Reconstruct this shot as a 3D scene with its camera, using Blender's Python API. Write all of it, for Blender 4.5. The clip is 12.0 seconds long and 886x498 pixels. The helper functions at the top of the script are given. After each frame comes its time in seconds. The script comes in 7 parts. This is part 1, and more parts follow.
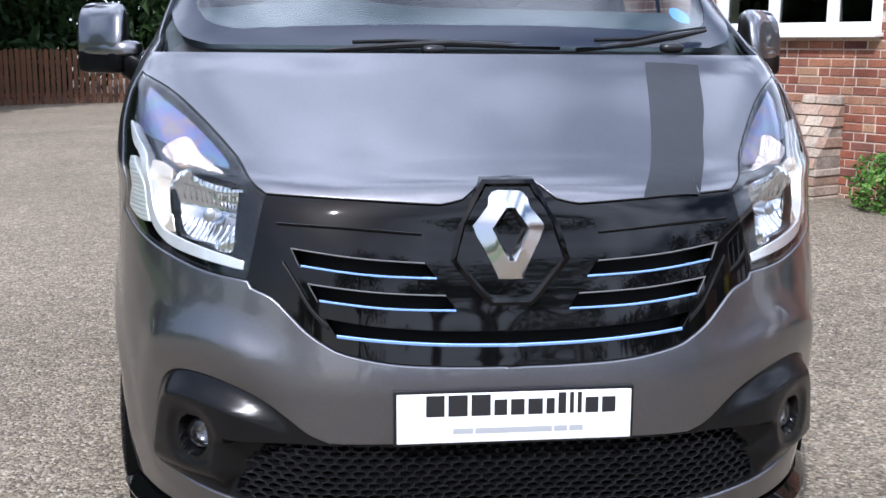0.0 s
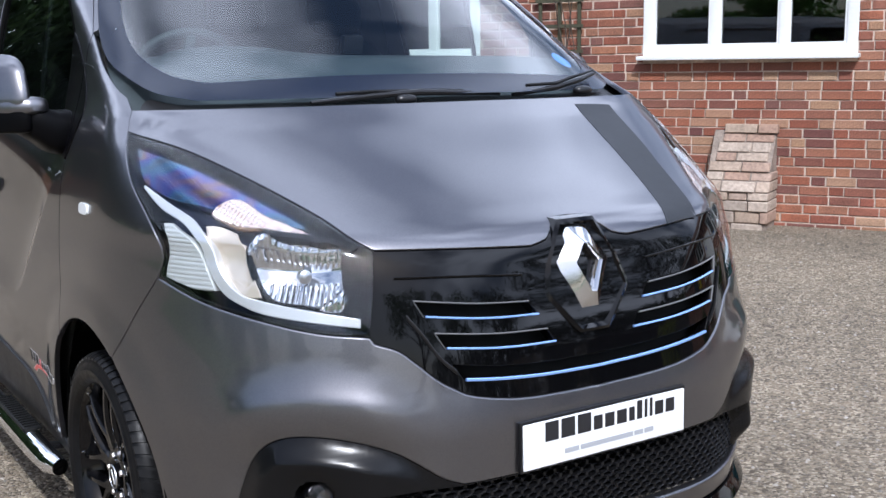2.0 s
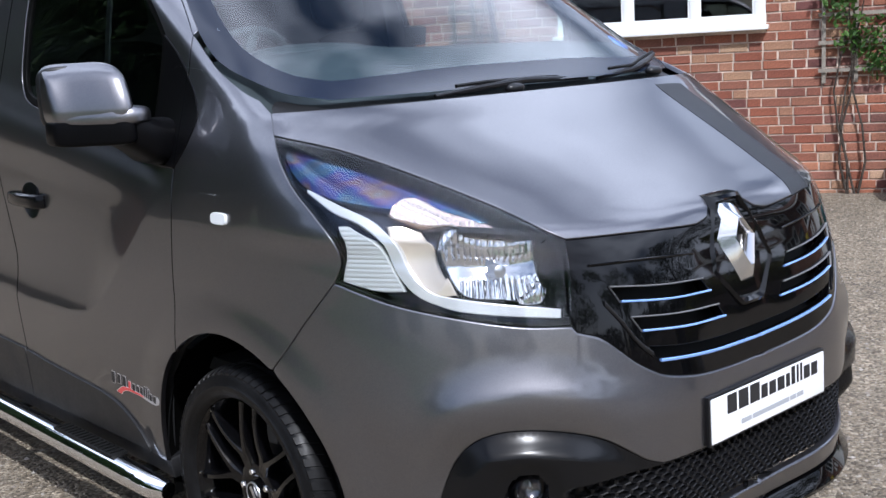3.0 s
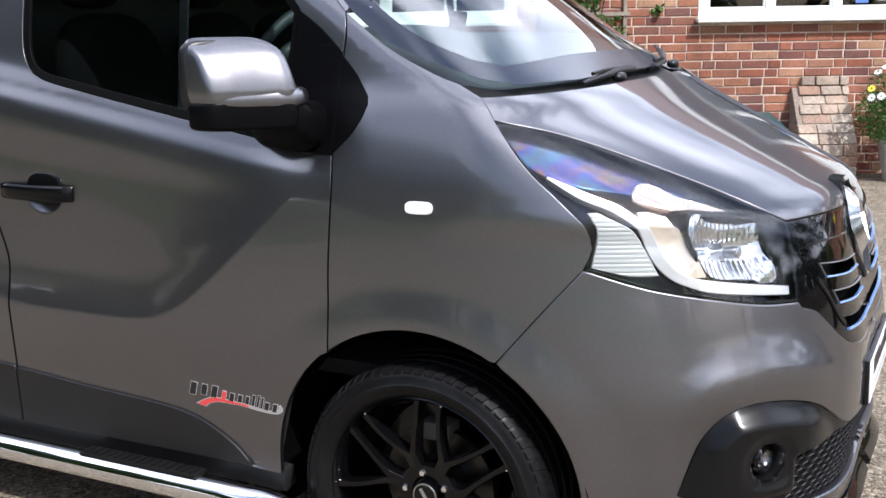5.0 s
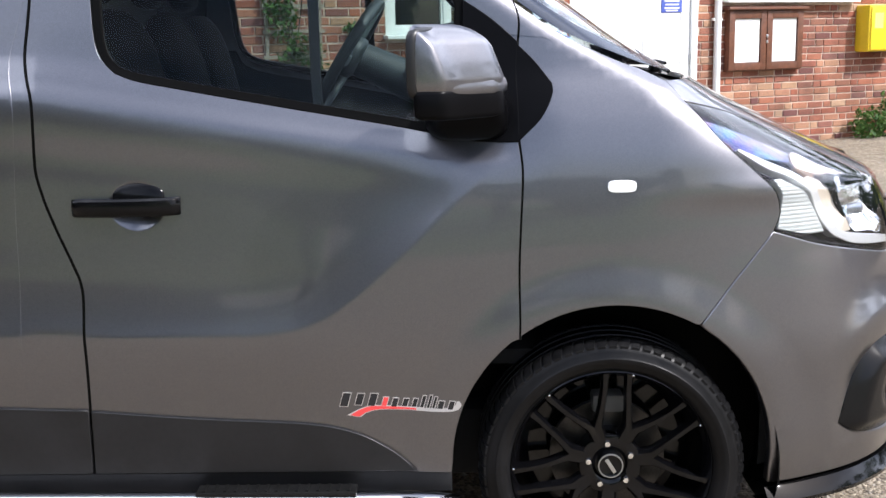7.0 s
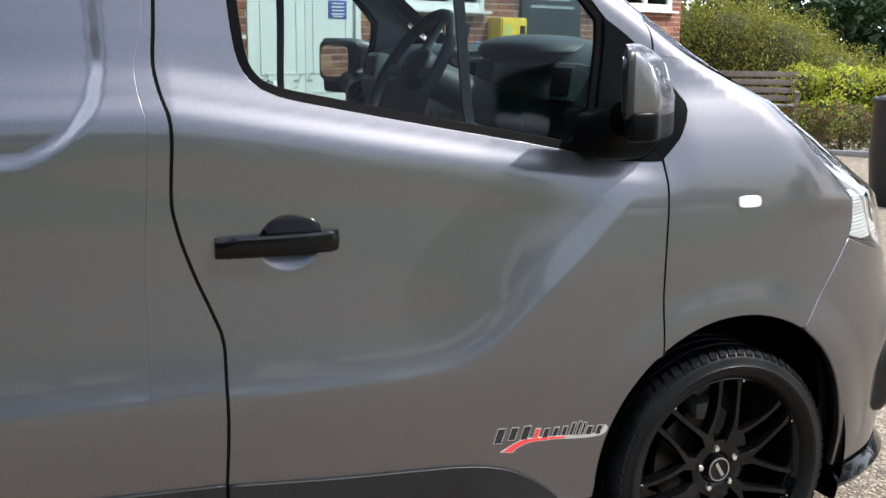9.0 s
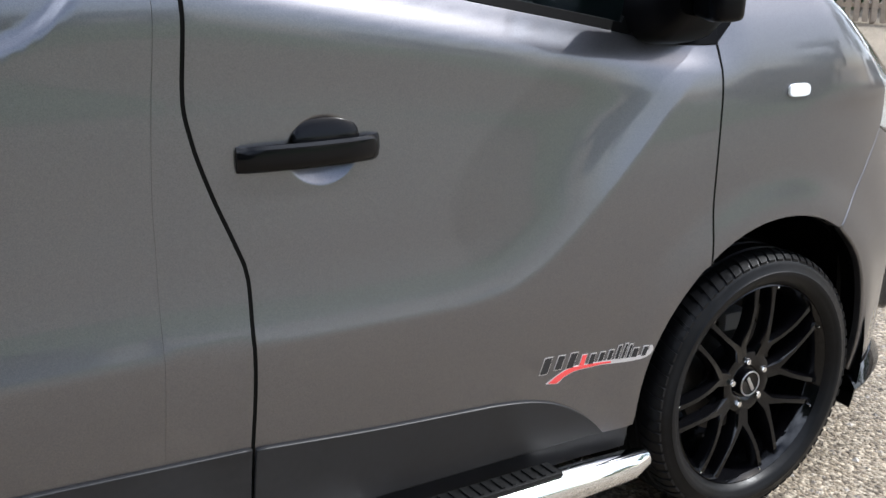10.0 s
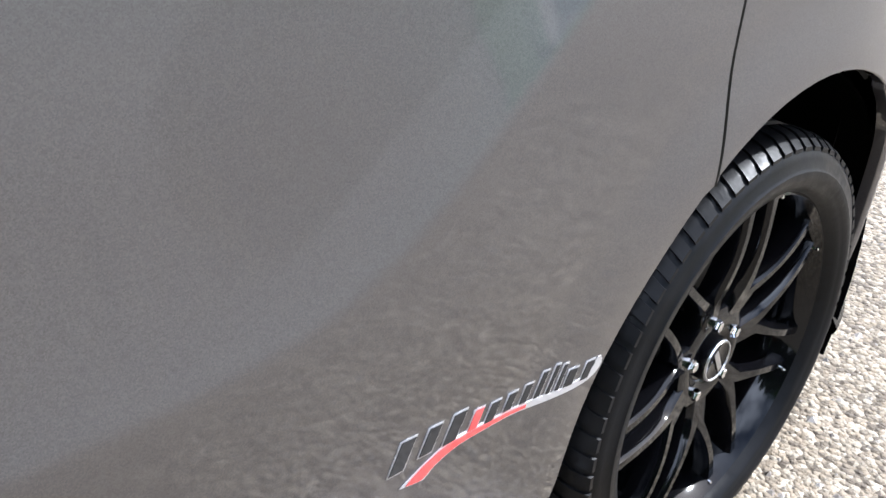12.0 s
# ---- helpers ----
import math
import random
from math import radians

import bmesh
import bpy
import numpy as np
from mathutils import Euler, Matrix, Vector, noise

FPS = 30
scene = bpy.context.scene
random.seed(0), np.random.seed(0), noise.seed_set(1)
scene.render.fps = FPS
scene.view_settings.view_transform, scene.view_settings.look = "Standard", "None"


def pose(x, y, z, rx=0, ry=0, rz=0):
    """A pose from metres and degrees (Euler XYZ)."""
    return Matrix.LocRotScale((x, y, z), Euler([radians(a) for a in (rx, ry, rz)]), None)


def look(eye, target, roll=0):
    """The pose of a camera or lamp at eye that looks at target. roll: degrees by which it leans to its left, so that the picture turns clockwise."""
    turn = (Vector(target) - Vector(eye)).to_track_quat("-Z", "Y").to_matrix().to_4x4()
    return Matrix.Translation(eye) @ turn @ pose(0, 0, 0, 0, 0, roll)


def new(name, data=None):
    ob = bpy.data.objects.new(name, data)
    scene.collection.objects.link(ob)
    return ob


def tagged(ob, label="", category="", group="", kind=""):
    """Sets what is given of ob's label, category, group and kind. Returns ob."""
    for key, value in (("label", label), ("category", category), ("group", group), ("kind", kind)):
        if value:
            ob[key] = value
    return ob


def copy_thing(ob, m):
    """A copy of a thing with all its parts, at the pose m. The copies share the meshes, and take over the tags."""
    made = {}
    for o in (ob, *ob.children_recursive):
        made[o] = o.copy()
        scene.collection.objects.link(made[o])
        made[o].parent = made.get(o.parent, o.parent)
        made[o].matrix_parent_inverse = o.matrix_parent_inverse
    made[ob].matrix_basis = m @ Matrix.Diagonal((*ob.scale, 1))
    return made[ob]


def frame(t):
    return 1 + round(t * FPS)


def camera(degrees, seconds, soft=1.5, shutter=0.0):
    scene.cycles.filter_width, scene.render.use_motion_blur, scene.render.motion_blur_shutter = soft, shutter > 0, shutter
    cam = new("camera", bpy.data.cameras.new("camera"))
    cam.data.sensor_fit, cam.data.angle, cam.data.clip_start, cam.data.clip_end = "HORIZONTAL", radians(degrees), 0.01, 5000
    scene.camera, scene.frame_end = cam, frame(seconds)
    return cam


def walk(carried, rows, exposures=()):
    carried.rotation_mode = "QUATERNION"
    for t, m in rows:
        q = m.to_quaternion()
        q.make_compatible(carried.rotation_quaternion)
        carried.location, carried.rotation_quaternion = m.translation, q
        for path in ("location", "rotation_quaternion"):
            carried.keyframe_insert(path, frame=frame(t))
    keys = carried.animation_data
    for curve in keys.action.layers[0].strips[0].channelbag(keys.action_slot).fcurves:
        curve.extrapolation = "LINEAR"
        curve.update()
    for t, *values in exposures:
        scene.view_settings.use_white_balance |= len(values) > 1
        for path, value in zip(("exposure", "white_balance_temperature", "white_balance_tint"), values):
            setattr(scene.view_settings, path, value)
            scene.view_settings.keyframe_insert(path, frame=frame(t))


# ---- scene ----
cam = camera(43.6, 12.0)
PATH = [
    (0, (-0.436, -2.264, 1.376), (-0.201, -0.311, 1.015), 0.4),
    (0.5, (-0.781, -2.26, 1.405), (-0.322, -0.341, 1.077), -0.8),
    (1, (-1.12, -2.177, 1.416), (-0.503, -0.306, 1.071), 1.0),
    (1.5, (-1.377, -2.07, 1.438), (-0.553, -0.284, 1.078), 0.2),
    (2, (-1.765, -1.927, 1.464), (-0.675, -0.283, 1.133), -0.7),
    (2.5, (-2.058, -1.722, 1.447), (-0.889, -0.142, 1.08), 1.6),
    (2.7, (-2.19, -1.604, 1.475), (-0.974, -0.059, 1.111), -0.5),
    (4.3, (-2.988, -0.711, 1.525), (-1.356, 0.378, 1.137), -1.5),
    (4.5, (-3.046, -0.587, 1.53), (-1.386, 0.457, 1.136), -0.5),
    (5, (-3.25, -0.219, 1.541), (-1.497, 0.653, 1.132), -0.9),
    (5.5, (-3.38, 0.15, 1.525), (-1.544, 0.825, 1.11), -0.2),
    (6, (-3.478, 0.543, 1.496), (-1.577, 0.999, 1.072), -1.8),
    (6.5, (-3.625, 0.97, 1.481), (-1.677, 1.184, 1.079), -2.0),
    (7, (-3.701, 1.36, 1.473), (-1.737, 1.412, 1.098), -1.2),
    (7.2, (-3.705, 1.522, 1.48), (-1.74, 1.493, 1.104), -0.6),
    (8.8, (-3.372, 2.754, 1.498), (-1.553, 2.023, 1.1), 0.9),
    (9, (-3.272, 2.836, 1.52), (-1.465, 2.066, 1.14), 0.5),
    (9.5, (-2.975, 3.021, 1.498), (-1.262, 2.093, 1.045), 1.0),
    (10, (-2.672, 3.078, 1.466), (-1.066, 2.033, 0.894), 1.2),
    (10.5, (-2.332, 2.878, 1.435), (-0.777, 1.768, 0.842), 1.6),
    (11, (-2.063, 2.702, 1.394), (-0.576, 1.583, 0.662), 2.7),
    (11.5, (-1.695, 2.483, 1.318), (-0.371, 1.267, 0.444), 2.0),
    (12, (-1.506, 2.295, 1.207), (-0.344, 0.964, 0.271), 5.8),
]
walk(cam, [(t, look(eye, target, roll)) for t, eye, target, roll in PATH],
     [(0, 0.05, 5700, 12), (2.5, -0.17, 5700, 12), (4.5, 0.1, 6000, 13), (7, 0.5, 6150, 13), (9, 0.4, 6150, 10), (10.5, 0.45, 5800, 9), (12, 1.0, 5700, 10)])

# ---- sky, sun ----
SUN = Vector((-0.32, -0.62, 0.74)).normalized()
world = bpy.data.worlds.new("sky")
scene.world = world
world.use_nodes = True
wn, wl = world.node_tree.nodes, world.node_tree.links
sky = wn.new("ShaderNodeTexSky")
sky.sky_type, sky.sun_disc = "NISHITA", False
sky.sun_elevation = math.asin(SUN.z)
sky.sun_rotation = math.atan2(SUN.x, SUN.y)
sky.dust_density, sky.air_density, sky.ozone_density = 2.4, 1.0, 0.8
# broken white cloud over the blue, thinning out to clear sky on the lawn's side
co, mp = wn.new("ShaderNodeTexCoord"), wn.new("ShaderNodeMapping")
mp.inputs["Scale"].default_value = (1.6, 1.6, 2.0)
cl, ramp, mix = wn.new("ShaderNodeTexNoise"), wn.new("ShaderNodeValToRGB"), wn.new("ShaderNodeMix")
cl.inputs["Scale"].default_value, cl.inputs["Detail"].default_value, cl.inputs["Roughness"].default_value = 2.0, 3, 0.42
ramp.color_ramp.elements[0].position, ramp.color_ramp.elements[1].position = 0.345, 0.615
mix.data_type = "RGBA"
mix.inputs[7].default_value = (22.5, 23.3, 25.6, 1)
wl.new(co.outputs["Generated"], mp.inputs["Vector"])
wl.new(mp.outputs["Vector"], cl.inputs["Vector"])
wl.new(cl.outputs["Fac"], ramp.inputs["Fac"])
dot, thin, cover = wn.new("ShaderNodeVectorMath"), wn.new("ShaderNodeMapRange"), wn.new("ShaderNodeMath")
dot.operation, cover.operation = "DOT_PRODUCT", "MULTIPLY"
dot.inputs[1].default_value = (-0.87, -0.49, 0.0)
thin.inputs["From Min"].default_value, thin.inputs["From Max"].default_value = 0.0, 0.75
thin.inputs["To Min"].default_value, thin.inputs["To Max"].default_value = 1.0, 0.12
wl.new(co.outputs["Generated"], dot.inputs[0]), wl.new(dot.outputs["Value"], thin.inputs["Value"])
wl.new(ramp.outputs["Color"], cover.inputs[0]), wl.new(thin.outputs[0], cover.inputs[1])
wl.new(cover.outputs[0], mix.inputs[0])
wl.new(sky.outputs["Color"], mix.inputs[6])
wl.new(mix.outputs[2], wn["Background"].inputs["Color"])
wn["Background"].inputs["Strength"].default_value = 0.14

sun = new("sun", bpy.data.lights.new("sun", "SUN"))
sun.data.energy, sun.data.angle, sun.data.color = 5.0, radians(0.55), (1.0, 0.965, 0.91)
sun.matrix_world = look((0, 0, 30), tuple(Vector((0, 0, 30)) - SUN))

# ---- materials ----
def material(name, colour, rough=0.5, metal=0.0, coat=0.0, var=0.0, var_scale=6.0, bump=0.0, bump_scale=60.0, spec=0.5,
             colour2=None, rough_var=0.0, detail=6.0):
    """A principled material with noise in its colour, gloss and relief, in metres."""
    m = bpy.data.materials.new(name)
    m.use_nodes = True
    n, l = m.node_tree.nodes, m.node_tree.links
    b = n["Principled BSDF"]
    b.inputs["Base Color"].default_value = (*colour, 1)
    b.inputs["Roughness"].default_value, b.inputs["Metallic"].default_value = rough, metal
    b.inputs["Coat Weight"].default_value, b.inputs["Coat Roughness"].default_value = coat, 0.02
    b.inputs["Specular IOR Level"].default_value = spec
    c = n.new("ShaderNodeTexCoord")
    if var or colour2:
        t1, t2, add, r = n.new("ShaderNodeTexNoise"), n.new("ShaderNodeTexNoise"), n.new("ShaderNodeMath"), n.new("ShaderNodeMix")
        t1.inputs["Scale"].default_value, t1.inputs["Detail"].default_value = var_scale, detail
        t2.inputs["Scale"].default_value, t2.inputs["Detail"].default_value = var_scale * 7.3, 4
        l.new(c.outputs["Object"], t1.inputs["Vector"]), l.new(c.outputs["Object"], t2.inputs["Vector"])
        add.operation = "MULTIPLY_ADD"
        add.inputs[1].default_value, add.inputs[2].default_value = 0.5, 0.0
        l.new(t2.outputs["Fac"], add.inputs[0])
        ad2 = n.new("ShaderNodeMath")
        ad2.operation = "MULTIPLY_ADD"
        ad2.inputs[1].default_value = 0.6
        l.new(t1.outputs["Fac"], ad2.inputs[0]), l.new(add.outputs[0], ad2.inputs[2])
        rr = n.new("ShaderNodeMapRange")
        rr.inputs["From Min"].default_value, rr.inputs["From Max"].default_value = 0.38, 0.72
        l.new(ad2.outputs[0], rr.inputs["Value"])
        r.data_type = "RGBA"
        lo = colour2 if colour2 else tuple(v * (1 - var) for v in colour)
        r.inputs[6].default_value, r.inputs[7].default_value = (*lo, 1), (*(min(1, v * (1 + var * 0.6)) for v in colour), 1)
        l.new(rr.outputs[0], r.inputs[0]), l.new(r.outputs[2], b.inputs["Base Color"])
        if rough_var:
            q = n.new("ShaderNodeMapRange")
            q.inputs["To Min"].default_value, q.inputs["To Max"].default_value = rough - rough_var, rough + rough_var
            l.new(rr.outputs[0], q.inputs["Value"]), l.new(q.outputs[0], b.inputs["Roughness"])
    if bump:
        t3, bp = n.new("ShaderNodeTexNoise"), n.new("ShaderNodeBump")
        t3.inputs["Scale"].default_value, t3.inputs["Detail"].default_value = bump_scale, 5
        bp.inputs["Strength"].default_value, bp.inputs["Distance"].default_value = bump, 0.6 / bump_scale
        l.new(c.outputs["Object"], t3.inputs["Vector"]), l.new(t3.outputs["Fac"], bp.inputs["Height"]), l.new(bp.outputs[0], b.inputs["Normal"])
    return m


def glass(name, tint, f0=0.045, rough=0.0):
    """Thin clear glass: it mirrors f0 of the light face on, and more at a slant."""
    m = bpy.data.materials.new(name)
    m.use_nodes = True
    n, l = m.node_tree.nodes, m.node_tree.links
    n.remove(n["Principled BSDF"])
    tr, gl, mx, lw = n.new("ShaderNodeBsdfTransparent"), n.new("ShaderNodeBsdfGlossy"), n.new("ShaderNodeMixShader"), n.new("ShaderNodeLayerWeight")
    pw, ma = n.new("ShaderNodeMath"), n.new("ShaderNodeMath")
    tr.inputs[0].default_value = (*tint, 1)
    gl.inputs["Roughness"].default_value = rough
    gl.inputs[0].default_value = (1, 1, 1, 1)
    lw.inputs[0].default_value = 0.5
    pw.operation, ma.operation = "POWER", "MULTIPLY_ADD"
    pw.inputs[1].default_value = 4.6
    ma.inputs[1].default_value, ma.inputs[2].default_value = 1 - f0, f0
    l.new(lw.outputs["Facing"], pw.inputs[0]), l.new(pw.outputs[0], ma.inputs[0]), l.new(ma.outputs[0], mx.inputs[0])
    l.new(tr.outputs[0], mx.inputs[1]), l.new(gl.outputs[0], mx.inputs[2])
    l.new(mx.outputs[0], n["Material Output"].inputs[0])
    return m


def flake_paint(name, colour):
    """Metallic paint: sparkling flakes, some lying flat and some askew, under a clear coat."""
    m = material(name, colour, 0.42, 1.0, 1.0)
    n, l = m.node_tree.nodes, m.node_tree.links
    b, flat, both_ = n["Principled BSDF"], n.new("ShaderNodeBsdfPrincipled"), n.new("ShaderNodeMixShader")
    flat.inputs["Roughness"].default_value, flat.inputs["Metallic"].default_value = 0.29, 1.0
    flat.inputs["Coat Weight"].default_value = 1.0
    c, t, mix, r = n.new("ShaderNodeTexCoord"), n.new("ShaderNodeTexVoronoi"), n.new("ShaderNodeMix"), n.new("ShaderNodeMapRange")
    t.inputs["Scale"].default_value = 900
    dust = n.new("ShaderNodeTexNoise")
    dust.inputs["Scale"].default_value, dust.inputs["Detail"].default_value = 3.5, 8
    l.new(c.outputs["Object"], t.inputs["Vector"]), l.new(c.outputs["Object"], dust.inputs["Vector"])
    mix.data_type = "RGBA"
    mix.inputs[6].default_value = (*(v * 0.82 for v in colour), 1)
    mix.inputs[7].default_value = (*(v * 1.18 for v in colour), 1)
    l.new(t.outputs["Color"], mix.inputs[0])
    r.inputs["To Min"].default_value, r.inputs["To Max"].default_value = 0.02, 0.055
    l.new(dust.outputs["Fac"], r.inputs["Value"])
    for k in (b, flat):
        k.inputs["Specular Tint"].default_value = (0.62, 0.61, 0.60, 1)
        l.new(mix.outputs[2], k.inputs["Base Color"]), l.new(r.outputs[0], k.inputs["Coat Roughness"])
    both_.inputs[0].default_value = 0.50
    l.new(b.outputs[0], both_.inputs[1]), l.new(flat.outputs[0], both_.inputs[2]), l.new(both_.outputs[0], n["Material Output"].inputs[0])
    return m


PAINT = flake_paint("van_paint", (0.163, 0.162, 0.176))
BLACK_GLOSS = material("black_gloss", (0.002, 0.002, 0.0024), 0.04, 0, 0.0, spec=0.28)
BLACK_PLASTIC = material("black_plastic", (0.013, 0.013, 0.014), 0.42, spec=0.3, var=0.25, var_scale=9, bump=0.05, bump_scale=500, rough_var=0.06)
HANDLE = material("handle_black", (0.003, 0.003, 0.0036), 0.13, spec=0.18)
BLACK_TRIM = material("black_trim", (0.007, 0.007, 0.008), 0.34, spec=0.4, bump=0.05, bump_scale=500)
RUBBER = material("rubber", (0.006, 0.006, 0.006), 0.5, spec=0.2, var=0.3, var_scale=12)
DARK = material("dark_liner", (0.006, 0.006, 0.006), 0.9)
CHROME = material("chrome", (0.82, 0.83, 0.85), 0.06, 1.0)
SATIN = material("satin_metal", (0.55, 0.56, 0.58), 0.3, 1.0)
STRIPE = material("stripe_vinyl", (0.022, 0.024, 0.028), 0.5, spec=0.22, var=0.15, var_scale=8)
STRIP_BLUE = material("blue_chrome", (0.30, 0.50, 1.0), 0.20, 0.35, 0.5)
GLASS_SCREEN = glass("windscreen_glass", (0.80, 0.88, 0.88), 0.10)
GLASS_SIDE = glass("side_glass", (0.58, 0.66, 0.64), 0.015)
LENS = glass("lamp_lens", (0.95, 0.96, 0.97), 0.04)
MIRROR = material("mirror_glass", (0.85, 0.87, 0.88), 0.01, 1.0)
REFLECTOR = material("lamp_reflector", (0.70, 0.71, 0.73), 0.05, 1.0)
EMBLEM_METAL = material("emblem_metal", (0.66, 0.66, 0.67), 0.12, 1.0)
WHITE_PLASTIC = material("white_lens", (0.72, 0.74, 0.74), 0.25, 0, 0.4)
AMBER_LENS = material("amber_pale", (0.74, 0.58, 0.50), 0.12, 0.9, 0.6)

# ---- helpers for things and parts ----
def mesh_of(bm, name):
    me = bpy.data.meshes.new(name)
    bm.to_mesh(me)
    bm.free()
    return me


def part(name, bm, mat, parent=None, label="", smooth=True):
    me = bm if isinstance(bm, bpy.types.Mesh) else mesh_of(bm, name)
    if mat and not me.materials:
        me.materials.append(mat)
    if smooth and not me.has_custom_normals:
        me.polygons.foreach_set("use_smooth", [True] * len(me.polygons))
        me.set_sharp_from_angle(angle=radians(38))
    ob = new(name, me)
    if parent:
        ob.parent = parent
        ob.matrix_parent_inverse = parent.matrix_world.inverted() if parent.matrix_world != Matrix() else Matrix()
    if label:
        tagged(ob, label)
    return ob


def thing(name, label, category, at=(0, 0, 0), group="", kind="", turn=0.0):
    ob = new(name)
    ob.empty_display_size = 0.1
    ob.matrix_world = pose(*at, 0, 0, turn)
    bpy.context.view_layer.update()
    return tagged(ob, label, category, group, kind)


def knots(*kv):
    """A smooth curve through (key, value) pairs that does not overshoot."""
    ks, vs = np.array(kv[0::2], float), np.array(kv[1::2], float)
    h, m = np.diff(ks), np.zeros(len(ks))
    d = np.diff(vs) / h
    m[0], m[-1] = d[0], d[-1]
    for i in range(1, len(ks) - 1):
        if d[i - 1] * d[i] > 0:
            w1, w2 = 2 * h[i] + h[i - 1], h[i] + 2 * h[i - 1]
            m[i] = (w1 + w2) / (w1 / d[i - 1] + w2 / d[i])

    def f(x):
        x = np.clip(x, ks[0], ks[-1])
        i = np.clip(np.searchsorted(ks, x) - 1, 0, len(ks) - 2)
        t = (x - ks[i]) / h[i]
        return ((2 * t**3 - 3 * t**2 + 1) * vs[i] + (t**3 - 2 * t**2 + t) * h[i] * m[i]
                + (-2 * t**3 + 3 * t**2) * vs[i + 1] + (t**3 - t**2) * h[i] * m[i + 1])
    return f


def ease(t):
    t = np.clip(t, 0, 1)
    return t * t * (3 - 2 * t)


# ---- the van's skin: a rounded plan at every height ----
NOSE = knots(.18, .05, .3, .02, .45, .0, .62, .0, .75, .02, .9, .05, 1.0, .085, 1.06, .13, 1.12, .245, 1.2, .41, 1.3, .62,
             1.36, .735, 1.40, .81, 1.6, 1.09, 1.8, 1.38, 1.9, 1.56, 1.95, 1.75, 1.97, 2.0)
HALF = knots(.18, .92, .3, .935, .5, .952, .73, .968, .9, .966, 1.05, .958, 1.13, .952, 1.18, .942, 1.235, .914, 1.30, .886,
             1.4, .868, 1.6, .838, 1.8, .795, 1.9, .75, 1.95, .68, 1.97, .6)
WING = knots(.18, .92, .3, .935, .5, .952, .73, .968, .9, .966, 1.05, .960, 1.15, .951, 1.25, .930, 1.32, .906, 1.4, .875, 1.6, .838, 1.8, .795, 1.97, .6)
DEEP = knots(.18, .9, .6, .95, .9, .98, 1.02, .92, 1.1, .72, 1.2, .48, 1.3, .30, 1.36, .26, 1.5, .28, 1.9, .35)
SQUARE = knots(.18, 2.5, .6, 2.5, 1.0, 2.5, 1.2, 2.5, 1.30, 2.5, 1.36, 2.9, 1.5, 2.5, 1.9, 2.2)
SWAGE = knots(1.0, 1.42, 1.265, 1.180, 1.408, 1.048, 1.50, .960, 1.582, .884, 1.66, .818, 1.735, .768, 1.82, .736, 1.95, .724, 2.2, .724, 2.6, .734, 5.0, .74)
HUB = (1.002, 0.351)


def half_width(y, z):
    belt = 0.17 * (np.clip(y, 1.0, 2.45) - 1.5) * ease((z - 0.95) / 0.3) * ease((1.75 - z) / 0.3)
    door = ease((y - 1.12) / 0.34)
    return HALF(z - belt) * door + WING(z) * (1 - door)


CREASE = knots(.40, .690, .55, .705, .63, .724, .69, .730, .75, .722, .78, .713, .81, .695, .9, .62)


def relief(y, z, swage=True, a=None):
    """How far the pressed shapes stand out of the plain skin; a is the distance from the middle."""
    d = 0.0
    if swage:
        over = z - SWAGE(y)
        slope = 1 / np.sqrt(1 + (np.clip((SWAGE(y + .02) - SWAGE(y - .02)) / .04, -1.6, 1.6)) ** 2)
        o = np.clip(over * slope / 0.27, 0, 1)
        o = np.where(o < 0.055, o * o / 0.11, o - 0.0275) / 0.9725
        d = d - 0.0215 * (1 - (1 - o) ** 2.9) * ease((y - 1.16) / 0.34) * (1 - ease((z - 1.06 - 0.10 * (y - 1.4)) / 0.27))
        # blank pressed field in the load space's side
        fy, fz = np.abs(y - 3.25) - 0.452, np.abs(z - 1.54) - 0.07
        sd = np.hypot(np.maximum(fy, 0), np.maximum(fz, 0)) - 0.22
        d = d - 0.012 * (1 - ease((sd + 0.03) / 0.034))
    cup = np.hypot((y - 2.208) / .072, (z - 1.070) / .062)
    d = d - 0.017 * np.clip(1 - cup * cup, 0, 1)
    r = np.hypot(y - HUB[0], z - HUB[1])
    d = d + 0.011 * (1 - ease((r - 0.445) / 0.125)) * ease((z - 0.2) / 0.2)
    if a is not None:
        # the nose is flatter in its middle
        d = d - 0.032 * (1 - ease((a - 0.05) / 0.42)) * (1 - ease((z - 0.97) / 0.12)) * (y < 0.5)
        # shoulder of the bumper, creased over the fog lamp
        up = z - CREASE(a)
        above, below = (np.sqrt(up * up + 0.013 ** 2) + up) / 2, (np.sqrt(up * up + 0.013 ** 2) - up) / 2
        hump = 0.015 * (1 - np.clip(above / 0.095, 0, 1)) ** 2 - 0.027 * ease(below / 0.16)
        d = d + hump * ease((a - 0.46) / 0.16) * (1 - ease((a - 0.79) / 0.075)) * (y < 0.6) * ease((z - 0.35) / 0.1)
    return d


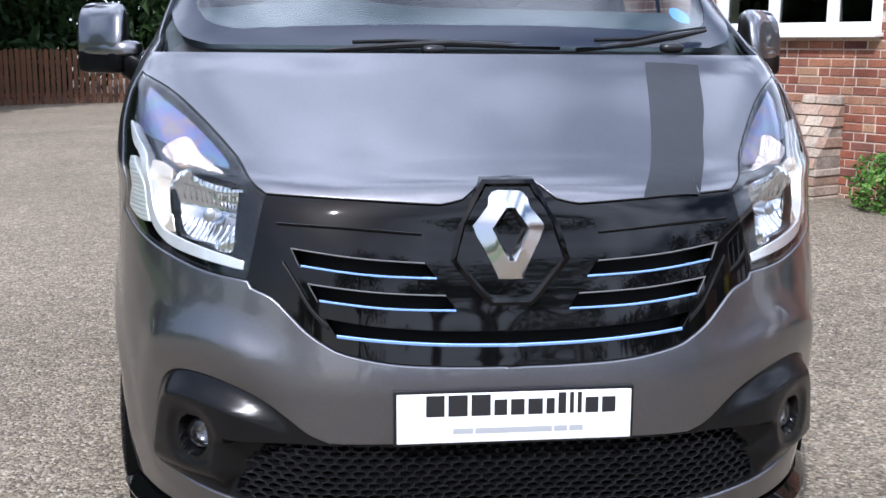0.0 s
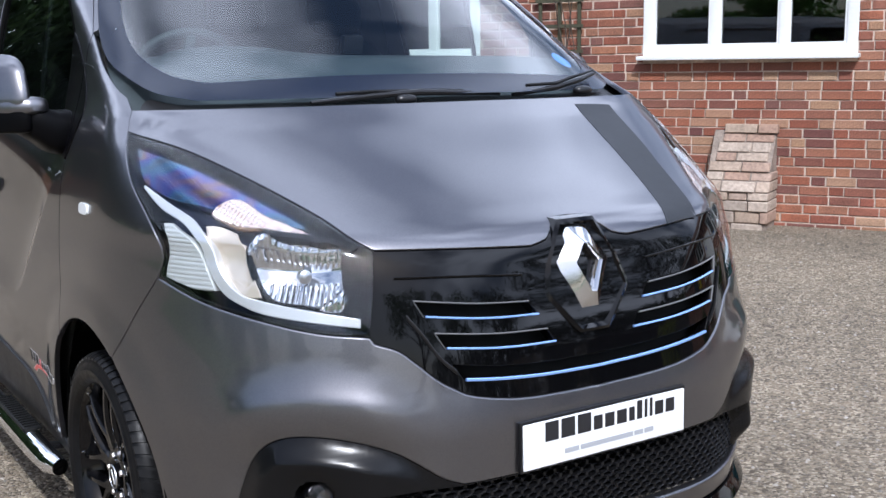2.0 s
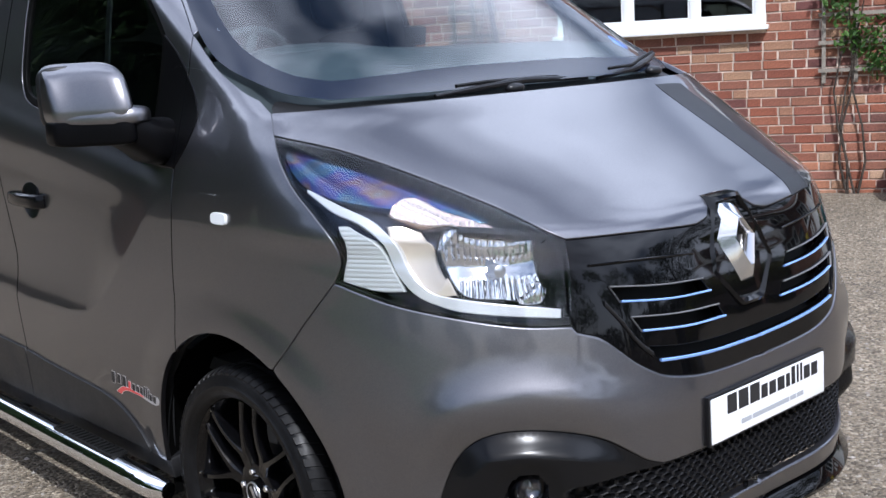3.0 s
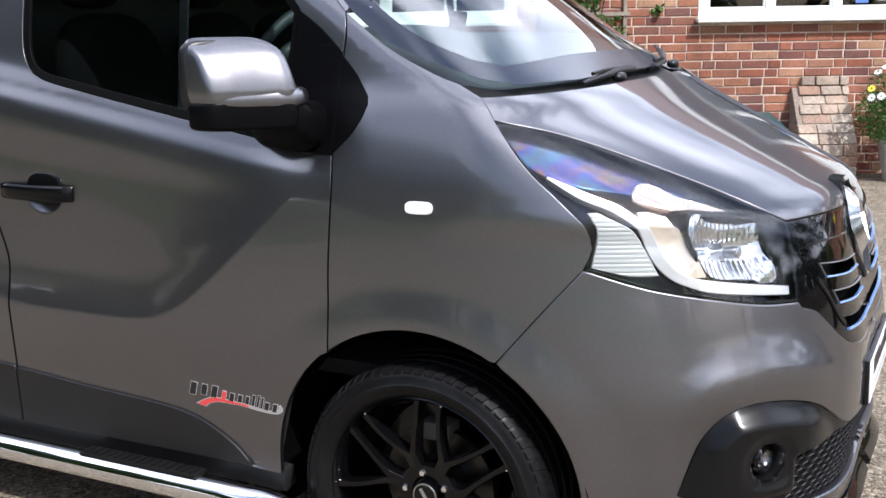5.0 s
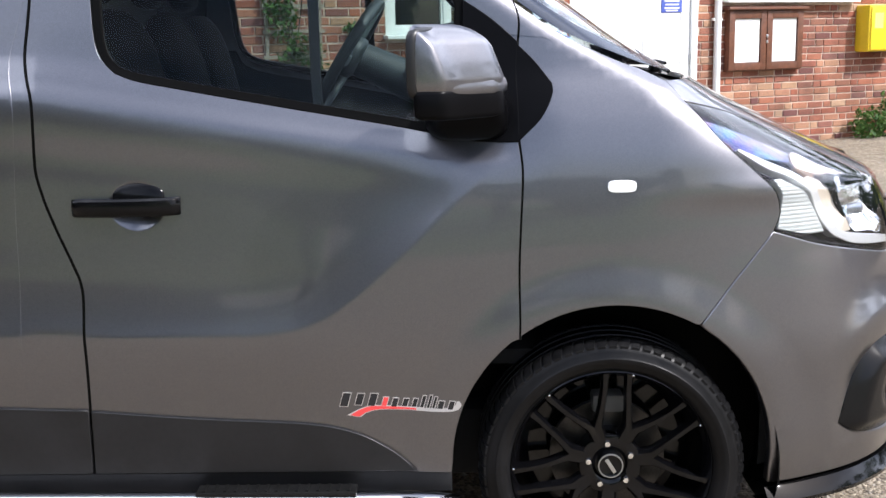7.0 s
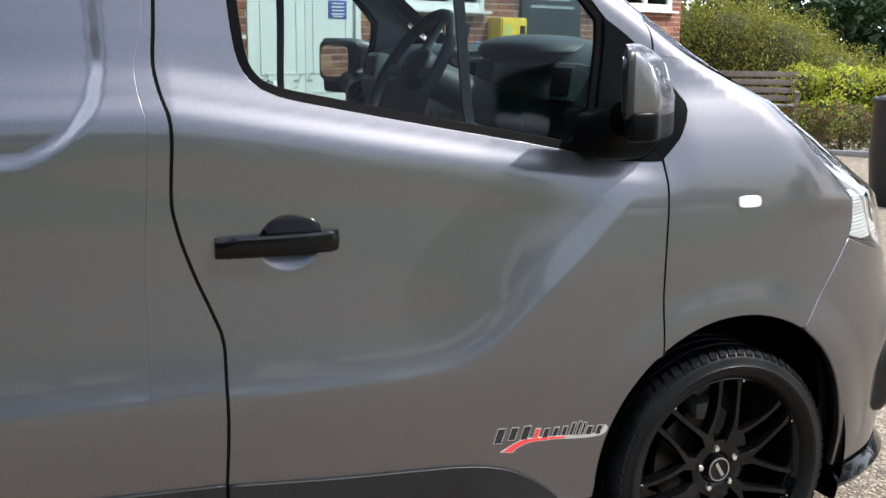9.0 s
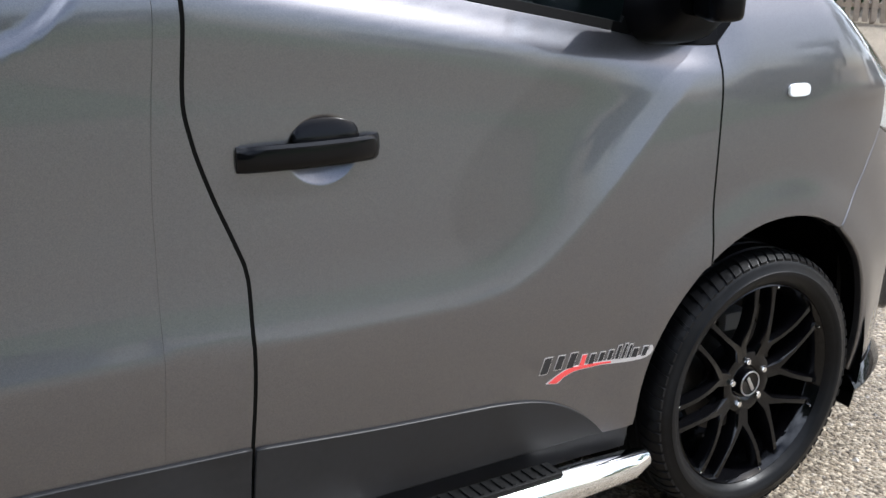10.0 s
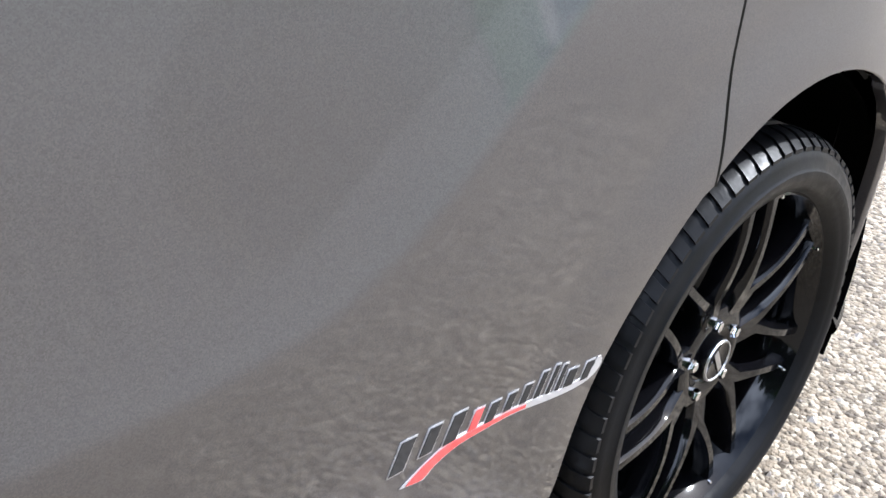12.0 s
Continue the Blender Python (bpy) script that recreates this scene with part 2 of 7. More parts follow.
def skin_q(q, z, out=0.0, swage=True):
    """The point of the right-hand skin where distance from the middle plus distance from the nose is q, at height z."""
    q, z = np.asarray(q, float), np.asarray(z, float)
    f, dp, n = NOSE(z), DEEP(z), SQUARE(z)
    lo, hi = np.zeros_like(q), np.full_like(q, math.pi / 2)
    yc = f + dp
    w0 = half_width(yc, z)
    for _ in range(34):
        mid = (lo + hi) / 2
        g = w0 * np.sin(mid) ** (2 / n) + yc - dp * np.cos(mid) ** (2 / n)
        low = g < q
        lo, hi = np.where(low, mid, lo), np.where(low, hi, mid)
    a, y = w0 * np.sin(lo) ** (2 / n), yc - dp * np.cos(lo) ** (2 / n)
    ys = q - w0
    for _ in range(3):
        ys = q - half_width(ys, z)
    back = q > w0 + yc
    a, y = np.where(back, q - ys, a), np.where(back, ys, y)
    return np.stack([-a, y, z], -1)


def lifted(base, e=0.002):
    """Wraps a skin function so that it gives points moved out along the normal, and normals."""
    def raw(u, v):
        p = base(u, v)
        du, dv = base(u + e, v) - base(u - e, v), base(u, v + e) - base(u, v - e)
        nn = np.cross(du, dv)
        nn /= np.linalg.norm(nn, axis=-1, keepdims=True) + 1e-12
        s = np.sign(np.sum(nn * np.array([-1.0, -1.0, 0.9]), -1, keepdims=True))
        return p, nn * np.where(s == 0, 1, s)

    def f(u, v, out=0.0, swage=True):
        def at(uu, vv):
            p, nn = raw(uu, vv)
            return p + nn * (out + relief(p[..., 1], p[..., 2], swage, np.abs(p[..., 0])))[..., None]
        p = at(u, v)
        du, dv = at(u + e, v) - at(u - e, v), at(u, v + e) - at(u, v - e)
        nn = np.cross(du, dv)
        nn /= np.linalg.norm(nn, axis=-1, keepdims=True) + 1e-12
        s = np.sign(np.sum(nn * raw(u, v)[1], -1, keepdims=True))
        return p, nn * np.where(s == 0, 1, s)
    return f


def skin_top(a, y):
    """The skin's height over the plan point (a, y), for bonnet, screen and roof."""
    a0, y = np.asarray(a, float), np.asarray(y, float)
    a = np.abs(a0)
    lo, hi = np.full_like(a, 0.9), np.full_like(a, 1.9695)
    for _ in range(34):
        z = (lo + hi) / 2
        dp = DEEP(z)
        yc = NOSE(z) + dp
        n = SQUARE(z)
        g = (a / half_width(np.maximum(y, yc), z)) ** n + (np.maximum(0, yc - y) / dp) ** n
        ins = g < 1
        lo, hi = np.where(ins, z, lo), np.where(ins, hi, z)
    return np.stack([-a0, y, lo], -1)


SIDE, TOP = lifted(skin_q), lifted(skin_top)


def curve(pts, step=0.02, closed=False):
    """A smooth line through the points, at even small steps."""
    p = [np.array(v, float) for v in pts]
    if len(p) == 2:
        k = max(1, int(np.linalg.norm(p[1] - p[0]) / step))
        return [p[0] + (p[1] - p[0]) * i / k for i in range(k + 1)]
    out = []
    ext = [p[-1]] + p + [p[0], p[1]] if closed else [2 * p[0] - p[1]] + p + [2 * p[-1] - p[-2]]
    for i in range(1, len(ext) - 2):
        a, b, c, d = ext[i - 1], ext[i], ext[i + 1], ext[i + 2]
        k = max(1, int(np.linalg.norm(c - b) / step))
        for j in range(k):
            t = j / k
            out.append(0.5 * (2 * b + (c - a) * t + (2 * a - 5 * b + 4 * c - d) * t * t + (3 * b - a - 3 * c + d) * t**3))
    if not closed:
        out.append(p[-1])
    return out


def qz(pts):
    """Van points (x, y, z) to skin coordinates."""
    return [(abs(x) + y, z) for x, y, z in pts]


def join(*lines):
    """One closed outline from several lines, without doubled points."""
    out = []
    for l in lines:
        for p in l:
            p = np.array(p, float)
            if not out or np.linalg.norm(out[-1] - p) > 1e-4:
                out.append(p)
    if np.linalg.norm(out[0] - out[-1]) < 1e-4:
        out.pop()
    return out


def area2(poly):
    p = np.array(poly)
    return float(np.sum(p[:, 0] * np.roll(p[:, 1], -1) - np.roll(p[:, 0], -1) * p[:, 1]))


def shrink(poly, d):
    """The outline moved inwards by d."""
    p = np.array(poly)
    if area2(p) < 0:
        p = p[::-1]
    t1, t2 = p - np.roll(p, 1, 0), np.roll(p, -1, 0) - p
    t1 /= np.linalg.norm(t1, axis=1, keepdims=True) + 1e-9
    t2 /= np.linalg.norm(t2, axis=1, keepdims=True) + 1e-9
    n = np.stack([-(t1 + t2)[:, 1], (t1 + t2)[:, 0]], 1)
    n /= np.linalg.norm(n, axis=1, keepdims=True) + 1e-9
    k = np.clip(np.sum(n * np.stack([-t1[:, 1], t1[:, 0]], 1), 1), 0.5, 1)[:, None]
    return [v for v in p + n * d / k]


def inside(pts, poly):
    p, q = np.array(poly), np.asarray(pts)
    x1, y1 = p[:, 0], p[:, 1]
    x2, y2 = np.roll(x1, -1), np.roll(y1, -1)
    px, py = q[:, 0][:, None], q[:, 1][:, None]
    hit = ((y1 > py) != (y2 > py)) & (px < (x2 - x1) * (py - y1) / (y2 - y1 + 1e-15) + x1)
    return hit.sum(1) % 2 == 1


def panel(name, mat, parent, outer, holes=(), dom=SIDE, out=0.0, res=0.03, edge=0.016, gap=0.002, sides="R", label="",
          seam=None, swage=True, bend=None, edge_holes=True, radius=0.003, fine=()):
    """A sheet panel cut out of the skin, with turned-in edges. sides: R, L, RL (two parts) or C (one part, mirrored over the middle).
    seam(u, v) is true on the middle line, where no edge is turned in. bend(p, n) moves the points further. fine: (outline, res) of fields with a closer mesh."""
    from mathutils.geometry import delaunay_2d_cdt
    outer = list(outer) if area2(outer) > 0 else list(outer)[::-1]
    loops = [shrink(outer, gap) if gap else outer]
    if seam:
        loops[0] = [np.array([float(NOSE(np.float64(b[1]))) if dom is SIDE else 0.0, b[1]]) if seam(*a) else b for a, b in zip(outer, loops[0])]
    for h in holes:
        loops.append(shrink(h, -gap)[::-1] if gap else (list(h)[::-1] if area2(h) > 0 else list(h)))
    verts, edges, spans = [], [], []
    for lp in loops:
        s = len(verts)
        verts += [Vector((float(p[0]), float(p[1]))) for p in lp]
        edges += [(s + i, s + (i + 1) % len(lp)) for i in range(len(lp))]
        spans.append((s, len(lp)))
    allp = np.array([tuple(v) for v in verts])
    lo, hi = allp.min(0), allp.max(0)
    gx, gy = np.meshgrid(np.arange(lo[0] + res / 2, hi[0], res), np.arange(lo[1] + res / 2, hi[1], res))
    g = np.stack([gx.ravel(), gy.ravel()], 1)
    for field, close in fine:
        fl = np.array([tuple(p) for p in field])
        fx, fy = np.meshgrid(np.arange(fl[:, 0].min(), fl[:, 0].max(), close), np.arange(fl[:, 1].min(), fl[:, 1].max(), close))
        f2 = np.stack([fx.ravel(), fy.ravel()], 1)
        g = np.concatenate([g[~inside(g, field)], f2[inside(f2, field)]])
    ok = inside(g, loops[0])
    for h in loops[1:]:
        ok &= ~inside(g, h)
    g = g[ok]
    if len(g):
        near = np.min(np.linalg.norm(g[:, None, :] - allp[None, :, :], axis=2), axis=1) if len(g) * len(allp) < 4e7 else np.ones(len(g))
        g = g[near > res * 0.45]
    verts += [Vector(p) for p in g.tolist()]
    r = delaunay_2d_cdt(verts, edges, [], 0, 1e-6)
    v2, tris = np.array([tuple(v) for v in r[0]]), [f for f in r[2]]
    cen = np.array([v2[list(f)].mean(0) for f in tris])
    ok = inside(cen, loops[0])
    for h in loops[1:]:
        ok &= ~inside(cen, h)
    tris = [f for f, k in zip(tris, ok) if k]
    P, N = dom(v2[:, 0], v2[:, 1], out, swage)
    if seam:
        mid = np.abs(P[:, 0]) < 0.004
        _, Nm = dom(v2[:, 0] + 0.006, v2[:, 1], out, swage)
        N[mid] = Nm[mid]
        N[mid, 0] = 0
        P[mid, 0] = 0
        N /= np.linalg.norm(N, axis=1, keepdims=True) + 1e-12
    if bend:
        P, N = bend(P, N)
    # turned-in edges
    P, N, faces = list(P), list(N), [tuple(f) for f in tris]
    for k, lp in enumerate(loops):
        if not edge or (k and not edge_holes):
            continue
        m = len(lp)
        q = np.array([tuple(v) for v in lp])
        p, nn = dom(q[:, 0], q[:, 1], out, swage)
        if bend:
            p, nn = bend(p, nn)
        tan = np.roll(p, -1, 0) - np.roll(p, 1, 0)
        side = np.cross(tan, nn)
        side /= np.linalg.norm(side, axis=1, keepdims=True) + 1e-12
        c2, _ = dom(q[:, 0] + 0.0, q[:, 1] + 0.0, out, swage)
        # make side point away from the sheet
        t2 = np.roll(q, -1, 0) - np.roll(q, 1, 0)
        o2 = np.stack([t2[:, 1], -t2[:, 0]], 1)
        o2 /= np.linalg.norm(o2, axis=1, keepdims=True) + 1e-12
        p2, _ = dom(q[:, 0] + o2[:, 0] * 0.003, q[:, 1] + o2[:, 1] * 0.003, out, swage)
        sg = np.sign(np.sum(side * (p2 - c2), 1, keepdims=True))
        side = side * np.where(sg == 0, 1, sg)
        rb = min(radius, edge * 0.3)
        rings = [(p, nn), (p + side * rb * 0.6 - nn * rb * 0.45, nn * 0.6 + side * 0.8), (p + side * rb * 0.9 - nn * rb * 1.4, side), (p + side * rb * 0.9 - nn * edge, side)]
        base = len(P)
        for rp, rn in rings:
            rn = rn / (np.linalg.norm(rn, axis=1, keepdims=True) + 1e-12)
            P += list(rp)
            N += list(rn)
        for j in range(len(rings) - 1):
            for i in range(m):
                i2 = (i + 1) % m
                if seam and seam(*lp[i]) and seam(*lp[i2]):
                    continue
                faces.append((base + j * m + i, base + j * m + i2, base + (j + 1) * m + i2, base + (j + 1) * m + i))
    P, N = np.array(P), np.array(N)
    # wind every face to its normals
    fixed = []
    for f in faces:
        a, b, c = P[f[0]], P[f[1]], P[f[-1]]
        fixed.append(f if np.dot(np.cross(b - a, c - a), N[f[0]] + N[f[1]] + N[f[-1]]) >= 0 else f[::-1])
    obs = []
    flip = np.array([-1.0, 1, 1])
    jobs = [("R", P, N, fixed), ("L", P * flip, N * flip, [f[::-1] for f in fixed])]
    if sides == "C":
        k = len(P)
        jobs = [("C", np.concatenate([P, P * flip]), np.concatenate([N, N * flip]), fixed + [tuple(i + k for i in f[::-1]) for f in fixed])]
    for tag, pp, nn, ff in jobs:
        if tag not in sides:
            continue
        me = bpy.data.meshes.new(name)
        me.from_pydata(pp.tolist(), [], ff)
        me.polygons.foreach_set("use_smooth", [True] * len(me.polygons))
        if not bend:
            me.normals_split_custom_set_from_vertices(nn.tolist())
        own = parent[0 if tag != "L" else 1] if isinstance(parent, (list, tuple)) else parent
        obs.append(part(name, me, mat, own, label))
    return obs[0] if len(obs) == 1 else obs


# ---- the van ----
def yz(pts):
    """Side-view points (y, z) to skin coordinates."""
    y, z = np.array([p[0] for p in pts], float), np.array([p[1] for p in pts], float)
    dp, n = DEEP(z), SQUARE(z)
    yc = NOSE(z) + dp
    a = np.where(y >= yc, half_width(y, z), half_width(yc, z) * np.maximum(1e-9, 1 - (np.clip(yc - y, 0, dp) / dp) ** n) ** (1 / n))
    return [(v, w) for v, w in zip(a + y, z)]


def xz(pts):
    """Front-view points (distance from the middle, z) to skin coordinates."""
    a, z = np.array([p[0] for p in pts], float), np.array([p[1] for p in pts], float)
    dp, n = DEEP(z), SQUARE(z)
    yc = NOSE(z) + dp
    y = yc - dp * np.maximum(1e-9, 1 - (np.clip(a / half_width(yc, z), 0, 1)) ** n) ** (1 / n)
    return [(v, w) for v, w in zip(a + y, z)]


def plan(pts):
    """Skin coordinates to plan coordinates (distance from the middle, y)."""
    p = skin_q(np.array([v[0] for v in pts]), np.array([v[1] for v in pts]))
    return [(-v[0], v[1]) for v in p]


def middle_qz(u, v):
    return u - float(NOSE(np.float64(v))) < 0.004


def middle_top(u, v):
    return u < 0.004


def mid_line(z0, z1):
    k = max(2, int(abs(z1 - z0) / 0.02))
    return [(float(NOSE(np.float64(z0 + (z1 - z0) * i / k))), z0 + (z1 - z0) * i / k) for i in range(k + 1)]


VAN = thing("van", "grey metallic panel van with black wheels and grille", "van")

# shared edges
LAMP_TOP = curve(xz([(.537, 1.05), (.604, 1.12), (.702, 1.203), (.797, 1.267)]) + yz([(.82, 1.305)]))
LAMP_REAR = curve(yz([(.82, 1.305), (.772, 1.251), (.715, 1.189), (.643, 1.125), (.588, 1.07), (.574, 1.02), (.592, .972)]))
LAMP_LOW = curve(yz([(.592, .972), (.455, .928)]) + xz([(.758, .894), (.673, .873), (.58, .864)]))
LAMP_IN = curve(xz([(.58, .864), (.558, .96), (.537, 1.05)]))
HOOD_FRONT = curve(xz([(.537, 1.05), (.375, 1.046), (.20, 1.041), (.155, 1.040)])) + curve(xz([(.155, 1.040), (.105, 1.050), (.082, 1.066), (.055, 1.084)])) + curve(xz([(.055, 1.084), (.03, 1.089), (0, 1.090)]))
HOOD_REAR = curve(xz([(.855, 1.356), (.75, 1.356), (.5, 1.356), (.25, 1.356), (0, 1.356)]), 0.03)
GRILLE_LOW = curve(xz([(.58, .864), (.572, .85), (.526, .832), (.490, .80), (.453, .765), (.415, .74), (.37, .72), (.262, .701), (.12, .694), (0, .693)]))
SEAM_BUMPER = curve(yz([(.592, .972), (.690, .858), (.785, .745)]))


def arch(y0, y1, grow=0.0):
    """The front wheel arch's lip from y0 to y1, over the top."""
    a0 = math.acos(max(-1, min(1, (y0 - 1.0) / (0.418 + grow))))
    a1 = math.acos(max(-1, min(1, (y1 - 1.0) / (0.418 + grow))))
    k = 40
    out = []
    for i in range(k + 1):
        a = a0 + (a1 - a0) * i / k
        r = 0.415 + 0.04 * max(0, math.sin(a)) ** 1.2 + grow
        out.append((1.0 + r * math.cos(a), 0.345 + r * math.sin(a)))
    return out


def arch_part(test):
    """The run of the arch's lip for which test(y, z) holds."""
    return yz([p for p in [(1.418, .28)] + arch(1.418, 0.582) + [(.584, .28)] if test(*p)])


DOOR_FRONT = yz([(1.24, .715)]) + curve(yz([(1.24, .73), (1.238, .95), (1.237, 1.217), (1.236, 1.45), (1.245, 1.56)]))
DOOR_TOP = curve(yz([(1.245, 1.56), (1.36, 1.66), (1.53, 1.785), (1.66, 1.845), (1.80, 1.87), (2.1, 1.875), (2.47, 1.875)]), .03)
DOOR_REAR = curve(yz([(2.47, 1.875), (2.469, 1.589), (2.466, 1.377), (2.460, 1.196), (2.450, 1.111), (2.420, 1.017), (2.382, .923), (2.361, .856), (2.360, .73), (2.364, .535), (2.371, .352)]))
WINDOW_LINE = [(2.315, 1.62), (2.303, 1.487), (2.275, 1.423), (2.219, 1.389), (2.074, 1.358), (1.83, 1.312), (1.56, 1.263), (1.47, 1.245)]

hood_outline = join(plan(HOOD_FRONT[::-1]), plan(LAMP_TOP), plan(curve(yz([(.82, 1.305)]) + xz([(.855, 1.356)]))), plan(HOOD_REAR), [(0, y) for y in (.70, .65, .60, .55, .50, .45, .40, .35, .30, .26)])


bonnet = panel("bonnet", PAINT, VAN, hood_outline, dom=TOP, sides="C", seam=middle_top, res=0.025)

fender_outline = join(LAMP_REAR[::-1], curve(yz([(.82, 1.305)]) + xz([(.855, 1.356)])),
                      curve(yz([(.93, 1.388), (.994, 1.412), (1.117, 1.472), (1.243, 1.558)])), DOOR_FRONT[::-1],
                      arch_part(lambda y, z: 0.785 < y < 1.24 and z > .6), SEAM_BUMPER[::-1])
panel("front_wing", PAINT, VAN, fender_outline, sides="RL", res=0.025, gap=0.0028)

INTAKE = curve(xz([(0, .515), (.263, .517), (.405, .517)])) + curve(xz([(.405, .517), (.45, .535), (.495, .566), (.555, .604), (.631, .631), (.70, .642), (.75, .637), (.785, .612), (.808, .565), (.822, .50), (.832, .43)]))
LIP_TOP = curve(xz([(.832, .43), (.79, .392), (.70, .366), (.5, .345), (.25, .338), (0, .336)]))
bumper_outline = join(mid_line(.693, .515), INTAKE, LIP_TOP, mid_line(.336, .285),
                      curve(xz([(0, .285), (.4, .285), (.7, .288)]) + yz([(.40, .29), (.584, .29)])),
                      arch_part(lambda y, z: y < 0.785 and z > .3)[::-1], SEAM_BUMPER[::-1], LAMP_LOW, GRILLE_LOW)
panel("front_bumper", PAINT, VAN, bumper_outline, sides="C", seam=middle_qz, res=0.010, edge=0.024, gap=0.005, radius=0.0065)

window_hole = join(curve(yz(WINDOW_LINE)), curve(yz([(1.47, 1.245), (1.415, 1.31), (1.392, 1.40), (1.375, 1.50), (1.372, 1.565)])), curve(yz([(1.372, 1.565), (1.45, 1.65), (1.60, 1.765), (1.72, 1.81)])),
                   curve(yz([(1.72, 1.81), (2.0, 1.825), (2.25, 1.825)])), curve(yz([(2.25, 1.825), (2.305, 1.79), (2.32, 1.70), (2.315, 1.62)])))
door_outline = join(DOOR_FRONT, DOOR_TOP, DOOR_REAR, curve(yz([(2.366, .352), (1.9, .348), (1.419, .347)])), arch_part(lambda y, z: y > 1.24 and z > .35))
cup_field = yz([(2.208 + .085 * math.cos(a), 1.071 + .07 * math.sin(a)) for a in np.linspace(0, math.tau, 40, endpoint=False)])
crease_field = yz([(y, float(SWAGE(y)) - .022) for y in np.linspace(1.27, 2.3, 40)] + [(y, float(SWAGE(y)) + .022) for y in np.linspace(2.3, 1.27, 40)])
FRONT_DOORS = panel("front_door", PAINT, VAN, door_outline, [window_hole], sides="RL", res=0.0125, gap=0.0042, radius=0.0014, fine=((cup_field, .0035), (crease_field, .006)))
MIRROR_BLACK = material("mirror_black", (0.0025, 0.0025, 0.003), 0.30, spec=0.06)
SEAL_GAP_BLACK = material("seal_gap_black", (0.003, 0.003, 0.003), 0.4, spec=0.04)
seal_in = shrink(window_hole, 0.02)
panel("window_seal", SEAL_GAP_BLACK, FRONT_DOORS, window_hole, [seal_in], out=-0.003, sides="RL", res=0.05, gap=0.0005, edge=0.012)
panel("window_pane", GLASS_SIDE, FRONT_DOORS, shrink(window_hole, 0.012), out=-0.012, sides="RL", res=0.06, edge=0, gap=0)

screen_outline = join([(0, .775), (.4, .78), (.70, .83)], curve([(.70, .83), (.775, .90), (.812, .994), (.832, 1.117), (.815, 1.243), (.775, 1.36), (.70, 1.52)]),
                      curve([(.70, 1.52), (.4, 1.475), (0, 1.46)]), [(0, y) for y in np.linspace(1.42, .815, 16)])
panel("windscreen", GLASS_SCREEN, VAN, screen_outline, dom=TOP, sides="C", seam=middle_top, res=0.05, edge=0, gap=0, out=-0.006)

panel("side_pillar", PAINT, VAN, join(DOOR_REAR, yz([(2.530, .352)]), curve(yz([(2.530, .352), (2.527, .74), (2.508, 1.298), (2.493, 1.586), (2.49, 1.875)]))), sides="RL", res=0.03, gap=0.0048)
side_rear = join(curve(yz([(2.4895, 1.875), (2.4895, 1.586), (2.5045, 1.298), (2.5235, .74), (2.5265, .352)])), curve(yz([(2.5265, .352), (3.70, .35)])),
                 yz([(4.098 + .415 * math.cos(a), .345 + .44 * max(0, math.sin(a))) for a in np.linspace(math.pi, 0, 30)]), yz([(4.93, .36), (4.93, 1.875)]))
panel("rear_side_panel", PAINT, VAN, side_rear, sides="RL", res=0.014, gap=0.0012)


def gap_strip(line, wd=.009):
    """A nearly flush black strip that stands in for the shade in a shut line."""
    return join([(q - wd, z) for q, z in line], [(q + wd, z) for q, z in line[::-1]])


# dark gaps round the door, drawn as added black strips
panel("door_seal", SEAL_GAP_BLACK, VAN, gap_strip(DOOR_FRONT, .0032), sides="RL", out=-0.0004, res=0.03, edge=0, gap=0)
panel("door_seal", SEAL_GAP_BLACK, VAN, gap_strip(DOOR_REAR, .0048), sides="RL", out=-0.0004, res=0.03, edge=0, gap=0)


# ---- shapes for parts ----
def box(bm, at, size, turn=(0, 0, 0), bevel=0.0):
    r = bmesh.ops.create_cube(bm, size=1, matrix=pose(*at, *turn) @ Matrix.Diagonal((*size, 1)))
    if bevel:
        es = list({e for v in r["verts"] for e in v.link_edges})
        bmesh.ops.bevel(bm, geom=es, offset=bevel, segments=2, profile=0.6, affect="EDGES", clamp_overlap=True)
    return bm


def one(fn, *a, **k):
    bm = bmesh.new()
    fn(bm, *a, **k)
    return bm


def tube(bm, pts, r, n=10, caps=True):
    """A round bar along the points; r may be one number or one a point."""
    pts = [Vector(p) for p in pts]
    rs = r if isinstance(r, (list, tuple)) else [r] * len(pts)
    up, rings = Vector((0.13, 0.21, 0.97)), []
    for i, p in enumerate(pts):
        t = (pts[min(i + 1, len(pts) - 1)] - pts[max(i - 1, 0)]).normalized()
        a = t.cross(up).normalized()
        b = t.cross(a)
        rings.append([bm.verts.new(p + (a * math.cos(k * math.tau / n) + b * math.sin(k * math.tau / n)) * rs[i]) for k in range(n)])
    for i in range(len(rings) - 1):
        for k in range(n):
            bm.faces.new((rings[i][k], rings[i][(k + 1) % n], rings[i + 1][(k + 1) % n], rings[i + 1][k]))
    if caps:
        bm.faces.new(rings[0][::-1]), bm.faces.new(rings[-1])
    bmesh.ops.recalc_face_normals(bm, faces=bm.faces)
    return bm


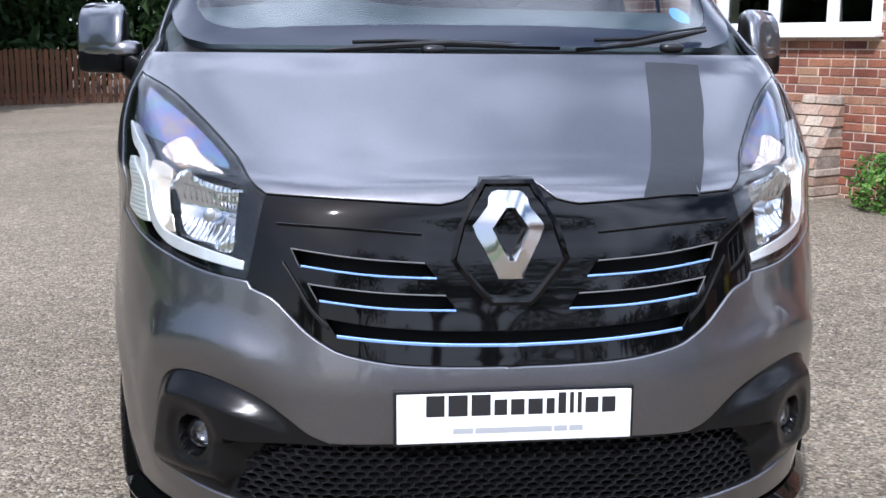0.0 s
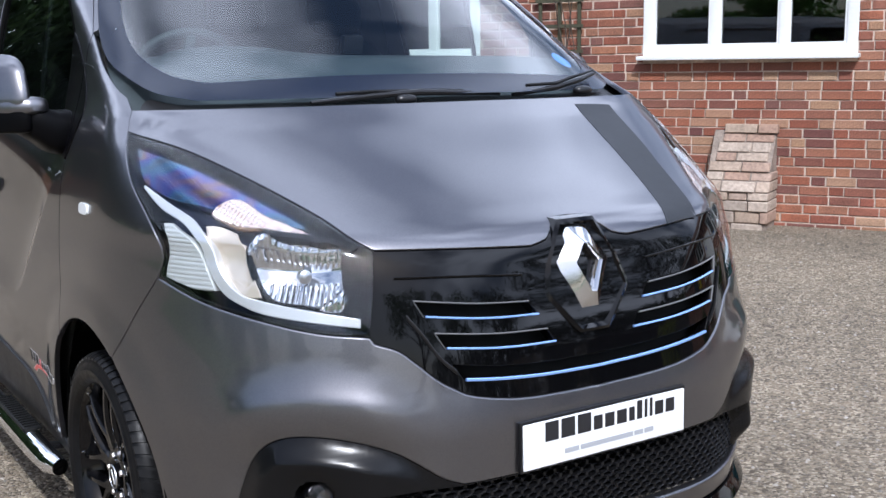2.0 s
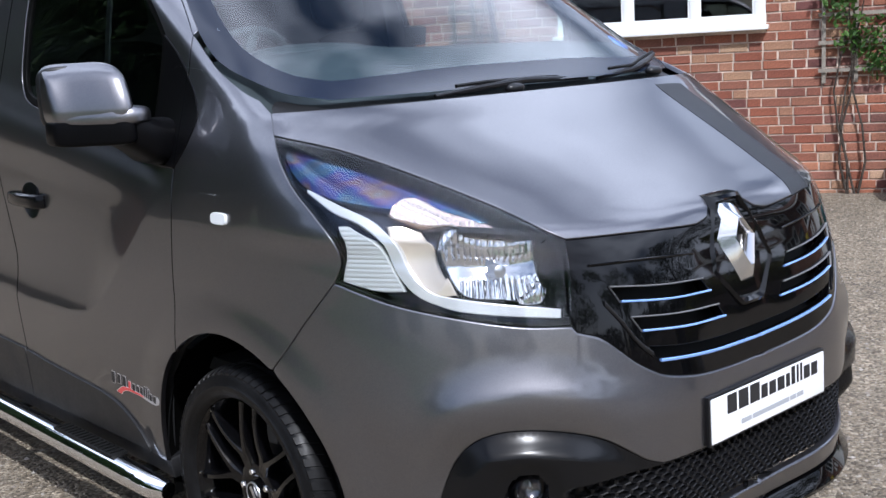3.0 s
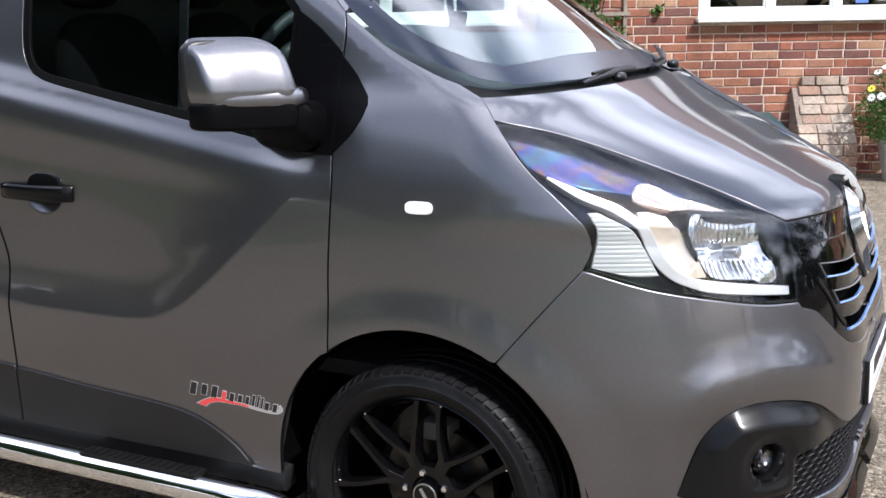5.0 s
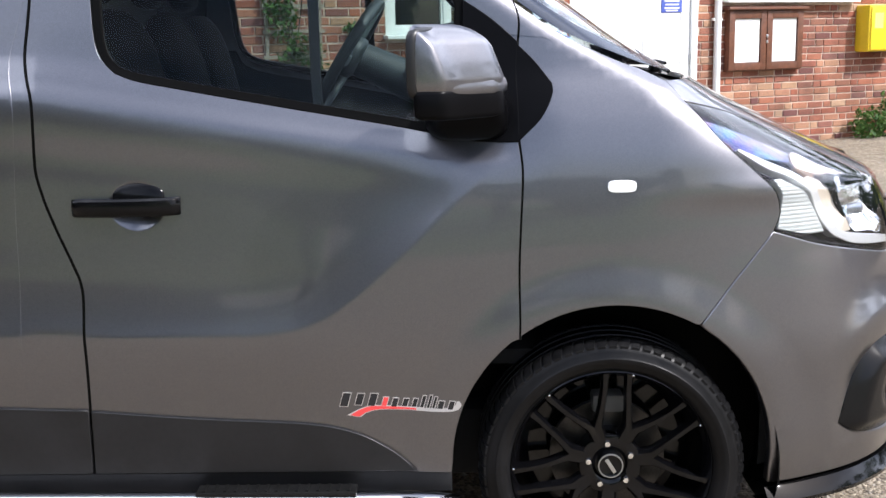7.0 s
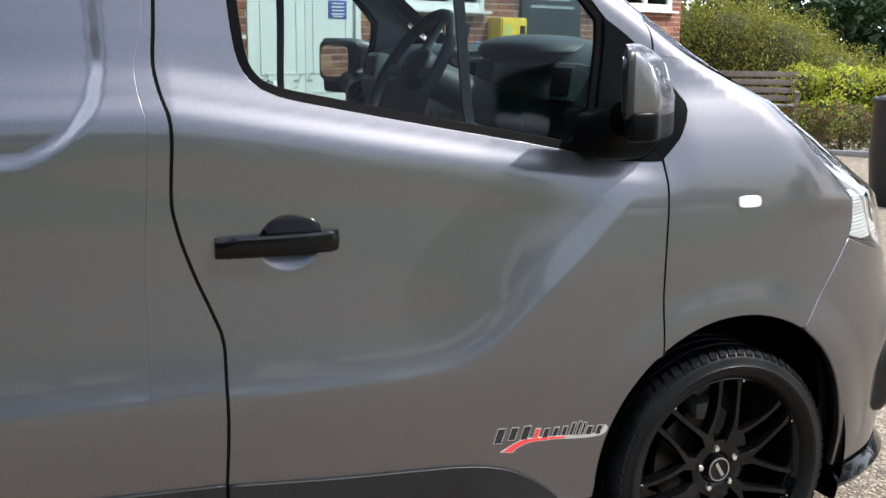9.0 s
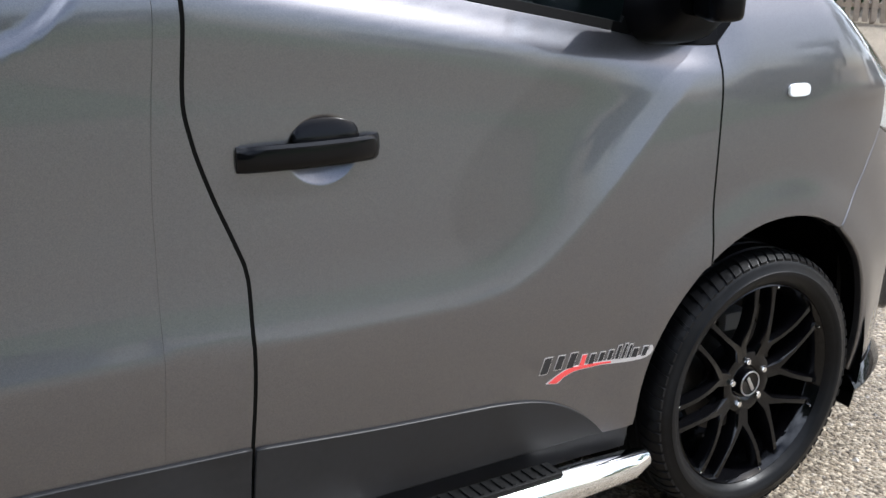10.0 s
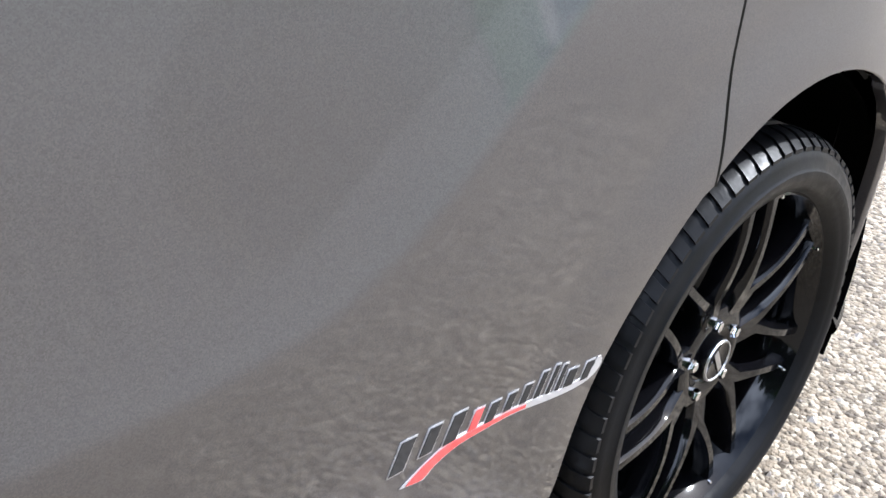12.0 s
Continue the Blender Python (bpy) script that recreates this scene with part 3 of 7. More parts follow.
def lathe(bm, profile, n=48, axis="X", at=(0, 0, 0), closed=False):
    """Turns (along, radius) pairs round an axis."""
    rings = []
    for h, r in profile:
        ring = []
        for k in range(n):
            c, s = r * math.cos(k * math.tau / n), r * math.sin(k * math.tau / n)
            p = {"X": (h, c, s), "Y": (c, h, s), "Z": (c, s, h)}[axis]
            ring.append(bm.verts.new(Vector(p) + Vector(at)))
        rings.append(ring)
    if closed:
        rings.append(rings[0])
    for a, b in zip(rings, rings[1:]):
        for k in range(n):
            bm.faces.new((a[k], a[(k + 1) % n], b[(k + 1) % n], b[k]))
    bmesh.ops.recalc_face_normals(bm, faces=bm.faces)
    return bm


def prism(bm, poly, depth, m=Matrix(), bevel=0.0):
    """A flat outline in its own x, y, made depth thick along z, set by m."""
    a = [bm.verts.new(m @ Vector((x, y, 0))) for x, y in poly]
    b = [bm.verts.new(m @ Vector((x, y, depth))) for x, y in poly]
    k = len(poly)
    fs = [bm.faces.new(a[::-1]), bm.faces.new(b)] + [bm.faces.new((a[i], a[(i + 1) % k], b[(i + 1) % k], b[i])) for i in range(k)]
    bmesh.ops.recalc_face_normals(bm, faces=fs)
    if bevel:
        bmesh.ops.bevel(bm, geom=list(fs[1].edges), offset=bevel, segments=2, profile=0.6, affect="EDGES")
    return bm


def swell(bm, at, size, power=(2.6, 2.6), n=24, m=16, shape=None):
    """A rounded, squarish lump. shape(v) may move each point."""
    verts = []
    for j in range(m + 1):
        ph = -math.pi / 2 + math.pi * j / m
        row = []
        for i in range(n):
            th = math.tau * i / n
            cc = lambda v, p: math.copysign(abs(v) ** (2 / p), v)
            v = Vector((cc(math.cos(ph), power[0]) * cc(math.cos(th), power[1]), cc(math.cos(ph), power[0]) * cc(math.sin(th), power[1]), cc(math.sin(ph), power[0])))
            v = Vector((v.x * size[0] / 2, v.y * size[1] / 2, v.z * size[2] / 2))
            if shape:
                v = shape(v)
            row.append(bm.verts.new(v + Vector(at)))
        verts.append(row)
    for j in range(m):
        for i in range(n):
            bm.faces.new((verts[j][i], verts[j][(i + 1) % n], verts[j + 1][(i + 1) % n], verts[j + 1][i]))
    bmesh.ops.remove_doubles(bm, verts=bm.verts, dist=1e-5)
    bmesh.ops.recalc_face_normals(bm, faces=bm.faces)
    return bm


def mirrored(me):
    """The same mesh on the van's other side."""
    m2 = me.copy()
    bm = bmesh.new()
    bm.from_mesh(me)
    bmesh.ops.scale(bm, vec=(-1, 1, 1), verts=bm.verts)
    bmesh.ops.reverse_faces(bm, faces=bm.faces)
    bm.to_mesh(m2)
    bm.free()
    return m2


def both(name, bm, mat, parent, label=""):
    """The part on the right-hand side and its twin on the left."""
    own = parent if isinstance(parent, (list, tuple)) else (parent, parent)
    a = part(name, bm, mat, own[0], label)
    return [a, part(name, mirrored(a.data), mat, own[1], label)]


# ---- front: grille, emblem, lamps ----
SLOTS = [[(.481, .939), (.195, .917), (.168, .884), (.464, .902)], [(.446, .866), (.150, .847), (.126, .814), (.426, .830)]]
slot_outlines = [join(curve(xz([s[0], ((s[0][0] + s[1][0]) / 2, (s[0][1] + s[1][1]) / 2 - .004), s[1]])), xz([s[2]]), curve(xz([s[2], ((s[2][0] + s[3][0]) / 2, (s[2][1] + s[3][1]) / 2 - .004), s[3]]))) for s in SLOTS]
low_top, low_bot = [(.413, .793), (.30, .778), (.15, .769), (0, .767)], [(0, .738), (.15, .741), (.28, .748), (.389, .757)]
grille_outline = join(mid_line(1.090, .767), curve(xz(low_top))[::-1], xz([(.389, .757)]), curve(xz(low_bot))[::-1], mid_line(.738, .693), GRILLE_LOW[::-1], LAMP_IN, HOOD_FRONT)
GRILLE = panel("grille", BLACK_GLOSS, VAN, grille_outline, slot_outlines, sides="C", seam=middle_qz, out=-0.004, res=0.03, edge=0.03)
panel("grille_backing", DARK, GRILLE, join(mid_line(.97, .71), curve(xz([(0, .71), (.26, .718), (.40, .745), (.50, .82), (.52, .90), (.51, .96), (.3, .965), (0, .97)]))), sides="C", seam=middle_qz, out=-0.07, edge=0, gap=0)


def rail(pts, out, h, t, side=1):
    """A thin moulding along front-view points on the skin."""
    q = np.array(curve(xz(pts), 0.015))
    p, n = SIDE(q[:, 0], q[:, 1], out)
    bm, rings = bmesh.new(), []
    for a, b in zip(p, n):
        if side < 0:
            a, b = a * np.array([-1, 1, 1]), b * np.array([-1, 1, 1])
        a, b = Vector(a), Vector(b)
        u = Vector((0, 0, 1))
        rings.append([bm.verts.new(a + u * dz * h / 2 + b * do * t) for dz, do in ((-1, -1), (-1, .6), (-.5, 1), (.5, 1), (1, .6), (1, -1))])
    for a, b in zip(rings, rings[1:]):
        for k in range(6):
            bm.faces.new((a[k], a[(k + 1) % 6], b[(k + 1) % 6], b[k]))
    bm.faces.new(rings[0]), bm.faces.new(rings[-1])
    bmesh.ops.recalc_face_normals(bm, faces=bm.faces)
    return bm


SLOT_EDGE = material("slot_edge", (0.15, 0.15, 0.155), 0.3, spec=0.6)
for sd in (1, -1):
    for s in SLOTS:
        part("grille_strip", rail([(s[3][0] - .004, s[3][1] + .001), ((s[2][0] + s[3][0]) / 2, (s[2][1] + s[3][1]) / 2 - .004), (s[2][0] + .002, s[2][1])], -0.002, .0055, .004, sd), STRIP_BLUE, GRILLE, "blue-tinted chrome strip")
        part("slot_lip", rail([s[0], ((s[0][0] + s[1][0]) / 2, (s[0][1] + s[1][1]) / 2 - .004), s[1]], 0.0005, .0035, .003, sd), SLOT_EDGE, GRILLE)
    for s in SLOTS:
        part("slot_lip", rail([s[0], s[3]], 0.0005, .003, .002, sd), SLOT_EDGE, GRILLE)
    part("shoulder_line", rail([(.512, .990), (.35, .986), (.20, .980)], -0.002, .006, .004, sd), BLACK_GLOSS, GRILLE)
    part("slot_divider", rail([(.50, .905), (.47, .86), (.44, .81), (.405, .775)], -0.001, .012, .003, sd), BLACK_TRIM, GRILLE)
low_strip = [(.386, .757), (.28, .748), (.15, .741), (0, .738)]
bm = rail(low_strip, -0.002, .0075, .004, 1)
b2 = rail(low_strip, -0.002, .0075, .004, -1)
me_tmp = mesh_of(b2, "tmp")
bm.from_mesh(me_tmp)
bpy.data.meshes.remove(me_tmp)
part("grille_strip", bm, STRIP_BLUE, GRILLE, "blue-tinted chrome strip")


def front_plane(x, z, lift):
    """A point in the emblem's leaning plane."""
    return Vector((x - 0.0035, 0.112 + (z - .869) * .30 - lift, z))


bm = bmesh.new()
hexa = [(-.058, 1.086), (.058, 1.086), (.112, .995), (.136, .915), (.062, .832), (.045, .818), (-.045, .818), (-.062, .832), (-.136, .915), (-.112, .995)]
lo = [bm.verts.new(front_plane(x * 1.05, .95 + (z - .95) * 1.03, -.020)) for x, z in hexa]
md = [bm.verts.new(front_plane(x, z, .034)) for x, z in hexa]
up = [bm.verts.new(front_plane(x * .90, .95 + (z - .95) * .94, .040)) for x, z in hexa]
dn = [bm.verts.new(front_plane(x * .84, .95 + (z - .95) * .88, .030)) for x, z in hexa]
for a, b in ((lo, md), (md, up), (up, dn)):
    for i in range(10):
        bm.faces.new((a[i], a[(i + 1) % 10], b[(i + 1) % 10], b[i]))
bm.faces.new(dn)
bmesh.ops.recalc_face_normals(bm, faces=bm.faces)
part("emblem_surround", bm, BLACK_GLOSS, GRILLE, "glossy black hexagonal surround")
bm = bmesh.new()
O = [(-.030, 1.066), (.030, 1.066), (.0875, .988), (.028, .870), (-.028, .870), (-.0875, .988)]
I = [(-.004, 1.020), (.004, 1.020), (.030, .984), (.002, .926), (-.002, .926), (-.030, .984)]
M = [((a[0] * .20 + b[0] * .80), (a[1] * .20 + b[1] * .80)) for a, b in zip(O, I)]
r0 = [bm.verts.new(front_plane(x, z, .014)) for x, z in O]
r1 = [bm.verts.new(front_plane(x, z, .030)) for x, z in O]
r2 = [bm.verts.new(front_plane(x, z, .062)) for x, z in M]
r3 = [bm.verts.new(front_plane(x, z, .046)) for x, z in I]
r4 = [bm.verts.new(front_plane(x, z, .030)) for x, z in I]
for a, b in ((r0, r1), (r1, r2), (r2, r3), (r3, r4)):
    for i in range(6):
        bm.faces.new((a[i], a[(i + 1) % 6], b[(i + 1) % 6], b[i]))
bmesh.ops.recalc_face_normals(bm, faces=bm.faces)
part("emblem", bm, EMBLEM_METAL, GRILLE, "polished chrome diamond emblem")

# lamps
LAMP_DARK = material("lamp_housing", (0.05, 0.055, 0.075), 0.22, 0.75, var=0.35, var_scale=9)


def oily_coat(name):
    """Dark lamp trim under a hard coat that shimmers blue, violet and amber in patches."""
    m = material(name, (0.05, 0.06, 0.12), 0.14, 0.85, 0.6)
    n, l = m.node_tree.nodes, m.node_tree.links
    c, t, ramp = n.new("ShaderNodeTexCoord"), n.new("ShaderNodeTexNoise"), n.new("ShaderNodeValToRGB")
    t.inputs["Scale"].default_value, t.inputs["Detail"].default_value, t.inputs["Distortion"].default_value = 9.0, 2.5, 0.6
    e = ramp.color_ramp.elements
    e[0].position, e[0].color = 0.30, (0.03, 0.045, 0.075, 1)
    e[1].position, e[1].color = 0.72, (0.045, 0.055, 0.08, 1)
    for pos, col in ((0.40, (0.05, 0.13, 0.22, 1)), (0.47, (0.03, 0.045, 0.20, 1)), (0.53, (0.10, 0.06, 0.15, 1)), (0.58, (0.17, 0.11, 0.08, 1)), (0.64, (0.06, 0.09, 0.13, 1))):
        k = e.new(pos)
        k.color = col
    l.new(c.outputs["Object"], t.inputs["Vector"]), l.new(t.outputs["Fac"], ramp.inputs["Fac"])
    l.new(ramp.outputs["Color"], n["Principled BSDF"].inputs["Base Color"])
    return m


LAMP_COAT = oily_coat("lamp_oily_tint")
DRL = material("lamp_white", (0.70, 0.71, 0.72), 0.22, 0.55, 0.5)
lamp_outline = join(LAMP_TOP, LAMP_REAR, LAMP_LOW, LAMP_IN)
bowl = join(curve([(1.15, 1.05), (1.125, 1.093), (1.05, 1.095), (.93, 1.085), (.835, 1.066), (.812, .967), (.832, .922), (.95, .930), (1.08, .943), (1.135, 1.005)], closed=True))
LAMPS = panel("headlight", LAMP_DARK, VAN, lamp_outline, [bowl], sides="RL", out=-0.055, res=0.025, edge=0, gap=0, label="clear headlight with chrome reflector")
panel("lens", LENS, LAMPS, lamp_outline, sides="RL", out=-0.001, res=0.03, edge=0.006, gap=0.003)
panel("lamp_seal", BLACK_GLOSS, LAMPS, shrink(lamp_outline, -0.001), [shrink(lamp_outline, .005)], sides="RL", out=-0.004, res=0.05, edge=0.05, gap=0)


def deep(panel_out, qc, zc, r, depth, ribs=0):
    def f(P, N):
        q = np.abs(P[:, 0]) + P[:, 1]
        d = np.hypot((q - qc) / 1.25, P[:, 2] - zc) / r
        k = -depth * np.clip(1 - d * d, 0, 1)
        if ribs:
            k = k + 0.0012 * np.sin(np.arctan2(P[:, 2] - zc + .05, q - qc + .03) * ribs) * np.clip(1.2 - d, 0, 1) ** .3
        return P + N * k[:, None], N
    return f


def bowl_bend(P, N):
    """A deep dish pressed into upright flutes above and below a plain middle."""
    q, z = np.abs(P[:, 0]) + P[:, 1], P[:, 2]
    u, v = (q - .985) / .172, (z - 1.005) / .092
    k = -.056 * np.clip(1 - u * u - v * v, 0, 1) ** .7
    c = ((q - .81) / .0195) % 1
    r = ((z - .92) / .045) % 1
    k = k + .0050 * (4 * c * (1 - c)) * ease((np.abs(v + .05) - .18) / .15) + .0028 * (4 * r * (1 - r))
    return P + N * k[:, None], N


panel("reflector", REFLECTOR, LAMPS, bowl, sides="RL", out=-0.020, res=0.0045, edge=0.012, gap=0, bend=bowl_bend)
panel("reflector_rim", BLACK_GLOSS, LAMPS, shrink(bowl, -.007), [shrink(bowl, .002)], sides="RL", out=-0.017, res=0.02, edge=0.02, gap=0)
drl_band = join(curve([(1.582, 1.182), (1.492, 1.137), (1.389, 1.107), (1.324, 1.062), (1.288, 1.0), (1.234, .953), (1.162, .928), (1.064, .910), (.771, .886)]),
                curve([(.771, .903), (1.09, .937), (1.182, .954), (1.247, .998), (1.290, 1.063), (1.352, 1.112), (1.475, 1.151), (1.582, 1.186)]))
panel("daytime_strip", DRL, LAMPS, drl_band, sides="RL", out=-0.010, res=0.02, edge=0.03, gap=0, label="white daytime light strip")
cell = join(curve([(1.312, 1.108), (1.26, 1.110), (1.205, 1.102)]), curve([(1.205, 1.102), (1.160, 1.036), (1.10, .948)]), curve([(1.10, .948), (1.182, .952), (1.25, .998), (1.294, 1.063), (1.312, 1.108)]))
panel("side_cell", material("lamp_cream", (0.66, 0.58, 0.48), 0.22, 0.5, 0.3), LAMPS, cell, sides="RL", out=-0.016, res=0.008, edge=0.02, gap=0, bend=deep(0, 1.22, 1.03, .09, .022, 0), label="cream reflector cell")
rib_field = join(curve([(1.478, 1.105), (1.445, 1.106)]), curve([(1.445, 1.106), (1.341, 1.052), (1.268, .957)]), curve([(1.268, .957), (1.36, .958), (1.473, .976)]), curve([(1.473, .976), (1.452, 1.049), (1.478, 1.105)]))
panel("side_reflector", material("lamp_side", (0.42, 0.44, 0.43), 0.35, 0.1, 0.4), LAMPS, rib_field, sides="RL", out=-0.012, res=0.003, edge=0.02, gap=0,
      bend=lambda P, N: (P + N * (0.0020 * np.abs(np.sin(P[:, 2] * 300)))[:, None], N), label="ribbed pale side reflector")
def facets(P, N):
    """Small pressed prisms that break up the light."""
    q, z = np.abs(P[:, 0]) + P[:, 1], P[:, 2]
    c, r = ((q + .6 * z) / .016) % 1, ((z - .3 * q) / .022) % 1
    return P + N * (.0034 * np.abs(2 * c - 1) + .0022 * np.abs(2 * r - 1) - .010)[:, None], N


ind = join(curve([(1.305, 1.136), (1.269, 1.165), (1.221, 1.168), (1.111, 1.133), (.966, 1.099), (1.115, 1.111), (1.209, 1.114)], closed=True))
panel("indicator", AMBER_LENS, LAMPS, ind, sides="RL", out=-0.014, res=0.0045, edge=0.02, gap=0, bend=facets, label="pale pink indicator reflector")
coat = join(curve(qz([(-.858, .805, 1.285), (-.79, .68, 1.25), (-.70, .52, 1.19), (-.62, .365, 1.118), (-.72, .44, 1.135), (-.80, .52, 1.155), (-.87, .63, 1.175), (-.90, .73, 1.215)]), closed=True))
panel("upper_tint", LAMP_COAT, LAMPS, coat, sides="RL", out=-0.028, res=0.03, edge=0.02, gap=0)
innerblk = join(qz([(-.60, .245, 1.055), (-.548, .205, 1.04)]), qz([(-.575, .175, .875), (-.62, .19, .885)]))
panel("inner_cheek", BLACK_GLOSS, LAMPS, innerblk, sides="RL", out=-0.012, res=0.03, edge=0.02, gap=0)
p0, n0 = SIDE(np.array([.975]), np.array([1.004]), -0.06)
tip = Vector(p0[0]) + Vector((-.012, -.036, .004))
both("bulb_shield", one(tube, [Vector(p0[0]), Vector(p0[0]) * .4 + tip * .6, tip, tip + Vector((-.001, -.004, 0))], [.015, .0165, .015, .006], 18), SATIN, LAMPS)

# lower intake and fog lamps
black_low = join(mid_line(.515, .336), LIP_TOP[::-1], INTAKE[::-1])
FOG = (.70, .500)
fq, fz0 = xz([FOG])[0]


POD_TOP = knots(.36, .512, .405, .517, .45, .535, .495, .566, .555, .604, .631, .631, .70, .642, .75, .637, .785, .612, .808, .565, .822, .50, .832, .43)
POD_SIDE = knots(.38, .835, .43, .832, .50, .822, .565, .808, .612, .785, .637, .75, .66, .70)


def fog_bend(P, N):
    """The pod swells out of the bumper, with a round well for the lamp."""
    q, a, z = np.abs(P[:, 0]) + P[:, 1], np.abs(P[:, 0]), P[:, 2]
    rim = np.minimum(POD_TOP(np.clip(a, .36, .832)) - z, (POD_SIDE(np.clip(z, .38, .66)) - a) * .8)
    k = 0.046 * ease((rim + .004) / .05) * ease((a - .46) / .15) * ease((z - .36) / .07)
    d = np.hypot((q - fq) / 1.35, z - fz0)
    k = k - 0.055 * (1 - ease((d - .036) / .012)) - 0.008 * (1 - ease((d - .055) / .03))
    return P + N * k[:, None], N


LOWER_BLACK = material("lower_black", (0.004, 0.004, 0.0045), 0.24, spec=0.25, bump=0.04, bump_scale=600)
SURROUND = panel("lower_grille", LOWER_BLACK, VAN, black_low, [], sides="C", seam=middle_qz, out=-0.006, res=0.009, edge=0.02, gap=0.001, bend=lambda P, N: fog_bend(*((P + N * (-0.05 * ease((.64 - np.abs(P[:, 0])) / .05) * ease((.512 - P[:, 2]) / .02))[:, None]), N)), label="black plastic lower grille")
bm = bmesh.new()
cw, ch = 0.034, 0.0152
for r in range(11):
    for c in range(-19, 20):
        cx, cz = (c + (r % 2) / 2) * cw, .352 + r * ch
        lim = .60 - max(0, cz - .42) * .9
        if abs(cx) > lim or cz > .508:
            continue
        k = [(cx + cw / 2 * u, cz + ch * 2 / 3 * w) for u, w in ((0, 1), (1, .5), (1, -.5), (0, -1), (-1, -.5), (-1, .5))]
        q = xz([(abs(x), z) for x, z in k])
        A, NA = SIDE(np.array([v[0] for v in q]), np.array([v[1] for v in q]), -0.020)
        A[:, 0] = [x for x, _ in k]
        cen = A.mean(0)
        Bi = cen + (A - cen) * 0.74
        o, i2, o2 = [bm.verts.new(v + np.array([0, .004, 0])) for v in A], [bm.verts.new(v) for v in Bi], [bm.verts.new(v + np.array([0, .016, 0])) for v in Bi]
        for j in range(6):
            bm.faces.new((o[j], o[(j + 1) % 6], i2[(j + 1) % 6], i2[j]))
            bm.faces.new((i2[j], i2[(j + 1) % 6], o2[(j + 1) % 6], o2[j]))
bmesh.ops.recalc_face_normals(bm, faces=bm.faces)
part("intake_mesh", bm, BLACK_TRIM, SURROUND, "black honeycomb mesh", smooth=False)
pf, nf = SIDE(np.array([fq]), np.array([fz0]), -0.010)
d = Vector(nf[0])
d = (d + Vector((0, -1.2, 0.05))).normalized()
m = Matrix.Translation(Vector(pf[0])) @ d.to_track_quat("Z", "Y").to_matrix().to_4x4()
bm = bmesh.new()
lathe(bm, [(0.0, .002), (0.004, .016), (.012, .028), (.018, .030)], 28, "Z")
bm.transform(m)
fogs = both("fog_lamp", bm, material("fog_chrome", (0.16, 0.16, 0.17), 0.16, 1.0), SURROUND, "small round fog lamp")
bm = bmesh.new()
lathe(bm, [(.018, .030), (.021, .034), (.016, .039), (0, .041)], 28, "Z")
bm.transform(m)
both("bezel", bm, BLACK_GLOSS, fogs)
bm = bmesh.new()
lathe(bm, [(.020, .030), (.025, .020), (.028, .0005)], 28, "Z")
bm.transform(m)
both("lens", bm, LENS, fogs)

# splitter under the bumper
q = np.array(curve(xz([(0, .285), (.4, .285), (.7, .288)]) + yz([(.40, .288), (.595, .288)]), 0.03))
P, N = SIDE(q[:, 0], q[:, 1], 0.0)
bm = bmesh.new()
for sgn in (1, -1):
    rows = []
    for p, n in zip(P, N):
        n = np.array([n[0], n[1], 0]) / np.hypot(n[0], n[1])
        f = np.array([sgn, 1, 1])
        rows.append([bm.verts.new((p + n * a) * f + np.array([0, 0, h])) for a, h in ((-.05, -.004), (.004, -.006), (.020, -.024), (.030, -.040), (.026, -.052), (-.06, -.056))])
    for a, b in zip(rows, rows[1:]):
        for k in range(5):
            bm.faces.new((a[k], a[k + 1], b[k + 1], b[k]))
bmesh.ops.remove_doubles(bm, verts=bm.verts, dist=1e-4)
bmesh.ops.recalc_face_normals(bm, faces=bm.faces)
part("front_splitter", bm, BLACK_GLOSS, VAN, "glossy black splitter lip")

# registration plate
PLATE = part("front_plate", one(box, (0, .018, .580), (.52, .006, .111), (-1, 0, 0), .003), material("plate_white", (0.78, 0.79, 0.80), 0.35, 0, 0.3), VAN, "white plate with black writing")
part("plate_frame", one(box, (0, .025, .580), (.532, .012, .123), (-1, 0, 0), .002), BLACK_TRIM, PLATE)
INK = material("ink_black", (0.012, 0.012, 0.014), 0.5)
INK_GREY = material("ink_grey", (0.33, 0.34, 0.36), 0.6)
x = -.196
for w, lo, hi in ((.040, 0, 1), (.042, 0, 1), (.042, 0, 1), (.028, 0, .74), (.030, 0, .74), (.032, 0, .74), (.018, 0, .74), (.017, 0, 1), (.009, 0, 1), (.009, 0, 1), (.029, 0, .74), (.030, 0, .74)):
    h = .047
    zc = .585 + h * (lo + hi) / 2
    part("letter_bar", one(box, (x + w / 2, .0145 + (zc - .58) * .0175, zc), (w, .0012, h * (hi - lo)), (-1, 0, 0)), INK, PLATE, smooth=False)
    x += w + .0085
for a, b in ((-.137, -.093), (-.088, .082), (.087, .116), (.121, .151)):
    part("letter_bar", one(box, ((a + b) / 2, .0140, .551), (b - a, .0010, .012), (-1, 0, 0)), INK_GREY, PLATE, smooth=False)

# bonnet stripe
stripe = join(curve([(.472, .705), (.425, .5), (.384, .343), (.345, .22), (.308, .135)]), curve([(.308, .135), (.45, .170)]), curve([(.45, .170), (.495, .28), (.530, .392), (.575, .52), (.625, .718)]), curve([(.625, .718), (.472, .705)]))
panel("bonnet_stripe", STRIPE, bonnet, stripe, dom=TOP, sides="L", out=0.0012, res=0.03, edge=0.001, gap=0, label="matt dark grey vinyl stripe")

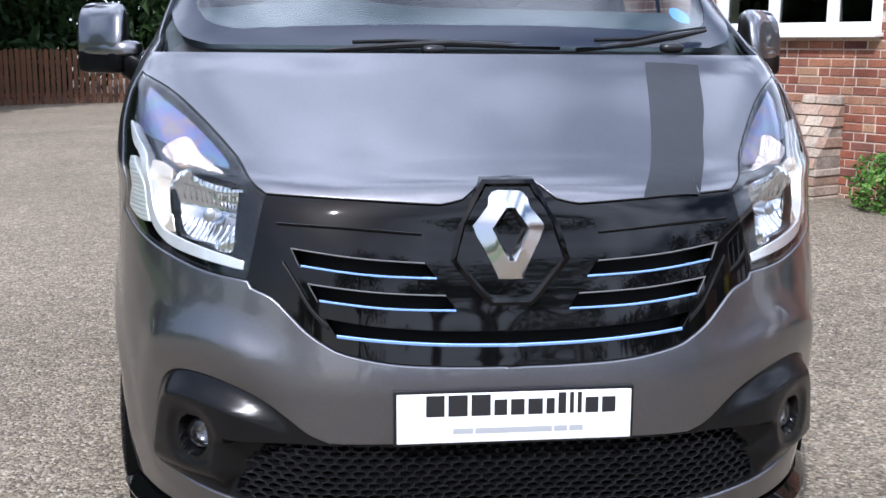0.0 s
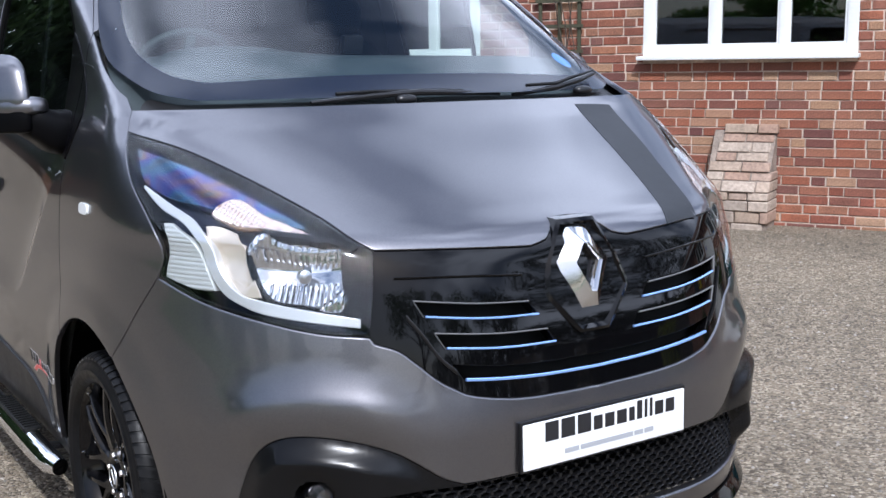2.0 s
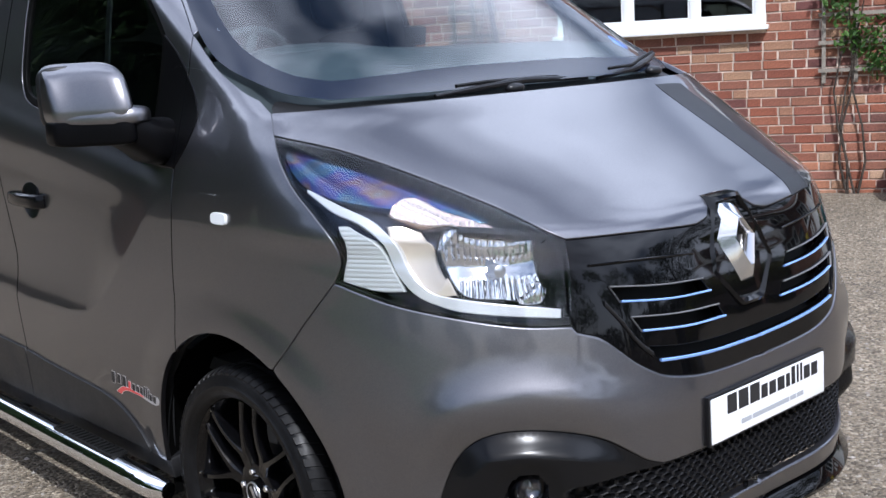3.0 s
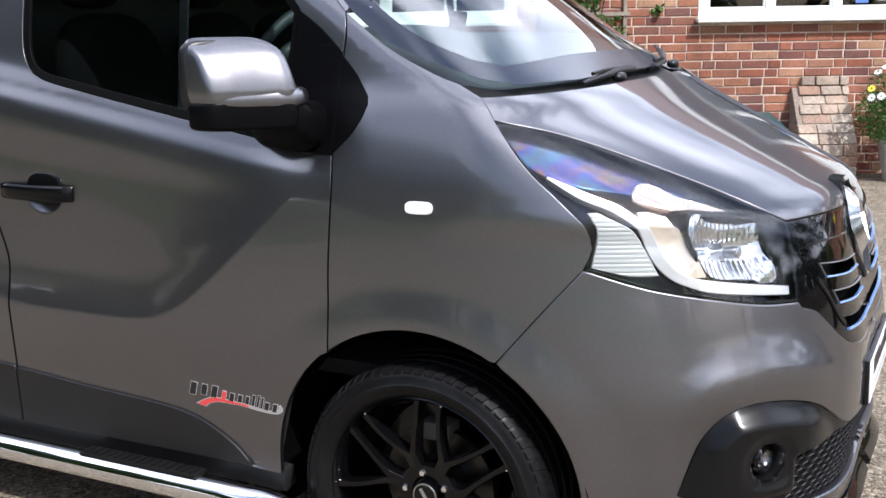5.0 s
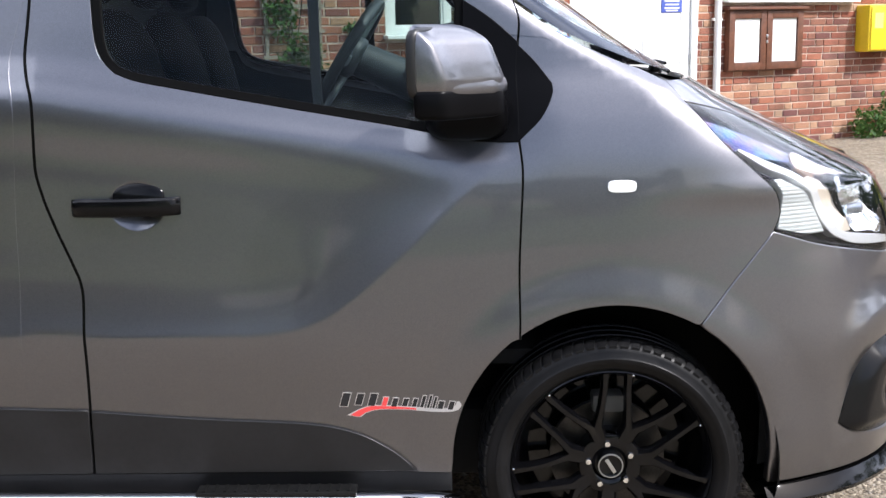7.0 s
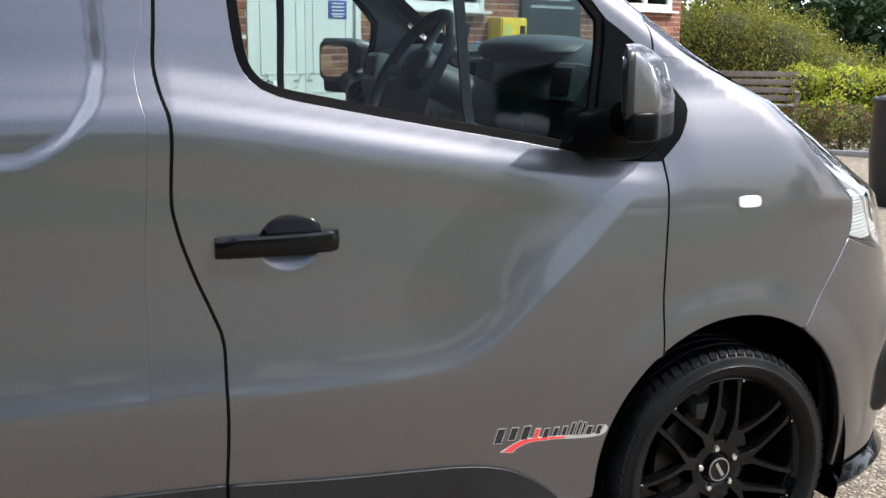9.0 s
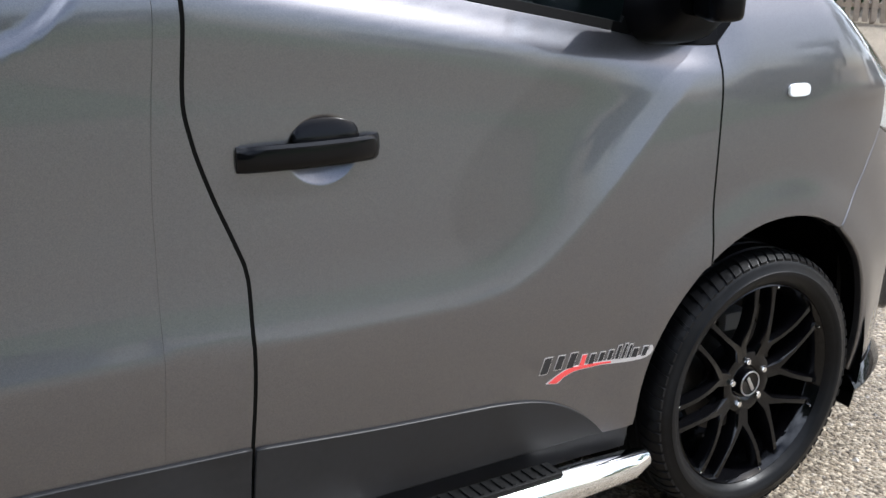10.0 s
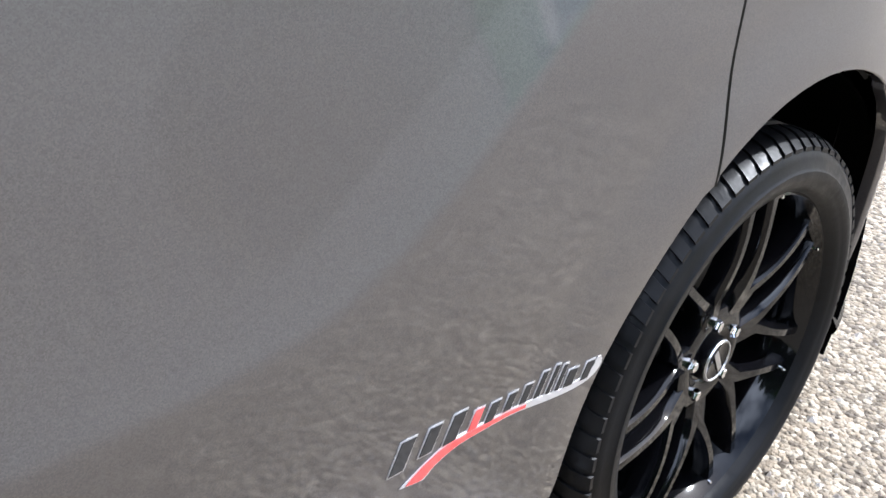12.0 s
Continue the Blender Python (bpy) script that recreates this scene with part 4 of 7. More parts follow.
# ---- sides ----
front_tri = join(curve(yz([(1.2385, 1.455), (1.19, 1.405), (1.152, 1.355)])), curve(yz([(1.152, 1.355), (1.150, 1.335), (1.158, 1.31)])), curve(yz([(1.158, 1.31), (1.185, 1.265), (1.2385, 1.213)])), curve(yz([(1.2385, 1.213), (1.2385, 1.455)])))
panel("mirror_sail", MIRROR_BLACK, VAN, front_tri, sides="RL", out=0.003, res=0.02, edge=0.008, gap=0.0015)
door_tri = join(curve(yz([(1.2365, 1.213), (1.30, 1.214), (1.38, 1.222), (1.47, 1.243)])), curve(yz([(1.47, 1.243), (1.415, 1.31), (1.392, 1.40), (1.375, 1.50), (1.372, 1.565)])), curve(yz([(1.372, 1.565), (1.30, 1.515), (1.2365, 1.458)])), curve(yz([(1.2365, 1.458), (1.2365, 1.213)])))
panel("mirror_base", MIRROR_BLACK, FRONT_DOORS, door_tri, sides="RL", out=0.004, res=0.02, edge=0.012, gap=0.001)
clad_door = join(curve(yz([(2.359, .531), (2.114, .510), (1.90, .497), (1.80, .490), (1.714, .476), (1.641, .450), (1.568, .405), (1.515, .356)])), curve(yz([(1.515, .356), (2.366, .356)])), curve(yz([(2.366, .356), (2.359, .531)])))
panel("door_cladding", BLACK_PLASTIC, FRONT_DOORS, clad_door, sides="RL", out=0.008, res=0.03, edge=0.012, gap=0.001, label="black plastic lower cladding")
clad_rear = join(curve(yz([(2.369, .534), (2.9, .552), (3.655, .56)])), curve(yz([(3.655, .56), (3.675, .356)])), curve(yz([(3.675, .356), (2.375, .356)])), curve(yz([(2.375, .356), (2.369, .534)])))
panel("side_cladding", BLACK_PLASTIC, VAN, clad_rear, sides="RL", out=0.008, res=0.04, edge=0.012, gap=0.001)
sill = join(curve(yz([(1.425, .342), (3.67, .344)])), curve(yz([(3.67, .29), (1.425, .288)])))
panel("sill", BLACK_PLASTIC, VAN, sill, sides="RL", out=-0.012, res=0.05, edge=0.05, gap=0)
panel("window_bar", BLACK_TRIM, FRONT_DOORS, join(curve(yz([(1.722, 1.288), (1.765, 1.825)])), curve(yz([(1.792, 1.825), (1.745, 1.292)]))), sides="RL", out=-0.020, res=0.05, edge=0.006, gap=0)
rep = join(curve(yz([(1.018 - .034 + .034 * math.copysign(abs(math.cos(a)) ** .55, math.cos(a)), 1.1 + .0135 * math.copysign(abs(math.sin(a)) ** .55, math.sin(a))) for a in np.linspace(0, math.tau, 24, endpoint=False)], ), closed=True))
panel("side_repeater", WHITE_PLASTIC, VAN, rep, sides="RL", out=0.007, res=0.012, edge=0.008, gap=0, label="clear white side indicator")

# door handles
hx = -0.926
bm = bmesh.new()
swell(bm, (hx - .014, 2.202, 1.092), (.014, .132, .072), (2.4, 2.4), 28, 12, lambda v: Vector((v.x + .010 * max(0, v.z / .04), v.y, v.z)))
both("handle_cap", bm, HANDLE, FRONT_DOORS)
bm = bmesh.new()
bar = [(hx - .010, 2.380, 1.072), (hx - .022, 2.366, 1.073), (hx - .028, 2.33, 1.073), (hx - .032, 2.25, 1.073), (hx - .033, 2.18, 1.074), (hx - .029, 2.127, 1.075), (hx - .018, 2.111, 1.075), (hx - .008, 2.103, 1.075)]
rows = []
for p in bar:
    rows.append([bm.verts.new((p[0] + a, p[1] - .007, p[2] - .006 + b)) for a, b in ((-.008, -.017), (-.011, -.002), (-.0085, .017), (-.002, .0225), (.010, .020), (.012, 0), (.010, -.020), (-.001, -.0235))])
for a, b in zip(rows, rows[1:]):
    for k in range(8):
        bm.faces.new((a[k], a[(k + 1) % 8], b[(k + 1) % 8], b[k]))
bm.faces.new(rows[0]), bm.faces.new(rows[-1])
bmesh.ops.recalc_face_normals(bm, faces=bm.faces)
both("door_handle", bm, HANDLE, FRONT_DOORS, "black plastic pull handle")

# door mirrors
bm = bmesh.new()


def mirror_shape(v, half=.1025, back=0.0):
    k = max(0, (v.z + .02) / .107)
    t = (v.y + half) / (2 * half)
    x = v.x - 1.082
    front = 1.268 + .135 * ease((-x - 1.0) / .17) + .045 * k * k + back * (.5 * min(1, 5 * k) + 1.6 * k ** 4)
    rear = 1.505 - .6 * (x + 1.167)
    return Vector((v.x * (1 - .08 * k * k), front + (rear - front) * t, v.z))


swell(bm, (-1.082, 0, 1.418), (.170, .205, .172), (5.2, 4.6), 56, 32, lambda v: mirror_shape(v, back=.028))
both("door_mirror", bm, PAINT, FRONT_DOORS, "grey door mirror with black base")
bm = bmesh.new()
swell(bm, (-1.055, 0, 1.361), (.212, .20, .054), (4, 4), 40, 10, lambda v: mirror_shape(v + Vector((.027, 0, 0)), .10) + Vector((0, -.004, 0)) - Vector((.027, 0, 0)))
both("mirror_arm", bm, PAINT, FRONT_DOORS)
bm = bmesh.new()
swell(bm, (-1.080, 0, 1.322), (.176, .215, .076), (6, 4), 44, 14, lambda v: mirror_shape(Vector((v.x, v.y, -.02)), .1075) + Vector((0, -.002, v.z + .02)))
both("mirror_underside", bm, MIRROR_BLACK, FRONT_DOORS)
bm = bmesh.new()
rows = []
for x, y0, y1, z0, z1 in ((-1.03, 1.300, 1.460, 1.286, 1.375), (-.985, 1.272, 1.450, 1.255, 1.365), (-.955, 1.268, 1.455, 1.228, 1.355), (-.925, 1.262, 1.470, 1.218, 1.345), (-.88, 1.262, 1.475, 1.218, 1.345)):
    ring = []
    for a in np.linspace(0, math.tau, 20, endpoint=False):
        c, s = math.cos(a), math.sin(a)
        ring.append(bm.verts.new((x, (y0 + y1) / 2 + (y1 - y0) / 2 * math.copysign(abs(c) ** .6, c), (z0 + z1) / 2 + (z1 - z0) / 2 * math.copysign(abs(s) ** .6, s))))
    rows.append(ring)
for a, b in zip(rows, rows[1:]):
    for k in range(20):
        bm.faces.new((a[k], a[(k + 1) % 20], b[(k + 1) % 20], b[k]))
bm.faces.new(rows[0]), bm.faces.new(rows[-1])
bmesh.ops.recalc_face_normals(bm, faces=bm.faces)
both("mirror_bracket", bm, MIRROR_BLACK, FRONT_DOORS)
bm = bmesh.new()
swell(bm, (-1.084, 1.443, 1.414), (.170, .036, .168), (5.5, 4), 36, 12, lambda v: Vector((v.x, v.y - .6 * v.x, v.z)))
both("mirror_rim", bm, BLACK_TRIM, FRONT_DOORS)
bm = bmesh.new()
prism(bm, [(.064 * math.copysign(abs(math.cos(a)) ** .5, math.cos(a)), .064 * math.copysign(abs(math.sin(a)) ** .5, math.sin(a))) for a in np.linspace(0, math.tau, 28, endpoint=False)], .003, Matrix(((1, 0, 0, -1.085), (-.6, 0, 1, 1.4625), (0, 1, 0, 1.412), (0, 0, 0, 1))))
both("mirror_glass", bm, MIRROR, FRONT_DOORS, "mirror glass")

# side steps
STEPS = both("side_step", one(tube, [(-.965, 1.40, .266), (-.978, 1.46, .268), (-.984, 1.6, .273), (-.984, 2.6, .280), (-.984, 3.5, .276), (-.965, 3.62, .274)], [.026, .037, .040, .040, .040, .028], 20), CHROME, VAN, "polished chrome side step tube")
for y0 in (1.67, 2.72):
    bm = bmesh.new()
    box(bm, (-.978, y0 + .21, .315), (.058, .42, .012), (0, 0, 0), .004)
    pads = both("tread_pad", bm, RUBBER, STEPS, "black rubber tread pad")
    bm = bmesh.new()
    for k in range(15):
        box(bm, (-.978, y0 + .02 + k * .027, .3225), (.044, .008, .005))
    both("tread_ribs", bm, RUBBER, pads)
for y0 in (1.62, 2.6, 3.4):
    both("step_bracket", one(box, (-.89, y0, .262), (.13, .05, .012), (0, 6, 0), .002), BLACK_TRIM, STEPS)

# door badge in plain shapes
RED = material("badge_red", (0.70, 0.06, 0.06), 0.3, 0, 0.5)
SILVER = material("badge_silver", (0.62, 0.62, 0.64), 0.3, 0.6)


def badge(u, v):
    """Badge coordinates (along, up) to the door's skin."""
    return yz([(1.711 - u, .545 + v - 0.055 * u)])[0]


BADGE_HOST = FRONT_DOORS[0]
u = .004
for w, h0, h1 in ((.034, -.010, .040), (.030, -.002, .040), (.032, -.004, .042), (.022, -.002, .030), (.024, -.014, .028), (.022, 0, .028), (.018, 0, .030), (.014, 0, .042), (.010, 0, .046), (.010, 0, .042), (.024, 0, .028), (.022, 0, .030)):
    sl = .30
    h0, h1, wb = h0 * .7, h1 * .74, w * .56
    o = [badge(u + sl * h0 - .0022, h0 - .002), badge(u + wb + sl * h0 + .0016, h0 - .002), badge(u + wb + sl * h1 + .0022, h1 + .002), badge(u + sl * h1 - .0016, h1 + .002)]
    i = [badge(u + sl * h0, h0), badge(u + wb + sl * h0, h0), badge(u + wb + sl * h1, h1), badge(u + sl * h1, h1)]
    red = abs(w - .022) < 1e-6 and u < .15
    panel("badge_edge", SILVER, BADGE_HOST, join(o), sides="R", out=0.0008, res=0.05, edge=0.0006, gap=0)
    panel("badge_bar", RED if red else INK, BADGE_HOST, join(i), sides="R", out=0.0016, res=0.05, edge=0.0006, gap=0)
    u += w + .0035
sw_o = join(curve([badge(.020, -.032), badge(.055, -.036), badge(.066, -.026), badge(.10, -.014), badge(.16, -.0105), badge(.24, -.010), badge(.30, -.004), badge(.318, .012), badge(.312, .024)], .006),
            curve([badge(.305, .022), badge(.298, .008), badge(.25, -.001), badge(.16, -.0005), badge(.09, -.001), badge(.055, -.012), badge(.020, -.032)], .006))
panel("badge_edge", SILVER, BADGE_HOST, sw_o, sides="R", out=0.0010, res=0.03, edge=0.0006, gap=0)
sw_i = join(curve([badge(.028, -.0315), badge(.052, -.034), badge(.066, -.0235), badge(.10, -.012), badge(.16, -.0085), badge(.20, -.008)], .006), curve([badge(.20, -.004), badge(.16, -.003), badge(.09, -.0035), badge(.055, -.0145), badge(.028, -.0315)], .006))
panel("badge_swoosh", RED, BADGE_HOST, sw_i, sides="R", out=0.0018, res=0.03, edge=0.0006, gap=0, label="red swoosh")

# ---- roof, pillars, tail, underside ----
FRIT = material("screen_border", (0.010, 0.014, 0.026), 0.16, 0, 0.0, spec=0.25)
edge_in = curve([(.655, .905), (.715, .955), (.752, 1.04), (.765, 1.13), (.745, 1.25), (.70, 1.38), (.645, 1.48)])
border = join([(0, .775), (.4, .78), (.70, .83)], curve([(.70, .83), (.775, .90), (.812, .994), (.832, 1.117), (.815, 1.243), (.775, 1.36), (.70, 1.52)]), curve([(.70, 1.52), (.4, 1.475), (0, 1.46)]),
              curve([(0, 1.425), (.4, 1.44), (.645, 1.48)]), edge_in[::-1], curve([(.655, .905), (.60, .888), (.4, .873), (0, .868)]))
panel("screen_border", FRIT, VAN, border, dom=TOP, sides="C", seam=middle_top, res=0.05, edge=0, gap=0, out=-0.004)
cowl = join(plan(HOOD_REAR)[::-1], curve([(.855, .853), (.80, .93), (.70, .86), (.4, .81), (0, .805)]))
panel("cowl", BLACK_PLASTIC, VAN, cowl, dom=TOP, sides="C", seam=middle_top, res=0.04, edge=0, gap=0, out=-0.035)


def edge_q(pts):
    p = skin_top(np.array([v[0] for v in pts]), np.array([v[1] for v in pts]))
    return [(-v[0] + v[1], v[2]) for v in p]


screen_side = edge_q(curve([(.815, 1.243), (.775, 1.36), (.70, 1.52)], .03))
rail_top = edge_q([(.70, y) for y in np.linspace(1.56, 4.93, 24)])
panel("roof_rail", PAINT, VAN, join(yz([(1.247, 1.562)]), screen_side, rail_top, yz([(4.93, 1.878), (3.6, 1.878), (2.49, 1.878)]), DOOR_TOP[::-1]), sides="RL", res=0.04, gap=0.0015)
panel("roof", PAINT, VAN, join(curve([(0, 1.462), (.4, 1.478), (.70, 1.522)]), [(.70, y) for y in np.linspace(1.56, 4.93, 20)], [(.35, 4.93), (0, 4.93)], [(0, y) for y in np.linspace(4.85, 1.55, 30)]), dom=TOP, sides="C", seam=middle_top, res=0.08, gap=0.0015)
# unseen dark board added under the roof to block sun through its seam
part("headlining", one(box, (0, 3.26, 1.880), (1.30, 3.2, .012), (0, 0, 0), .004), DARK, VAN)
zs = list(np.linspace(.36, 1.965, 26))
tail = [(float(-half_width(np.float64(4.93), np.float64(z))) if z < 1.9 else -float(skin_q(np.array([9.]), np.array([z]))[0][0] * 0 + HALF(np.float64(z))), z) for z in zs]
bm = bmesh.new()
prism(bm, [(x, z) for x, z in tail] + [(-x, z) for x, z in tail[::-1]], .04, pose(0, 4.965, 0, 90, 0, 0))
part("tailgate", bm, PAINT, VAN)
bm = bmesh.new()
box(bm, (0, 4.95, .45), (1.86, .14, .24), (0, 0, 0), .03)
part("rear_bumper", bm, BLACK_PLASTIC, VAN)
for sx in (-1, 1):
    part("tail_lamp", one(box, (sx * .85, 4.975, 1.15), (.10, .03, .62), (0, 0, 0), .01), material("tail_red", (0.45, 0.02, 0.02), 0.15, 0, 1.0), VAN)
part("underbody", one(box, (0, 2.75, .34), (1.40, 3.9, .20), (0, 0, 0), .02), DARK, VAN)
part("engine_block", one(box, (0, .80, .62), (1.05, .9, .66), (0, 0, 0), .05), DARK, VAN)
part("load_floor", one(box, (0, 3.75, .62), (1.70, 2.3, .04)), DARK, VAN)
panel("nose_liner", DARK, VAN, join(mid_line(1.08, .30), curve(xz([(0, .30), (.4, .30), (.7, .30)])), yz([(.57, .30), (.575, .48), (.62, .62), (.69, .72), (.75, .78)]), curve(yz([(.76, .80), (.70, .9), (.64, 1.0)])), curve(yz([(.64, 1.0), (.70, 1.12), (.78, 1.22)])), LAMP_TOP[::-1], HOOD_FRONT), sides="C", seam=middle_qz, out=-0.085, res=0.05, edge=0, gap=0)
panel("wing_liner", DARK, VAN, shrink(fender_outline, 0.0), sides="RL", out=-0.03, res=0.05, edge=0, gap=0)
panel("door_lining", material("door_trim", (0.02, 0.021, 0.023), 0.7, var=0.3), FRONT_DOORS, join(curve(yz([(1.25, .74), (1.25, 1.20), (1.47, 1.235), (1.83, 1.305), (2.22, 1.38), (2.30, 1.45)])), yz([(2.46, 1.45), (2.44, 1.1), (2.36, .90), (2.36, .37), (1.45, .37), (1.38, .60)])), sides="RL", out=-0.05, res=0.05, edge=0, gap=0)
panel("side_lining", DARK, VAN, join(yz([(2.36, 1.87), (2.46, 1.30), (2.36, .90), (2.36, .37), (3.66, .37)]), yz([(3.68, .66), (4.5, .66), (4.9, .66), (4.9, 1.87)])), sides="RL", out=-0.04, res=0.06, edge=0, gap=0)
part("bulkhead", one(box, (0, 2.62, 1.15), (1.66, .03, 1.35)), material("bulkhead_grey", (0.05, 0.052, 0.055), 0.7), VAN)


def wheel_well(y):
    bm = bmesh.new()
    rows = []
    for a in np.linspace(-.25, math.pi + .36, 40):
        c, s = .462 * math.cos(a), .462 * math.sin(a)
        rows.append([bm.verts.new((x, y + c * k, .345 + s * k)) for x, k in ((-.925, .955), (-.88, 1.0), (-.60, 1.0))])
    for a, b in zip(rows, rows[1:]):
        for k in range(2):
            bm.faces.new((a[k], a[k + 1], b[k + 1], b[k]))
    bm.faces.new([r[2] for r in rows])
    bmesh.ops.recalc_face_normals(bm, faces=bm.faces)
    return bm


for wy in (HUB[0], 4.096):
    both("wheel_arch_liner", wheel_well(wy), SEAL_GAP_BLACK, VAN)


# ---- wheels ----
WHEEL_BLACK = material("wheel_gloss_black", (0.0025, 0.0025, 0.003), 0.07, 0, 0.0, var=0.3, var_scale=20, spec=0.30)
TYRE = material("tyre_rubber", (0.006, 0.006, 0.0065), 0.40, 0, 0.0, spec=0.15, var=0.45, var_scale=9, bump=0.12, bump_scale=300, rough_var=0.12)
DISC = material("brake_disc", (0.06, 0.058, 0.056), 0.35, 1.0, var=0.3, var_scale=30)
R_T = 0.349


def wheel():
    """One wheel about its own hub, its face towards -x."""
    w = part("wheel", one(lathe, [(.10, .05), (.10, .225), (.12, .248), (.12, .256), (-.080, .260), (-.090, .269), (-.098, .269), (-.101, .263), (-.088, .254), (-.060, .242), (.06, .232), (.08, .21), (.08, .05)], 72), WHEEL_BLACK, VAN, "gloss black alloy wheel with seven split spokes")
    prof = [(.118, .256), (.122, .262), (.124, .292), (.118, .322), (.104, .339), (.088, .346), (.05, .349), (.048, .341), (.040, .341), (.038, .3495), (.004, .3495), (.002, .341), (-.006, .341), (-.008, .3495), (-.042, .349),
            (-.044, .341), (-.052, .341), (-.054, .3485), (-.086, .346), (-.099, .341), (-.110, .332), (-.116, .320), (-.118, .308), (-.1215, .304), (-.122, .294), (-.1185, .289), (-.1165, .283), (-.112, .275), (-.103, .270), (-.094, .262)]
    tyre = part("tyre", one(lathe, prof, 120), TYRE, w, "black low-profile road tyre")
    bm = bmesh.new()
    for k in range(72):
        a = k * math.tau / 72
        for x0, x1, sh in ((-.112, -.058, .05), (.058, .112, -.05)):
            ca, sa = math.cos(a), math.sin(a)
            pts = []
            n = 5
            for j in range(n + 1):
                x = x0 + (x1 - x0) * j / n
                aa = a + sh * (x - x0) / (x1 - x0)
                e = abs(x)
                r = R_T + .0012 - max(0, e - .082) ** 1.5 * 2.7
                pts.append((x, aa, r))
            rows = []
            for x, aa, r in pts:
                rows.append([bm.verts.new((x, rr * math.cos(aa + da), rr * math.sin(aa + da))) for da, rr in ((-.031, r - .006), (-.0295, r), (.0295, r), (.031, r - .006))])
            for p, q in zip(rows, rows[1:]):
                for i in range(3):
                    bm.faces.new((p[i], p[i + 1], q[i + 1], q[i]))
            bm.faces.new(rows[0]), bm.faces.new(rows[-1])
    bmesh.ops.recalc_face_normals(bm, faces=bm.faces)
    tagged(part("tread", bm, TYRE, w), kind="stuff")
    for k in range(7):
        mid = radians(112 + k * 360 / 7)
        for s in (-1, 1):
            bm, rows = bmesh.new(), []
            for j in range(11):
                t = j / 10
                if t < .2:
                    r, off = .052 + .062 * t / .2, radians(4.6)
                else:
                    k2 = (t - .2) / .8
                    ya, xa, yb, xb = .114 * math.cos(radians(4.6)), .114 * math.sin(radians(4.6)), .257 * math.cos(radians(18.8)), .257 * math.sin(radians(18.8))
                    yy, xx = ya + (yb - ya) * k2, xa + (xb - xa) * k2 + .004 * math.sin(math.pi * k2)
                    r, off = math.hypot(yy, xx), math.atan2(xx, yy)
                ang = mid + s * off
                x = -.072 - .018 * t - .010 * math.sin(math.pi * t)
                wd = .0165 - .0065 * ease((t - .1) / .4) + .003 * ease((t - .85) / .15)
                c = Vector((x, -r * math.cos(ang), r * math.sin(ang)))
                tg = Vector((0, math.sin(ang), math.cos(ang)))
                rows.append([bm.verts.new(c + tg * u * wd + Vector((v, 0, 0))) for u, v in ((-1, .034), (-1, .010), (-.55, 0), (.55, 0), (1, .010), (1, .034))])
            for p, q in zip(rows, rows[1:]):
                for i in range(5):
                    bm.faces.new((p[i], p[i + 1], q[i + 1], q[i]))
            bm.faces.new(rows[0]), bm.faces.new(rows[-1])
            bmesh.ops.recalc_face_normals(bm, faces=bm.faces)
            part("spoke", bm, WHEEL_BLACK, w)
        bm = bmesh.new()
        lathe(bm, [(-.097, .0005), (-.096, .0028), (-.090, .0036)], 8, "X", (0, -.2575 * math.cos(mid + radians(17)), .2575 * math.sin(mid + radians(17))))
        part("rim_bolt", bm, CHROME, w)
    part("hub", one(lathe, [(.05, .083), (-.056, .086), (-.072, .081), (-.076, .066), (-.072, .046), (-.066, .040), (-.066, .0005)], 40), WHEEL_BLACK, w)
    cap = part("centre_cap", one(lathe, [(-.066, .036), (-.082, .035), (-.085, .031), (-.083, .028), (-.084, .0005)], 36), WHEEL_BLACK, w, "black centre cap with silver mark")
    part("cap_ring", one(lathe, [(-.0835, .0335), (-.0860, .0325), (-.0860, .0305), (-.0835, .0298)], 36), SATIN, cap)
    part("cap_mark", one(box, (-.0855, 0, 0), (.002, .010, .044), (-32, 0, 0), .0008), SATIN, cap)
    for k in range(5):
        a = radians(98 + k * 72)
        bm = bmesh.new()
        lathe(bm, [(-.056, .0105), (-.077, .0102), (-.082, .0075), (-.083, .0005)], 6, "X", (0, -.059 * math.cos(a), .059 * math.sin(a)))
        part("wheel_nut", bm, CHROME, w)
    part("brake_disc", one(lathe, [(.045, .07), (.0, .075), (.0, .155), (.022, .155), (.022, .07)], 60), DISC, w)
    part("brake_caliper", one(box, (.012, .0, .150), (.07, .085, .05), (0, 0, 0), .012), material("caliper_grey", (0.10, 0.095, 0.085), 0.7), w)
    return w


w0 = wheel()
X_HUB = -.838
w0.matrix_world = pose(X_HUB, HUB[0], HUB[1])
for m in (pose(X_HUB, 4.096, HUB[1], 17), pose(-X_HUB, HUB[0], HUB[1], 9, 0, 180), pose(-X_HUB, 4.096, HUB[1], 31, 0, 180)):
    copy_thing(w0, m)

